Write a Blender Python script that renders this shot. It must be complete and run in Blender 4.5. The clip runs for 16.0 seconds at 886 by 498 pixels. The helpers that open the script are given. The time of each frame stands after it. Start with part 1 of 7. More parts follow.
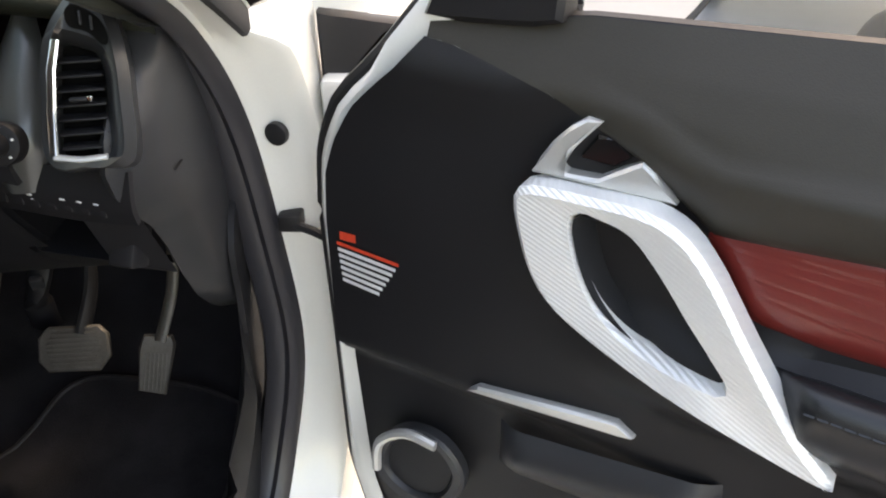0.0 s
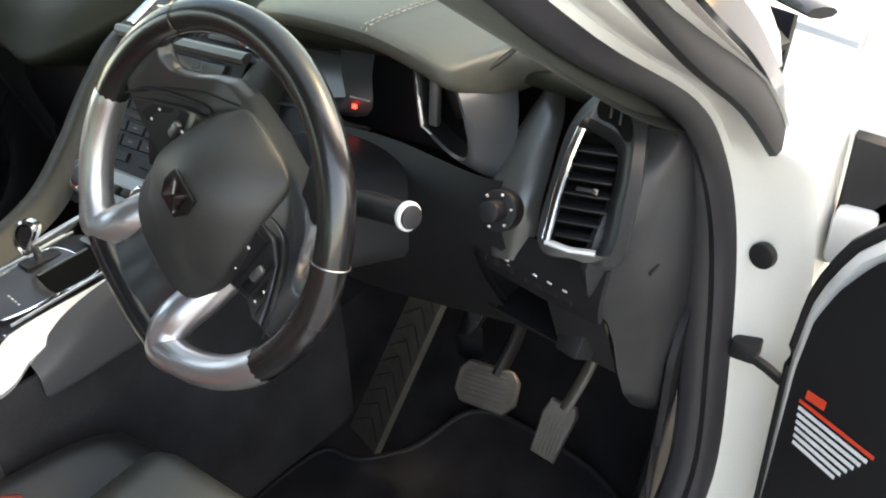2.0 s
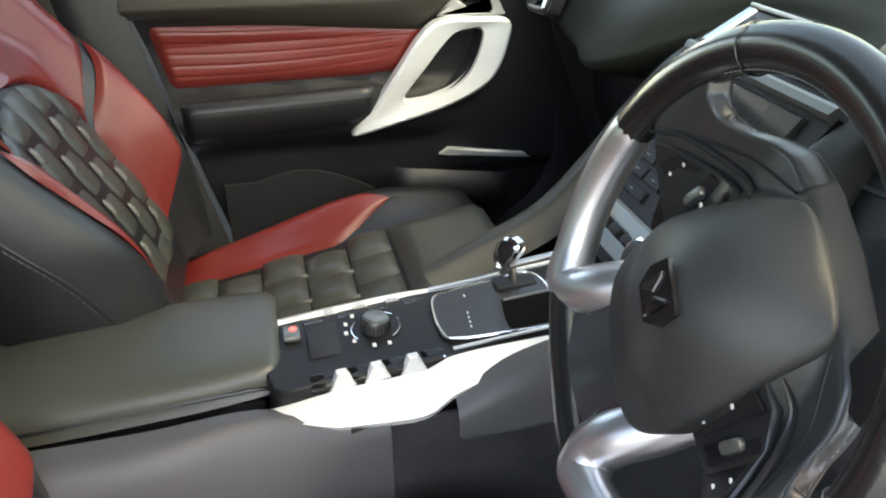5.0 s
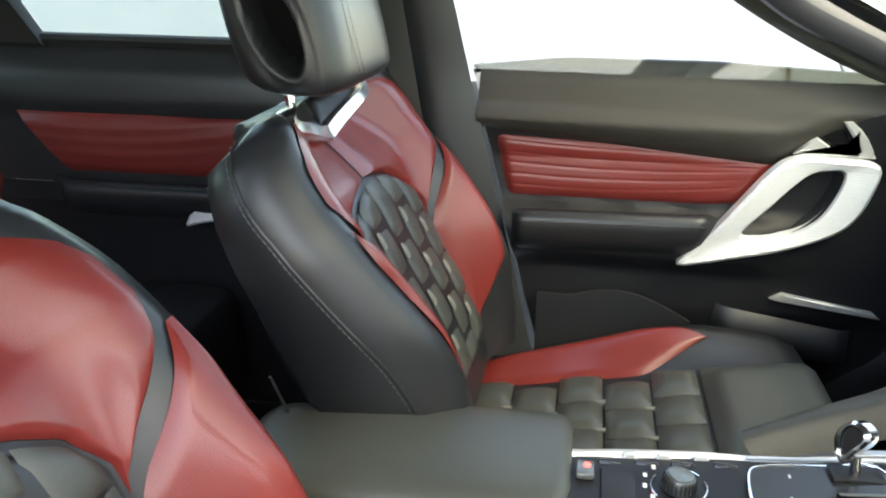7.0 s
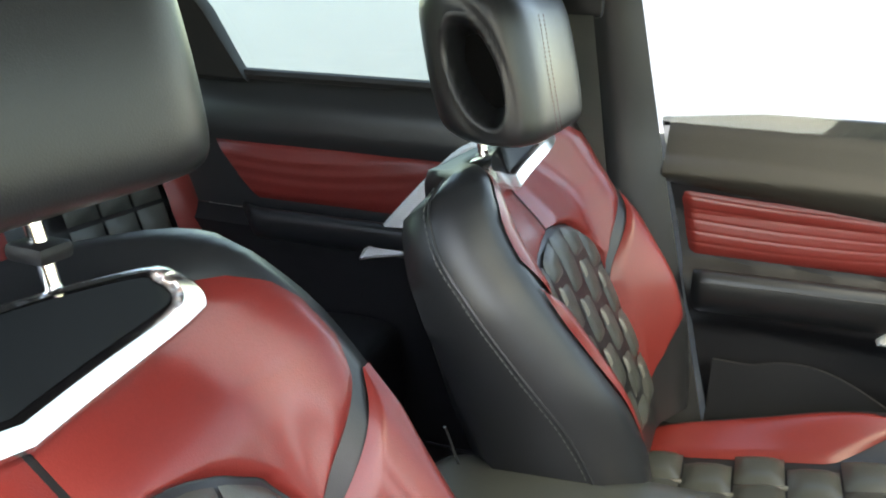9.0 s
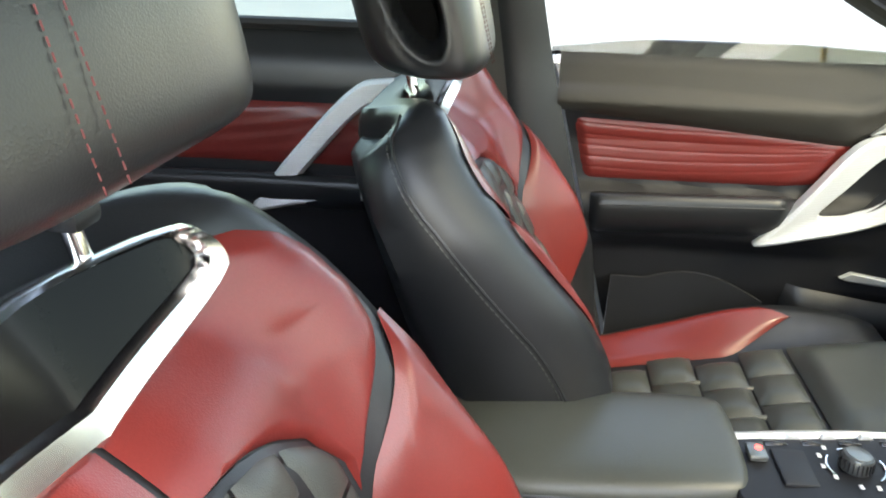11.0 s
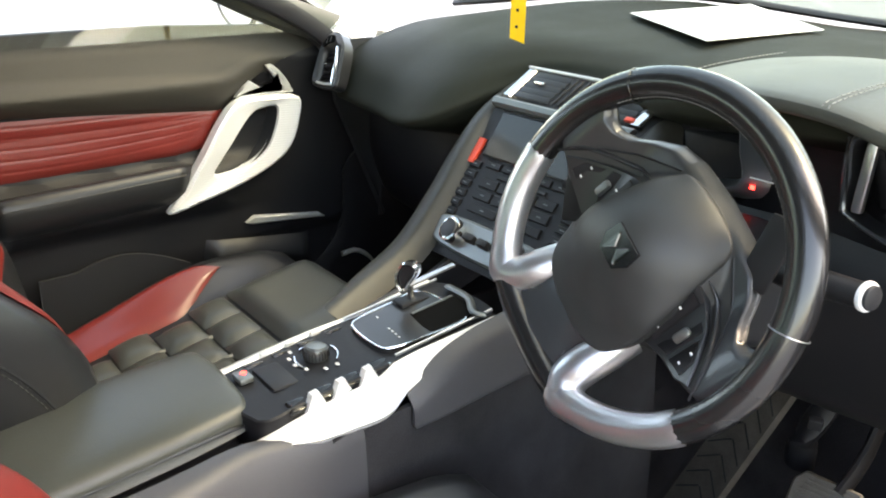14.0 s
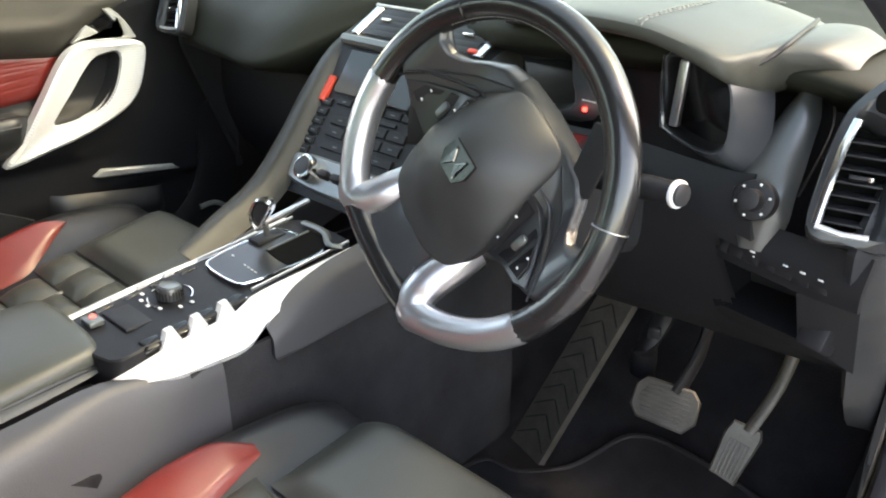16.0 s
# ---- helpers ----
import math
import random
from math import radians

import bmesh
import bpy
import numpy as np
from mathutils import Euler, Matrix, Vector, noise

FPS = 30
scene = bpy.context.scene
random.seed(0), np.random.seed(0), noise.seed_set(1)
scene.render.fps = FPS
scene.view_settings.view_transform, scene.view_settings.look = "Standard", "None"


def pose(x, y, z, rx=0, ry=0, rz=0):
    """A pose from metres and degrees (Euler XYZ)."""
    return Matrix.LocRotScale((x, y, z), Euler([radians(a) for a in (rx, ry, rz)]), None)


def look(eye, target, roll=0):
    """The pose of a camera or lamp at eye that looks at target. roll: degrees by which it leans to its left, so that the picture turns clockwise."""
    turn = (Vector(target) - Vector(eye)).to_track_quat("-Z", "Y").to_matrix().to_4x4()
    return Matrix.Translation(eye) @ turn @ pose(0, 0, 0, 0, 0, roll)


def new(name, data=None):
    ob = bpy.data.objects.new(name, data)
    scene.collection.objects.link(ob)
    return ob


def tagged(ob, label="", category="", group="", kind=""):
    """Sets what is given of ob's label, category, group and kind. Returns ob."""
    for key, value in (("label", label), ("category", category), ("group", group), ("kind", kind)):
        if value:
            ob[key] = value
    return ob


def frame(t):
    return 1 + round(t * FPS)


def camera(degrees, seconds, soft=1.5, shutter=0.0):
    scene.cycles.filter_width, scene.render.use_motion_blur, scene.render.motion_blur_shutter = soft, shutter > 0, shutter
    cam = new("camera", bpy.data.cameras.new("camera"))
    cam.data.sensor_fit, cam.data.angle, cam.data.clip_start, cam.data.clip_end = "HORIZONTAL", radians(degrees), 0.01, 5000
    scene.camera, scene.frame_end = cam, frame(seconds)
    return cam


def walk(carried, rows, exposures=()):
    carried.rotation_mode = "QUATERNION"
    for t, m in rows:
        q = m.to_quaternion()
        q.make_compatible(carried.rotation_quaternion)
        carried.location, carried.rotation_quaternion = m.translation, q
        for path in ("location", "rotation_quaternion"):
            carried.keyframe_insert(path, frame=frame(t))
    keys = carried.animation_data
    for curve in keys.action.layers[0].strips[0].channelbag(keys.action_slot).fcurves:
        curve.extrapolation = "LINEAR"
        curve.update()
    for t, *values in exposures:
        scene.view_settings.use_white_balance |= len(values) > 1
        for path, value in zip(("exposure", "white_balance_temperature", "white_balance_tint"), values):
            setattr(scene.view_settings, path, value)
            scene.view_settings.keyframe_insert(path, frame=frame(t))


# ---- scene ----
cam = camera(58.8, 16.0, 2.0)
PATH = [
    (0, (1.0312, -0.4670, 1.2508), (0.9533, 1.2210, 0.1826), -0.30),
    (0.5, (0.9893, -0.4650, 1.2550), (0.7124, 1.2270, 0.2244), 0.55),
    (1, (0.9606, -0.4490, 1.2638), (0.3982, 1.1870, 0.2602), 0.84),
    (1.5, (0.9418, -0.4210, 1.2723), (0.1345, 1.1130, 0.2725), 0.55),
    (2, (0.9380, -0.3980, 1.2804), (-0.0728, 1.0240, 0.3014), 0.09),
    (2.5, (0.9299, -0.3830, 1.2757), (-0.2095, 0.9500, 0.3132), -0.51),
    (3, (0.8697, -0.3690, 1.2704), (-0.2880, 0.9660, 0.3324), 0.51),
    (3.5, (0.8087, -0.3600, 1.2701), (-0.3725, 0.9910, 0.3878), 1.44),
    (4, (0.7867, -0.3270, 1.2727), (-0.5538, 0.8600, 0.3809), 0.50),
    (4.5, (0.7743, -0.2720, 1.2570), (-0.8110, 0.4900, 0.3050), 1.90),
    (5, (0.7465, -0.2370, 1.2308), (-0.9735, 0.1600, 0.2896), -0.22),
    (5.2, (0.7481, -0.2328, 1.2330), (-0.9735, 0.0992, 0.3254), 0.46),
    (7.5, (0.6937, -0.2890, 1.2373), (-1.1322, -0.7830, 0.5871), 0.85),
    (8, (0.6909, -0.3130, 1.2434), (-1.1051, -0.9410, 0.6264), 1.56),
    (8.2, (0.6883, -0.3177, 1.2495), (-1.1051, -0.9902, 0.6343), 1.97),
    (10.3, (0.7144, -0.4123, 1.2533), (-1.0804, -1.0832, 0.5857), 2.25),
    (10.5, (0.7192, -0.4460, 1.2536), (-1.0804, -0.9550, 0.5457), 2.67),
    (11, (0.7236, -0.4960, 1.2334), (-1.1220, -0.6990, 0.4888), 1.69),
    (11.5, (0.7343, -0.5180, 1.2221), (-1.0988, -0.4880, 0.4241), 2.27),
    (12, (0.7532, -0.5140, 1.2176), (-1.0561, -0.2410, 0.4099), 1.14),
    (12.5, (0.7913, -0.4950, 1.2205), (-0.9824, -0.0070, 0.4349), 0.03),
    (13, (0.8188, -0.4960, 1.2398), (-0.9026, 0.1630, 0.4637), 1.57),
    (13.5, (0.8080, -0.5290, 1.2461), (-0.7748, 0.4300, 0.4891), 1.69),
    (14, (0.7971, -0.5710, 1.2484), (-0.6446, 0.5930, 0.4944), 1.00),
    (14.5, (0.8050, -0.5860, 1.2462), (-0.5434, 0.6890, 0.5006), 0.80),
    (15, (0.8146, -0.5890, 1.2319), (-0.4764, 0.7300, 0.4637), 1.15),
    (15.5, (0.8324, -0.5800, 1.2234), (-0.3968, 0.7740, 0.4135), 1.69),
    (16, (0.8462, -0.5740, 1.2170), (-0.3535, 0.7930, 0.3863), 1.96),
]
EXPOSURE = [(0.0, 2.82, 10300, 15), (1.0, 2.90, 10200, 15), (2.2, 3.22, 9800, 13), (3.5, 3.46, 10200, 14), (4.0, 3.50, 9800, 14), (4.5, 3.26, 9300, 13), (5.2, 3.17, 8800, 12), (7.5, 3.45, 8400, 10), (10.5, 3.42, 8600, 10), (11.0, 3.58, 8500, 11), (11.6, 3.75, 8400, 11), (12.2, 3.62, 8600, 11), (13.0, 3.5, 9200, 12), (16.0, 3.66, 9500, 14)]
walk(cam, [(t, look(eye, target, roll)) for t, eye, target, roll in PATH], EXPOSURE)


# ---------------------------------------------------------------- light
world = bpy.data.worlds.new("sky")
scene.world = world
world.use_nodes = True
wn = world.node_tree.nodes
sky = wn.new("ShaderNodeTexSky")
sky.sky_type, sky.sun_disc = "NISHITA", False
sky.sun_elevation, sky.sun_rotation = radians(52), radians(43)
sky.dust_density, sky.ozone_density = 1.5, 1.0
wn["Background"].inputs["Strength"].default_value = 0.15
world.node_tree.links.new(sky.outputs[0], wn["Background"].inputs["Color"])
sun = new("sun", bpy.data.lights.new("sun", "SUN"))
sun.data.energy, sun.data.angle, sun.data.color = 0.20, radians(5), (1.0, 0.97, 0.92)
sun.matrix_world = look((2.30, 2.25, 4.94), (0.2, 0.0, 1.0))


# ---------------------------------------------------------------- materials
def mat(name, color, rough=0.5, metal=0.0, grain=0.0, grain_size=400.0, vary=0.12, stain=6.0, coat=0.0, spec=0.5, sheen=0.0):
    """A surface with its colour varied at two scales and a fine relief (grain: height in metres)."""
    m = bpy.data.materials.new(name)
    m.use_nodes = True
    nt = m.node_tree
    b = nt.nodes["Principled BSDF"]
    b.inputs["Metallic"].default_value = metal
    b.inputs["Coat Weight"].default_value = coat
    b.inputs["Coat Roughness"].default_value = 0.08
    b.inputs["Specular IOR Level"].default_value = spec
    b.inputs["Sheen Weight"].default_value = sheen
    tc = nt.nodes.new("ShaderNodeTexCoord")
    big = nt.nodes.new("ShaderNodeTexNoise")
    big.inputs["Scale"].default_value, big.inputs["Detail"].default_value = stain, 5.0
    small = nt.nodes.new("ShaderNodeTexNoise")
    small.inputs["Scale"].default_value, small.inputs["Detail"].default_value = grain_size, 2.0
    for n in (big, small):
        nt.links.new(tc.outputs["Object"], n.inputs["Vector"])
    add = nt.nodes.new("ShaderNodeMix")
    add.data_type = "FLOAT"
    add.inputs[0].default_value = 0.35
    nt.links.new(big.outputs[0], add.inputs[2])
    nt.links.new(small.outputs[0], add.inputs[3])
    ramp = nt.nodes.new("ShaderNodeValToRGB")
    c = Vector(color)
    ramp.color_ramp.elements[0].position, ramp.color_ramp.elements[1].position = 0.3, 0.7
    ramp.color_ramp.elements[0].color = (*(c * (1 - vary)), 1)
    ramp.color_ramp.elements[1].color = (*[min(1.0, v) for v in c * (1 + vary)], 1)
    nt.links.new(add.outputs[0], ramp.inputs[0])
    nt.links.new(ramp.outputs[0], b.inputs["Base Color"])
    rr = nt.nodes.new("ShaderNodeMapRange")
    rr.inputs["To Min"].default_value, rr.inputs["To Max"].default_value = rough * 0.85, min(1.0, rough * 1.15)
    nt.links.new(big.outputs[0], rr.inputs["Value"])
    nt.links.new(rr.outputs[0], b.inputs["Roughness"])
    if grain:
        bump = nt.nodes.new("ShaderNodeBump")
        bump.inputs["Distance"].default_value, bump.inputs["Strength"].default_value = grain, 0.6
        nt.links.new(small.outputs[0], bump.inputs["Height"])
        nt.links.new(bump.outputs[0], b.inputs["Normal"])
    return m


def leather(name, color, rough=0.38, relief=1.0):
    """Grained hide: small cells in relief over soft blotches."""
    m = mat(name, color, rough, vary=0.1, stain=9.0)
    nt = m.node_tree
    b = nt.nodes["Principled BSDF"]
    tc = nt.nodes["Texture Coordinate"]
    cell = nt.nodes.new("ShaderNodeTexVoronoi")
    cell.inputs["Scale"].default_value = 750
    nt.links.new(tc.outputs["Object"], cell.inputs["Vector"])
    bump = nt.nodes.new("ShaderNodeBump")
    bump.inputs["Distance"].default_value, bump.inputs["Strength"].default_value = 0.0006, 0.5 * relief
    nt.links.new(cell.outputs["Distance"], bump.inputs["Height"])
    wav = nt.nodes.new("ShaderNodeTexNoise")
    wav.inputs["Scale"].default_value, wav.inputs["Detail"].default_value = 14.0, 2.0
    nt.links.new(tc.outputs["Object"], wav.inputs["Vector"])
    soft = nt.nodes.new("ShaderNodeBump")
    soft.inputs["Distance"].default_value, soft.inputs["Strength"].default_value = 0.003, 0.35 * relief
    nt.links.new(wav.outputs[0], soft.inputs["Height"])
    nt.links.new(bump.outputs[0], soft.inputs["Normal"])
    nt.links.new(soft.outputs[0], b.inputs["Normal"])
    return m


def ribbed(name, color, rough, pitch, direction):
    """Satin metal with fine parallel ribs."""
    m = mat(name, color, rough, metal=0.35, vary=0.04)
    nt = m.node_tree
    b = nt.nodes["Principled BSDF"]
    tc = nt.nodes["Texture Coordinate"]
    mp = nt.nodes.new("ShaderNodeMapping")
    mp.inputs["Rotation"].default_value = [radians(a) for a in direction]
    w = nt.nodes.new("ShaderNodeTexWave")
    w.inputs["Scale"].default_value = 0.314 / pitch
    nt.links.new(tc.outputs["Object"], mp.inputs["Vector"])
    nt.links.new(mp.outputs[0], w.inputs["Vector"])
    bump = nt.nodes.new("ShaderNodeBump")
    bump.inputs["Distance"].default_value, bump.inputs["Strength"].default_value = 0.0010, 0.45
    nt.links.new(w.outputs["Fac"], bump.inputs["Height"])
    nt.links.new(bump.outputs[0], b.inputs["Normal"])
    return m


def glow(name, color, strength):
    m = mat(name, color, 0.3)
    b = m.node_tree.nodes["Principled BSDF"]
    b.inputs["Emission Color"].default_value = (*color, 1)
    b.inputs["Emission Strength"].default_value = strength
    return m


def glass(name, color=(0.92, 0.96, 0.94)):
    m = bpy.data.materials.new(name)
    m.use_nodes = True
    nt = m.node_tree
    nt.nodes.remove(nt.nodes["Principled BSDF"])
    clear, gloss, mix = nt.nodes.new("ShaderNodeBsdfTransparent"), nt.nodes.new("ShaderNodeBsdfGlossy"), nt.nodes.new("ShaderNodeMixShader")
    clear.inputs[0].default_value = (*color, 1)
    gloss.inputs["Roughness"].default_value = 0.02
    mix.inputs[0].default_value = 0.06
    nt.links.new(clear.outputs[0], mix.inputs[1])
    nt.links.new(gloss.outputs[0], mix.inputs[2])
    nt.links.new(mix.outputs[0], nt.nodes["Material Output"].inputs[0])
    return m


BLACK_LEATHER = leather("black_leather", (0.016, 0.017, 0.019), 0.34, 0.28)
GREY_LEATHER = leather("grey_leather", (0.055, 0.059, 0.053), 0.36, 0.5)
WHEEL_LEATHER = leather("wheel_leather", (0.011, 0.011, 0.012), 0.26, 0.30)
# wheel leather again, its base raised for the sky that the spokes reflect
LIT_SPOKE_HIDE = leather("lit_spoke_leather", (0.030, 0.032, 0.035), 0.36, 0.35)
RED_LEATHER = leather("red_leather", (0.172, 0.022, 0.019), 0.34, 0.5)
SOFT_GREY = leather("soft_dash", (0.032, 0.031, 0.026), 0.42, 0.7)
PAD_HIDE = leather("door_pad_hide", (0.036, 0.0325, 0.027), 0.54, 0.25)
PAD_HIDE.node_tree.nodes["Principled BSDF"].inputs["Specular IOR Level"].default_value = 0.32
# soft_dash again, lightened for the daylight on the hood and the pillars
LIT_GREY = leather("soft_dash_lit", (0.062, 0.065, 0.056), 0.44, 0.7)
# soft_dash again, darkened so that the top pad reads as less lit
DIM_GREY = leather("soft_dash_dim", (0.019, 0.021, 0.016), 0.66, 0.7)
DIM_GREY.node_tree.nodes["Principled BSDF"].inputs["Specular IOR Level"].default_value = 0.13
TUB = mat("instrument_tub", (0.055, 0.060, 0.068), 0.34, vary=0.06)
CLIP_METAL = mat("clip_metal", (0.74, 0.74, 0.74), 0.20, metal=1.0, vary=0.04)
for m_, coat in ((WHEEL_LEATHER, 0.7), (RED_LEATHER, 0.35), (LIT_SPOKE_HIDE, 0.5)):
    m_.node_tree.nodes["Principled BSDF"].inputs["Coat Weight"].default_value = coat
    m_.node_tree.nodes["Principled BSDF"].inputs["Coat Roughness"].default_value = 0.16
RED_LEATHER.node_tree.nodes["Principled BSDF"].inputs["Specular IOR Level"].default_value = 0.32
DARK_PLASTIC = mat("dark_plastic", (0.0115, 0.0115, 0.0135), 0.50, grain=0.0004, grain_size=900, spec=0.35)
GREY_PLASTIC = mat("grey_plastic", (0.026, 0.027, 0.030), 0.42, grain=0.0004, grain_size=800)
SATIN_BLACK = mat("satin_black", (0.022, 0.023, 0.025), 0.30, vary=0.06)
PANEL_PAINT = mat("panel_paint", (0.21, 0.22, 0.215), 0.34, metal=0.7, vary=0.06)
PANEL_DARK = mat("panel_paint_dark", (0.11, 0.115, 0.115), 0.30, metal=0.6, vary=0.06)
# near-black that paints the shade inside hollows
SHADE_BLACK = mat("shade_black", (0.003, 0.003, 0.003), 0.9, spec=0.1)
GLOSS_BLACK = mat("gloss_black", (0.008, 0.008, 0.009), 0.12)
PIANO_BLACK = mat("piano_black", (0.004, 0.004, 0.005), 0.20, spec=0.10)
PAD_PLASTIC = mat("airbag_plastic", (0.034, 0.035, 0.035), 0.44, grain=0.0003, grain_size=1200)
SATIN = mat("satin_metal", (0.60, 0.60, 0.62), 0.32, metal=0.9, vary=0.06)
SILVER_TRIM = mat("silver_paint", (0.62, 0.62, 0.60), 0.33, metal=0.5, vary=0.05)
RIBBED = ribbed("ribbed_silver", (0.86, 0.87, 0.87), 0.42, 0.0042, (0, 62, 0))
DOTTED = ribbed("dotted_silver", (0.86, 0.87, 0.87), 0.42, 0.0026, (0, 0, 75))
CHROME = mat("chrome", (0.85, 0.85, 0.85), 0.12, metal=1.0, vary=0.03)
EMBLEM = mat("emblem_metal", (0.24, 0.24, 0.25), 0.22, metal=1.0, vary=0.05)
DULL_METAL = mat("pedal_metal", (0.11, 0.10, 0.088), 0.5, metal=0.5, vary=0.35, stain=30)
WHITE_PAINT = mat("white_paint", (0.80, 0.80, 0.76), 0.22, coat=0.5, vary=0.03)
GREY_PAINT = mat("grey_paint", (0.10, 0.11, 0.13), 0.25, coat=0.5, vary=0.03)
RUBBER = mat("rubber_seal", (0.011, 0.011, 0.013), 0.55, grain=0.0002, grain_size=900)
CARPET = mat("carpet", (0.017, 0.0165, 0.019), 0.95, grain=0.004, grain_size=620, vary=0.6, stain=14.0, spec=0.15)
FLANK_CLOTH = mat("flank_cloth", (0.034, 0.034, 0.038), 0.9, grain=0.003, grain_size=620, vary=0.5, stain=14.0, spec=0.2)
# grey plastic lightened and blued for daylight from the open door
LIT_FLANK = mat("lit_flank_plastic", (0.062, 0.063, 0.071), 0.46, grain=0.0004, grain_size=800)
# black rubber, its base lifted to lilac for light along the pillar
SEAL = mat("door_seal", (0.030, 0.029, 0.034), 0.34, grain=0.0002, grain_size=900)
CONCRETE = mat("concrete", (0.20, 0.20, 0.20), 0.6, grain=0.001, grain_size=120, vary=0.2, stain=1.2)
PLASTER = mat("plaster", (0.30, 0.30, 0.29), 0.7, vary=0.05, stain=1.0)
FABRIC = mat("headliner", (0.20, 0.20, 0.19), 0.9, grain=0.001, grain_size=900)
WEBBING = mat("webbing", (0.10, 0.10, 0.095), 0.8, grain=0.001, grain_size=600)
RED_PLASTIC = mat("red_plastic", (0.75, 0.07, 0.035), 0.4)
PAPER = mat("paper", (0.85, 0.85, 0.83), 0.7, vary=0.03)
YELLOW = mat("yellow_card", (0.85, 0.62, 0.04), 0.5, vary=0.04)
INK = mat("white_ink", (0.75, 0.75, 0.75), 0.6)
STITCH = mat("pale_thread", (0.24, 0.24, 0.23), 0.7)
RED_STITCH = mat("red_thread", (0.085, 0.012, 0.013), 0.7)
RED_GLOW = glow("red_lamp", (1.0, 0.03, 0.03), 1.6)
SCREEN = mat("screen", (0.03, 0.032, 0.034), 0.12, coat=0.4)
GLASS = glass("clear_glass")
SCREEN_GLASS = glass("windscreen_glass", (0.72, 0.76, 0.72))
TINT = glass("tinted_glass", (0.46, 0.55, 0.50))
MIRROR = mat("mirror_glass", (0.9, 0.9, 0.9), 0.01, metal=1.0, vary=0.0)


# ---------------------------------------------------------------- mesh helpers
BASE = {}


def thing(name, label, category, base=(0, 0, 0), group="", kind="", m=None):
    """An empty at a thing's base; its parts are given in world metres unless m places a local frame."""
    ob = new(name)
    ob.empty_display_size = 0.05
    if m is None:
        BASE[ob] = Vector(base)
        ob.location = base
    else:
        BASE[ob] = Vector((0, 0, 0))
        ob.matrix_world = m
    return tagged(ob, label, category, group, kind)


def part(name, bm, material, parent=None, label="", angle=40):
    bmesh.ops.recalc_face_normals(bm, faces=bm.faces)
    me = bpy.data.meshes.new(name)
    if parent is not None:
        bmesh.ops.translate(bm, verts=bm.verts, vec=-BASE[parent])
    bm.to_mesh(me)
    bm.free()
    for p in me.polygons:
        p.use_smooth = True
    me.set_sharp_from_angle(angle=radians(angle))
    me.materials.append(material)
    ob = new(name, me)
    BASE[ob] = Vector((0, 0, 0))
    if parent is not None:
        ob.parent = parent
        BASE[ob] = BASE[parent]
    if label:
        tagged(ob, label)
    return ob


def solo(name, bm, material, label, category, group="", kind="", angle=40):
    """A thing that is one mesh, with its origin at the middle of its foot."""
    xs = [v.co for v in bm.verts]
    base = Vector((sum(v.x for v in xs) / len(xs), sum(v.y for v in xs) / len(xs), min(v.z for v in xs)))
    bmesh.ops.translate(bm, verts=bm.verts, vec=-base)
    ob = part(name, bm, material, angle=angle)
    ob.location = base
    BASE[ob] = base
    return tagged(ob, label, category, group, kind)


def cr(pts, n=6, closed=False):
    """Smooth curve through points."""
    pts = [np.array(p, float) for p in pts]
    k = len(pts)
    out = []
    for i in range(k if closed else k - 1):
        if closed:
            a, b, c, d = (pts[(i + j) % k] for j in (-1, 0, 1, 2))
        else:
            a, b, c, d = pts[max(i - 1, 0)], pts[i], pts[i + 1], pts[min(i + 2, k - 1)]
        for j in range(n):
            t = j / n
            out.append(0.5 * (2 * b + (c - a) * t + (2 * a - 5 * b + 4 * c - d) * t * t + (3 * b - a - 3 * c + d) * t ** 3))
    if not closed:
        out.append(pts[-1])
    return out


def grid(rows, closed_u=False, closed_v=False, caps=False, bm=None):
    """Quads over rows of points. closed_u: each row is a ring; closed_v: the last row meets the first."""
    bm = bm or bmesh.new()
    vs = [[bm.verts.new(p) for p in r] for r in rows]
    nv, nu = len(vs), len(vs[0])
    for i in range(nv if closed_v else nv - 1):
        for j in range(nu if closed_u else nu - 1):
            q = [vs[i][j], vs[i][(j + 1) % nu], vs[(i + 1) % nv][(j + 1) % nu], vs[(i + 1) % nv][j]]
            if len(set(q)) == 4:
                bm.faces.new(q)
    if caps:
        for r in (vs[0], vs[-1]):
            bm.faces.new(r)
    return bm


def loft(rows, n=5, closed_u=False, caps=False, m=5, thick=0.0):
    """A smooth skin through a few control rows."""
    fine = [cr(r, m, closed_u) for r in rows]
    cols = [cr([r[j] for r in fine], n) for j in range(len(fine[0]))]
    out = [[c[i] for c in cols] for i in range(len(cols[0]))]
    bm = grid(out, closed_u=closed_u, caps=caps and closed_u)
    if thick:
        bmesh.ops.recalc_face_normals(bm, faces=bm.faces)
        bmesh.ops.solidify(bm, geom=bm.faces[:], thickness=thick)
    return bm


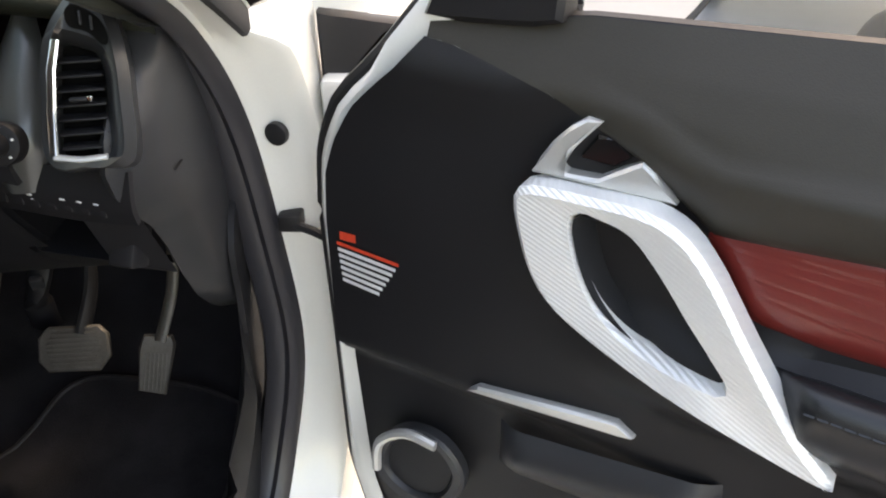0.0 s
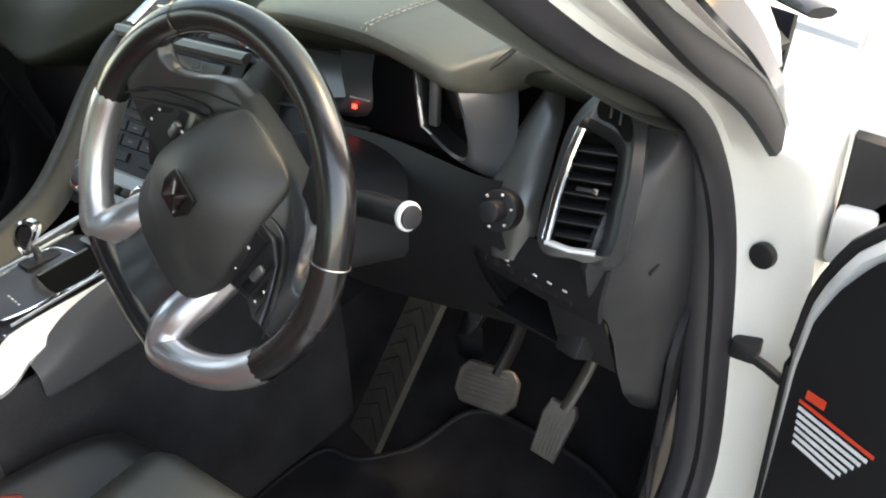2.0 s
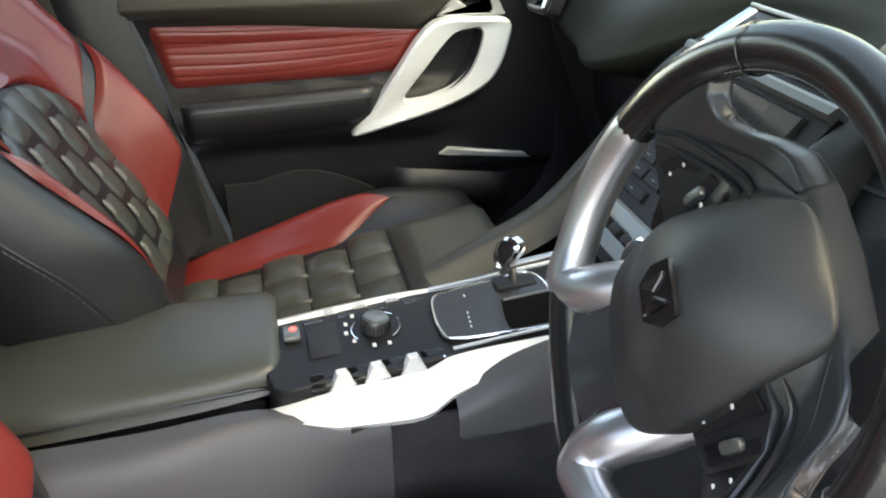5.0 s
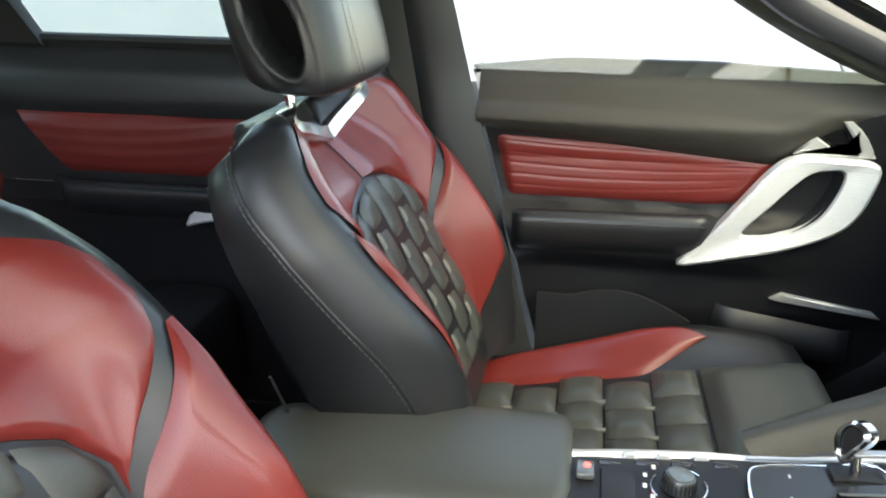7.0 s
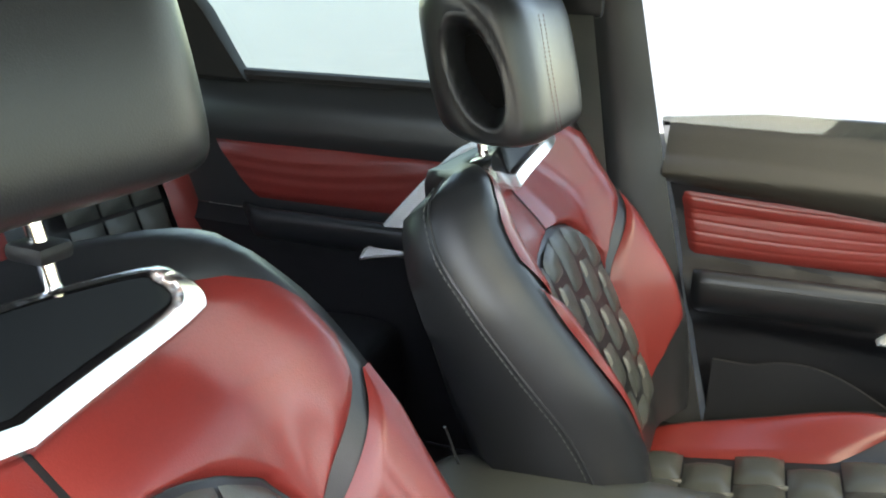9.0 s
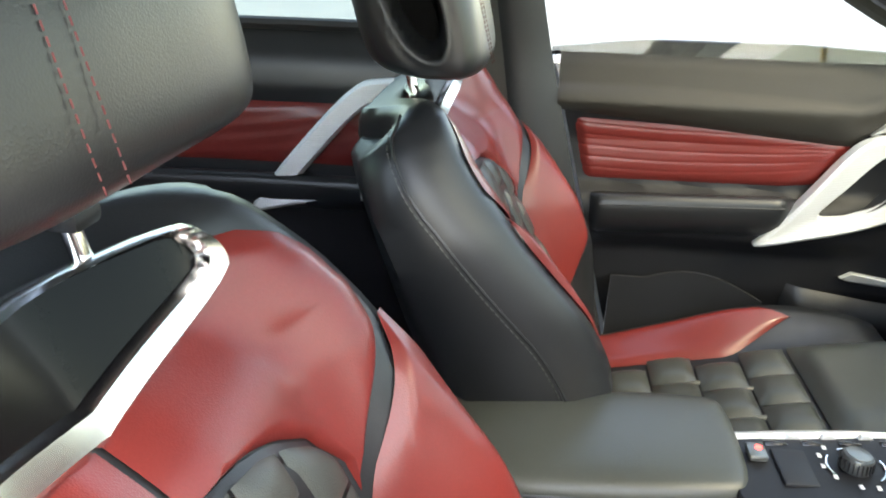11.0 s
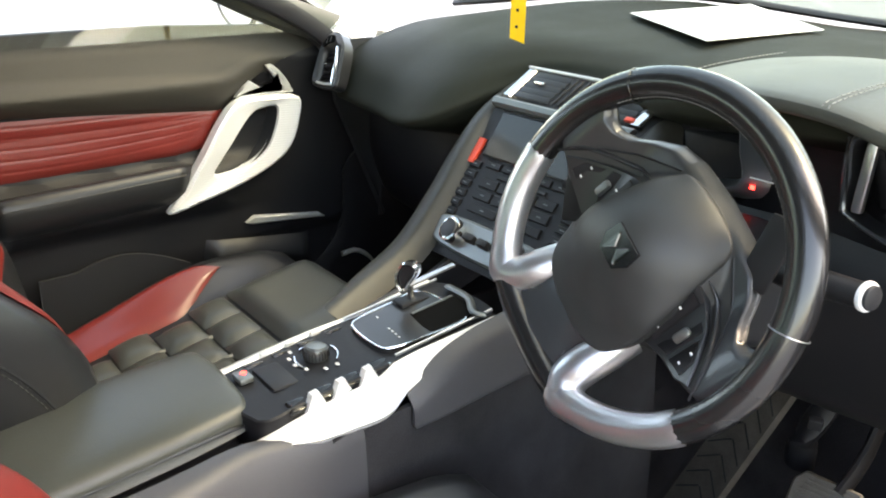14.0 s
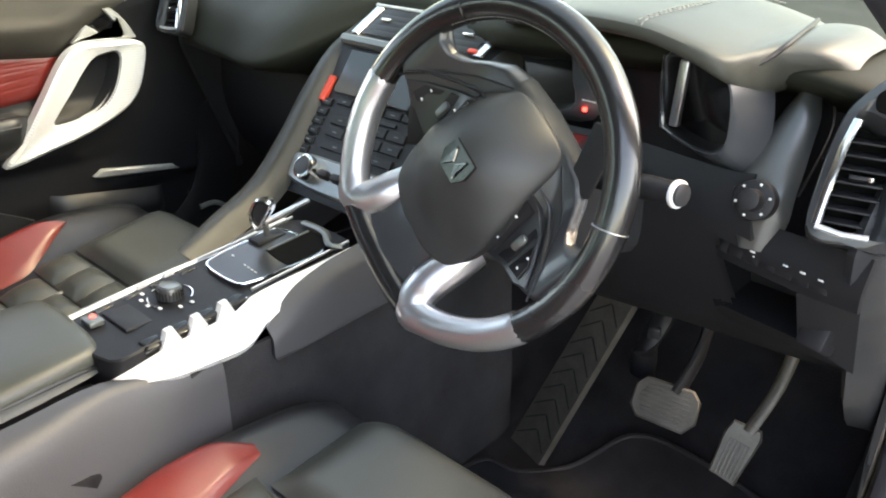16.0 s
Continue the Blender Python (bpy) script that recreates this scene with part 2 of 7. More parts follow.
def tube(pts, r, seg=10, closed=False, flat=1.0, bm=None, up=(0, 0, 1)):
    """A round or flattened bar along points; r may be one radius or one for each point."""
    pts = [Vector(p) for p in pts]
    k = len(pts)
    rad = [float(v) for v in r] if hasattr(r, "__len__") else [float(r)] * k
    rows = []
    for i, p in enumerate(pts):
        a, b = (pts[(i - 1) % k], pts[(i + 1) % k]) if closed else (pts[max(i - 1, 0)], pts[min(i + 1, k - 1)])
        t = (b - a).normalized()
        s = t.cross(Vector(up))
        s = s.normalized() if s.length > 1e-4 else t.orthogonal().normalized()
        n = s.cross(t)
        rows.append([p + rad[i] * (math.cos(q) * s + flat * math.sin(q) * n) for q in (2 * math.pi * j / seg for j in range(seg))])
    return grid(rows, closed_u=True, closed_v=closed, caps=not closed, bm=bm)


def rbox(c, size, r=0.004, m=None, bm=None, seg=2):
    """A box with rounded edges; m turns it about its middle."""
    b2 = bmesh.new()
    bmesh.ops.create_cube(b2, size=1.0)
    bmesh.ops.scale(b2, vec=size, verts=b2.verts)
    r = min(r, 0.49 * min(size))
    if r > 0:
        bmesh.ops.bevel(b2, geom=b2.edges[:] + b2.verts[:], offset=r, segments=seg, affect="EDGES", profile=0.5)
    bmesh.ops.transform(b2, matrix=Matrix.Translation(c) @ (m or Matrix()), verts=b2.verts)
    return merge(bm, b2)


def merge(bm, b2):
    if bm is None:
        return b2
    me = bpy.data.meshes.new("t")
    b2.to_mesh(me)
    b2.free()
    bm.from_mesh(me)
    bpy.data.meshes.remove(me)
    return bm


def cyl(c, r, h, axis=(0, 0, 1), seg=24, r2=None, bevel=0.0, bm=None):
    b2 = bmesh.new()
    bmesh.ops.create_cone(b2, cap_ends=True, segments=seg, radius1=r, radius2=r if r2 is None else r2, depth=h)
    if bevel:
        ed = [e for e in b2.edges if len(e.link_faces) == 2 and any(len(f.verts) > 4 for f in e.link_faces)]
        bmesh.ops.bevel(b2, geom=ed, offset=bevel, segments=2, affect="EDGES", profile=0.5)
    q = Vector((0, 0, 1)).rotation_difference(Vector(axis)).to_matrix().to_4x4()
    bmesh.ops.transform(b2, matrix=Matrix.Translation(c) @ q, verts=b2.verts)
    return merge(bm, b2)


def inset2(poly, d):
    """A closed outline moved inwards by d."""
    p = [Vector(q[:2]) for q in poly]
    k = len(p)
    area = sum(p[i].x * p[(i + 1) % k].y - p[(i + 1) % k].x * p[i].y for i in range(k))
    sg = 1 if area > 0 else -1
    out = []
    for i in range(k):
        e = p[(i + 1) % k] - p[i - 1]
        n = Vector((-e.y, e.x)).normalized() * sg
        out.append(p[i] + n * d)
    return out


def plate(poly, place, depth, bevel=0.003, back=0.0):
    """A solid plate of the outline poly; place(u, v, w) gives the world point at height w over its base."""
    bm = bmesh.new()
    lo = [bm.verts.new(place(u, v, -back)) for u, v in (q[:2] for q in poly)]
    mid = [bm.verts.new(place(u, v, depth - bevel)) for u, v in (q[:2] for q in poly)]
    ins = inset2(poly, bevel)
    hi = [bm.verts.new(place(q.x, q.y, depth)) for q in ins]
    k = len(lo)
    for a, b in ((lo, mid), (mid, hi)):
        for i in range(k):
            bm.faces.new((a[i], a[(i + 1) % k], b[(i + 1) % k], b[i]))
    bm.faces.new(hi)
    bm.faces.new(lo[::-1])
    bmesh.ops.triangulate(bm, faces=[f for f in bm.faces if len(f.verts) > 4])
    return bm


def frame_plate(outer, inner, place, depth, bevel=0.004, dish=0.0):
    """A plate with a hole: two outlines with as many points each. dish lowers the inner rim."""
    bm = bmesh.new()
    oi, ii = inset2(outer, bevel), inset2(inner, -bevel)
    loops = [[place(u, v, 0) for u, v in (q[:2] for q in outer)],
             [place(u, v, depth - bevel) for u, v in (q[:2] for q in outer)],
             [place(q.x, q.y, depth) for q in oi],
             [place(q.x, q.y, depth - dish * 0.4) for q in ii],
             [place(u, v, depth - bevel - dish) for u, v in (q[:2] for q in inner)],
             [place(u, v, 0) for u, v in (q[:2] for q in inner)]]
    return grid(loops, closed_u=True, closed_v=True, bm=bm)


def sheet(f, nu, nv, thick=0.0):
    """A skin from a function of (u, v) in 0..1."""
    bm = grid([[f(i / nu, j / nv) for i in range(nu + 1)] for j in range(nv + 1)])
    if thick:
        bmesh.ops.recalc_face_normals(bm, faces=bm.faces)
        bmesh.ops.solidify(bm, geom=bm.faces[:], thickness=thick)
    return bm


def smooth(a, b, x):
    t = min(1.0, max(0.0, (x - a) / (b - a)))
    return t * t * (3 - 2 * t)


def mix(a, b, t):
    return a + (b - a) * t


def table(xs, ys, x):
    return float(np.interp(x, xs, ys))


def soft_table(xs, ys, x, r=0.03):
    """The same with its corners rounded over r."""
    return sum(float(np.interp(x + r * k / 3, xs, ys)) * (4 - abs(k)) for k in range(-3, 4)) / 16


def stitches(pts, parent, material=STITCH, length=0.005, gap=0.003, r=0.0009, name="stitching", label=""):
    """A row of short threads along a curve, as one part."""
    pts = [Vector(p) for p in pts]
    bm, run, i = bmesh.new(), 0.0, 0
    seg = [(pts[k + 1] - pts[k]).length for k in range(len(pts) - 1)]
    total, pos = sum(seg), 0.0

    def at(d):
        for k, s in enumerate(seg):
            if d <= s or k == len(seg) - 1:
                return pts[k].lerp(pts[k + 1], min(1.0, d / max(s, 1e-6)))
            d -= s
    while pos + length < total:
        tube([at(pos), at(pos + length)], r, 4, bm=bm)
        pos += length + gap
    return part(name, bm, material, parent, label)


# ---------------------------------------------------------------- surroundings
bm = bmesh.new()
bmesh.ops.create_grid(bm, x_segments=2, y_segments=2, size=400)
tagged(part("ground", bm, CONCRETE), "grey concrete floor of the yard", "ground", kind="structure")


def parked_car(at, turn):
    """A plain estate car, seen only as a shape past the door."""
    t = thing("parked_car", "grey parked car standing beyond the open door", "car", m=pose(*at, 0, 0, turn))
    side = [(-2.1, 0.35), (-2.15, 0.75), (-1.9, 0.98), (-1.2, 1.05), (-0.5, 1.45), (0.9, 1.50), (1.75, 1.38), (2.05, 0.95), (2.1, 0.35)]
    rows = []
    for w, s in ((-0.88, 0.97), (-0.84, 1.0), (0.84, 1.0), (0.88, 0.97)):
        rows.append([(y * s, w, z if z < 1.0 else 1.0 + (z - 1.0) * s) for y, z in side])
    part("body", grid([list(r) for r in zip(*rows)], caps=False), GREY_PAINT, t, "blue-grey painted body")
    win = [(-1.0, 1.04), (-0.45, 1.40), (0.85, 1.45), (1.6, 1.34), (1.75, 1.05)]
    for sg in (-1, 1):
        part("window", plate(win, lambda u, v, w, sg=sg: (u, sg * (0.875 + w), v), 0.02), GLOSS_BLACK, t, "dark side glass")
    for x in (-1.35, 1.35):
        for sg in (-1, 1):
            wh = part("wheel", cyl((x, sg * 0.80, 0.32), 0.32, 0.2, (0, 1, 0), 32, bevel=0.03), RUBBER, t, "black tyre")
            part("rim", cyl((x, sg * 0.89, 0.32), 0.21, 0.05, (0, 1, 0), 24, bevel=0.01), SATIN, wh, "alloy rim")
    part("mirror", rbox((-0.75, 1.0, 1.08), (0.12, 0.2, 0.14), 0.04), WHITE_PAINT, t, "white mirror shell")
    return t


parked_car((3.15, 3.1, 0), 88)


def sky_block_wall(name, a, c, h):
    """An unseen wall between two points of the ground, added to block low sky."""
    a, c = Vector((*a, 0)), Vector((*c, 0))
    n = (c - a).cross(Vector((0, 0, 1))).normalized() * 0.1
    bm = grid([[p + n, p - n] for p in (a, c)])
    bmesh.ops.solidify(bm, geom=bm.faces[:], thickness=-h)
    return tagged(part(name, bm, PLASTER), "unseen plain grey wall added to block low sky light", "wall", kind="structure")


sky_block_wall("sky_block_east", (7.5, -7.0), (7.5, 12.0), 4.2)
sky_block_wall("sky_block_south", (-4.0, -6.0), (7.4, -6.0), 4.2)

# ---------------------------------------------------------------- body shell
CX = 0.025
shell = thing("car_body", "white painted car body with open front door", "car body", (CX, 0, 0.2), kind="structure")
# edge of the door opening: sill, hinge pillar, windscreen pillar, roof rail
EDGE = [(0.735, -1.0, 0.30), (0.745, -0.5, 0.275), (0.752, 0.0, 0.262), (0.758, 0.24, 0.275), (0.775, 0.35, 0.38), (0.797, 0.385, 0.55), (0.785, 0.385, 0.74),
        (0.768, 0.375, 0.89), (0.757, 0.315, 1.00), (0.752, 0.215, 1.08), (0.742, 0.03, 1.168), (0.690, -0.11, 1.27), (0.630, -0.28, 1.385), (0.570, -0.60, 1.455), (0.560, -1.1, 1.46)]
edge = cr(EDGE, 6)


def rail(side, offs, material, name, label=""):
    """A strip along the door opening; offs: (outwards, forwards-and-up) steps from its edge."""
    rows = []
    mid = Vector((0.75, -0.35, 0.80))
    for i, p in enumerate(edge):
        p = Vector(p)
        tdir = (Vector(edge[min(i + 1, len(edge) - 1)]) - Vector(edge[max(i - 1, 0)])).normalized()
        out = Vector((1, 0, 0)) - tdir * tdir.x
        out.normalize()
        away = tdir.cross(out)
        if away.dot(p - mid) < 0:
            away = -away
        row = []
        lim = smooth(0.96, 1.03, p.z)
        for a, b in offs:
            a, b = a * mix(1.0, 0.42, lim) if a > 0 else a, b * mix(1.0, 0.10, lim) if a > 0.02 else b
            q = p + out * a + away * b
            row.append((q.x if side > 0 else 2 * CX - q.x, q.y, q.z))
        rows.append(row)
    return part(name, grid(rows), material, shell, label)


for side in (1, -1):
    rail(side, [(-0.02, -0.004), (0.0, -0.004), (0.008, 0.002), (0.030, 0.010), (0.062, 0.014), (0.072, 0.022), (0.076, 0.05), (0.078, 0.11), (0.13, 0.16)], WHITE_PAINT, "door_opening", "white painted door opening")
    rail(side, [(-0.055, 0.02), (-0.058, 0.0), (-0.052, -0.012), (-0.040, -0.016), (-0.026, -0.012), (-0.018, -0.018), (-0.006, -0.014), (0.001, -0.004), (-0.004, 0.004), (-0.02, 0.012)], SEAL, "door_seal", "black rubber door seal")
hp = part("drain_plug", cyl((0.797, 0.379, 0.872), 0.0145, 0.010, (0.30, 0.95, 0.0), 24, bevel=0.002), RUBBER, shell, "round black plug")
strap = rbox((0.800, 0.385, 0.752), (0.030, 0.030, 0.024), 0.004)
tube([(0.806, 0.375, 0.750), (0.83, 0.37, 0.744), (0.86, 0.36, 0.735)], 0.006, 8, bm=strap)
part("check_strap", strap, DARK_PLASTIC, shell, "black door check strap")
# wiring boot and hinge
part("hinge", rbox((0.868, 0.43, 0.60), (0.04, 0.06, 0.07), 0.008), WHITE_PAINT, shell)
part("hinge", rbox((0.868, 0.43, 0.90), (0.04, 0.06, 0.06), 0.008), WHITE_PAINT, shell)
# front wing beyond the door gap
wing = loft([[(0.89, 0.50, 0.30), (0.90, 0.50, 0.65), (0.885, 0.50, 0.92), (0.80, 0.47, 1.04)],
             [(0.90, 0.9, 0.35), (0.91, 0.9, 0.65), (0.89, 0.9, 0.88), (0.78, 0.85, 0.98)],
             [(0.87, 1.5, 0.4), (0.88, 1.5, 0.62), (0.85, 1.5, 0.80), (0.70, 1.5, 0.90)]], thick=0.01)
part("front_wing", wing, WHITE_PAINT, shell, "white front wing")
wing2 = loft([[(-0.85, 0.50, 0.30), (-0.86, 0.50, 0.65), (-0.845, 0.50, 0.92), (-0.75, 0.47, 1.04)],
              [(-0.85, 0.9, 0.35), (-0.86, 0.9, 0.65), (-0.84, 0.9, 0.88), (-0.73, 0.85, 0.98)],
              [(-0.82, 1.5, 0.4), (-0.83, 1.5, 0.62), (-0.80, 1.5, 0.80), (-0.65, 1.5, 0.90)]], thick=0.01)
part("front_wing", wing2, WHITE_PAINT, shell, "white front wing")
bonnet = loft([[(-0.72, 0.88, 0.985), (CX, 1.06, 1.06), (0.77, 0.88, 0.985)], [(-0.65, 1.5, 0.90), (CX, 1.5, 0.96), (0.70, 1.5, 0.90)], [(-0.55, 1.9, 0.75), (CX, 2.0, 0.80), (0.6, 1.9, 0.75)]], thick=0.01)
part("bonnet", bonnet, WHITE_PAINT, shell, "white bonnet")
# black trim and glass edge outside the windscreen pillar
for side in (1, -1):
    line = cr([(0.806, 0.285, 1.016), (0.803, 0.17, 1.088), (0.793, 0.05, 1.152), (0.758, -0.06, 1.238), (0.705, -0.20, 1.345), (0.66, -0.30, 1.41)], 6)
    mx = lambda v: v if side > 0 else 2 * CX - v
    for name, q, m_, l_ in (("pillar_trim", ((-0.006, 0.003, -0.001), (0.0, 0.002, 0.001), (0.003, 0.005, 0.007), (0.0, 0.016, 0.026), (-0.006, 0.019, 0.030)), RUBBER, "black trim along the windscreen pillar"),
                            ("screen_glass_edge", ((-0.006, 0.019, 0.029), (-0.004, 0.021, 0.033), (-0.014, 0.036, 0.058), (-0.024, 0.040, 0.062)), GLOSS_BLACK, "glossy black edge of the windscreen"),
                            ("gutter", ((-0.024, 0.040, 0.062), (-0.020, 0.044, 0.068), (-0.030, 0.058, 0.090), (-0.050, 0.070, 0.095)), WHITE_PAINT, "white edge beside the windscreen")):
        rows = [[(mx(p[0] + u), p[1] + v, p[2] + w) for u, v, w in q] for p in line]
        part(name, grid(rows), m_, shell, l_)
    # dark corner between wing and door
    corner = [(0.846, 1.002), (0.94, 0.992), (0.925, 0.975), (0.885, 0.93), (0.862, 0.86), (0.848, 0.86)]
    part("corner_seal", plate(corner, lambda u, v, w: Vector((mx(u), 0.445 - w, v)), 0.02, 0.004), RUBBER, shell, "black rubber corner between wing and door")
# unseen roof; its lining is darkened to cut fill light in the cabin
roof = loft([[(-0.52, -0.25, 1.40), (CX, -0.12, 1.44), (0.57, -0.25, 1.40)], [(-0.56, -0.7, 1.48), (CX, -0.7, 1.53), (0.61, -0.7, 1.48)],
             [(-0.55, -1.3, 1.48), (CX, -1.3, 1.53), (0.60, -1.3, 1.48)], [(-0.50, -2.0, 1.40), (CX, -2.05, 1.43), (0.55, -2.0, 1.40)]], thick=0.03)
tagged(part("ceiling", roof, FABRIC), "unseen grey fabric roof lining", "ceiling", kind="structure")
skin = loft([[(-0.55, -0.22, 1.42), (CX, -0.08, 1.465), (0.60, -0.22, 1.42)], [(-0.59, -0.7, 1.50), (CX, -0.7, 1.56), (0.64, -0.7, 1.50)],
             [(-0.58, -1.3, 1.50), (CX, -1.3, 1.56), (0.63, -1.3, 1.50)], [(-0.53, -2.05, 1.42), (CX, -2.1, 1.46), (0.58, -2.05, 1.42)]], thick=0.012)
part("roof_skin", skin, WHITE_PAINT, shell, "white roof panel")
# tail and rear quarters close the cabin behind
tail = loft([[(-0.80, -2.2, 0.35), (CX, -2.35, 0.35), (0.85, -2.2, 0.35)], [(-0.80, -2.3, 0.9), (CX, -2.42, 0.95), (0.85, -2.3, 0.9)], [(-0.72, -2.25, 1.08), (CX, -2.33, 1.12), (0.77, -2.25, 1.08)]], thick=0.03)
part("tailgate", tail, WHITE_PAINT, shell, "white tailgate")
for sg in (1, -1):
    x = lambda v: CX + sg * v
    q = loft([[(x(0.72), -1.75, 0.35), (x(0.72), -1.70, 0.9), (x(0.70), -1.62, 1.10), (x(0.60), -1.75, 1.42)], [(x(0.78), -2.0, 0.35), (x(0.78), -2.0, 0.9), (x(0.72), -2.0, 1.12), (x(0.58), -2.05, 1.40)], [(x(0.78), -2.3, 0.35), (x(0.77), -2.3, 0.9), (x(0.70), -2.3, 1.10), (x(0.60), -2.15, 1.36)]], thick=0.03)
    part("rear_quarter", q, DARK_PLASTIC, shell, "dark trimmed rear quarter")

# floor with its tunnel
fl = loft([[(-0.74, y, 0.30), (-0.66, y, 0.285), (-0.40, y, 0.28), (-0.10, y, 0.29), (-0.06, y, 0.50), (0.11, y, 0.50), (0.15, y, 0.29), (0.45, y, 0.28), (0.70, y, 0.285), (0.75, y, 0.30)] for y in (-2.2, -1.2, -0.5, 0.1, 0.40)]
          + [[(-0.74, 0.60, 0.45), (-0.66, 0.60, 0.42), (-0.40, 0.62, 0.42), (-0.10, 0.60, 0.44), (-0.06, 0.58, 0.55), (0.11, 0.58, 0.55), (0.15, 0.60, 0.44), (0.45, 0.62, 0.42), (0.70, 0.60, 0.42), (0.75, 0.60, 0.45)],
             [(-0.74, 0.72, 0.85), (-0.66, 0.72, 0.85), (-0.40, 0.72, 0.85), (-0.10, 0.72, 0.85), (-0.06, 0.72, 0.85), (0.11, 0.72, 0.85), (0.15, 0.72, 0.85), (0.45, 0.72, 0.85), (0.70, 0.72, 0.85), (0.75, 0.72, 0.85)]], n=4, m=3, thick=0.01)
tagged(part("floor", fl, CARPET), "black carpet on the cabin floor and tunnel", "floor", kind="structure")
bulk = loft([[(-0.64, 0.74, 0.80), (CX, 0.76, 0.80), (0.69, 0.74, 0.80)], [(-0.64, 0.80, 1.03), (CX, 1.04, 1.078), (0.69, 0.80, 1.03)]], thick=0.01)
part("bulkhead", bulk, DARK_PLASTIC, shell)

# side lining of the footwells
for sg in (1, -1):
    kick = loft([[(CX + sg * 0.69, 0.02, 0.30), (CX + sg * 0.70, 0.25, 0.30), (CX + sg * 0.69, 0.60, 0.40)], [(CX + sg * 0.70, 0.10, 0.36), (CX + sg * 0.705, 0.27, 0.45), (CX + sg * 0.69, 0.62, 0.50)],
                 [(CX + sg * 0.715, 0.30, 0.52), (CX + sg * 0.71, 0.36, 0.62), (CX + sg * 0.69, 0.66, 0.70)], [(CX + sg * 0.715, 0.33, 0.74), (CX + sg * 0.71, 0.40, 0.80), (CX + sg * 0.69, 0.70, 0.90)]], thick=0.008)
    part("footwell_lining", kick, DARK_PLASTIC, shell, "grey plastic footwell lining")
    sill = loft([[(CX + sg * 0.60, y, 0.30), (CX + sg * 0.66, y, 0.32), (CX + sg * 0.70, y, 0.325), (CX + sg * 0.73, y, 0.29)] for y in (-1.0, -0.4, 0.05, 0.28)], thick=0.006)
    part("sill_cover", sill, DARK_PLASTIC, shell, "black sill cover")

# lining of the windscreen pillars
for sg in (1, -1):
    rows = []
    for p in cr([(0.722, 0.27, 1.035), (0.730, 0.13, 1.088), (0.722, -0.02, 1.165), (0.680, -0.15, 1.25), (0.62, -0.30, 1.36)], 6):
        rows.append([(CX + sg * (p[0] - CX + a), p[1] + b, p[2] + c) for a, b, c in ((0.012, -0.002, -0.006), (-0.004, 0.004, 0.0), (-0.012, 0.020, 0.014), (-0.012, 0.045, 0.032), (0.0, 0.06, 0.042), (0.03, 0.06, 0.045))])
    part("pillar_lining", grid(rows), LIT_GREY, shell, "grey lining of the windscreen pillar")

# windscreen and fixed glass
ws = loft([[(-0.68, 0.68, 1.090), (-0.35, 0.92, 1.124), (CX, 1.03, 1.104), (0.73, 0.68, 1.062)], [(-0.60, 0.23, 1.25), (-0.30, 0.40, 1.28), (CX, 0.45, 1.29), (0.65, 0.23, 1.25)], [(-0.52, -0.22, 1.41), (-0.26, -0.11, 1.44), (CX, -0.08, 1.45), (0.57, -0.22, 1.41)]], thick=0.004)
w = tagged(part("window_1", ws, SCREEN_GLASS), "clear curved windscreen", "windscreen", kind="structure")
band = bmesh.new()
tube(cr([(-0.70, 0.66, 1.088), (-0.4, 0.87, 1.122), (-0.2, 0.96, 1.122), (CX, 1.01, 1.104), (0.45, 0.90, 1.092), (0.75, 0.66, 1.064)], 6), 0.022, 8, flat=0.35, bm=band)
part("screen_edge", band, RUBBER, w, "black band at the foot of the windscreen")
wiper = tube([(0.35, 1.02, 1.124), (0.55, 0.94, 1.122), (0.70, 0.78, 1.10)], 0.008, 8)
rbox((0.18, 1.05, 1.134), (0.09, 0.03, 0.018), 0.006, bm=wiper)
solo("wiper", wiper, RUBBER, "black wiper arm at the foot of the windscreen", "wiper")
rw = loft([[(-0.60, -2.12, 1.38), (CX, -2.18, 1.41), (0.65, -2.12, 1.38)], [(-0.70, -2.26, 1.10), (CX, -2.34, 1.13), (0.75, -2.26, 1.10)]], thick=0.004)
w = tagged(part("window_2", rw, TINT), "tinted tailgate window", "window", kind="structure")


# ---------------------------------------------------------------- doors
DA = radians(28.0)
D_DIR, D_IN = Vector((math.cos(DA), -math.sin(DA), 0)), Vector((-math.sin(DA), -math.cos(DA), 0))
D_ORG = Vector((0.888, 0.2955, 0.0084))


def at_passenger(y, z, n):
    return Vector((-0.710 + n, y, z))


def at_driver(y, z, n):
    return D_ORG + D_DIR * (0.447 - y) + D_IN * n + Vector((0, 0, z))


def belt(y):
    return table([-0.6, -0.47, -0.31, -0.05, 0.18, 0.36, 0.45], [1.050, 1.052, 1.070, 1.072, 1.062, 1.035, 1.0], y)


def front_edge(z):
    return table([0.30, 0.40, 0.60, 0.80, 0.86, 0.90, 0.94, 0.965, 0.99, 1.04, 1.08, 1.13], [0.415, 0.445, 0.460, 0.466, 0.460, 0.445, 0.421, 0.394, 0.364, 0.321, 0.286, 0.245], z)


def rear_edge(z):
    return table([0.30, 0.40, 0.55, 0.80, 1.0, 1.08], [-0.26, -0.29, -0.335, -0.40, -0.455, -0.475], z)


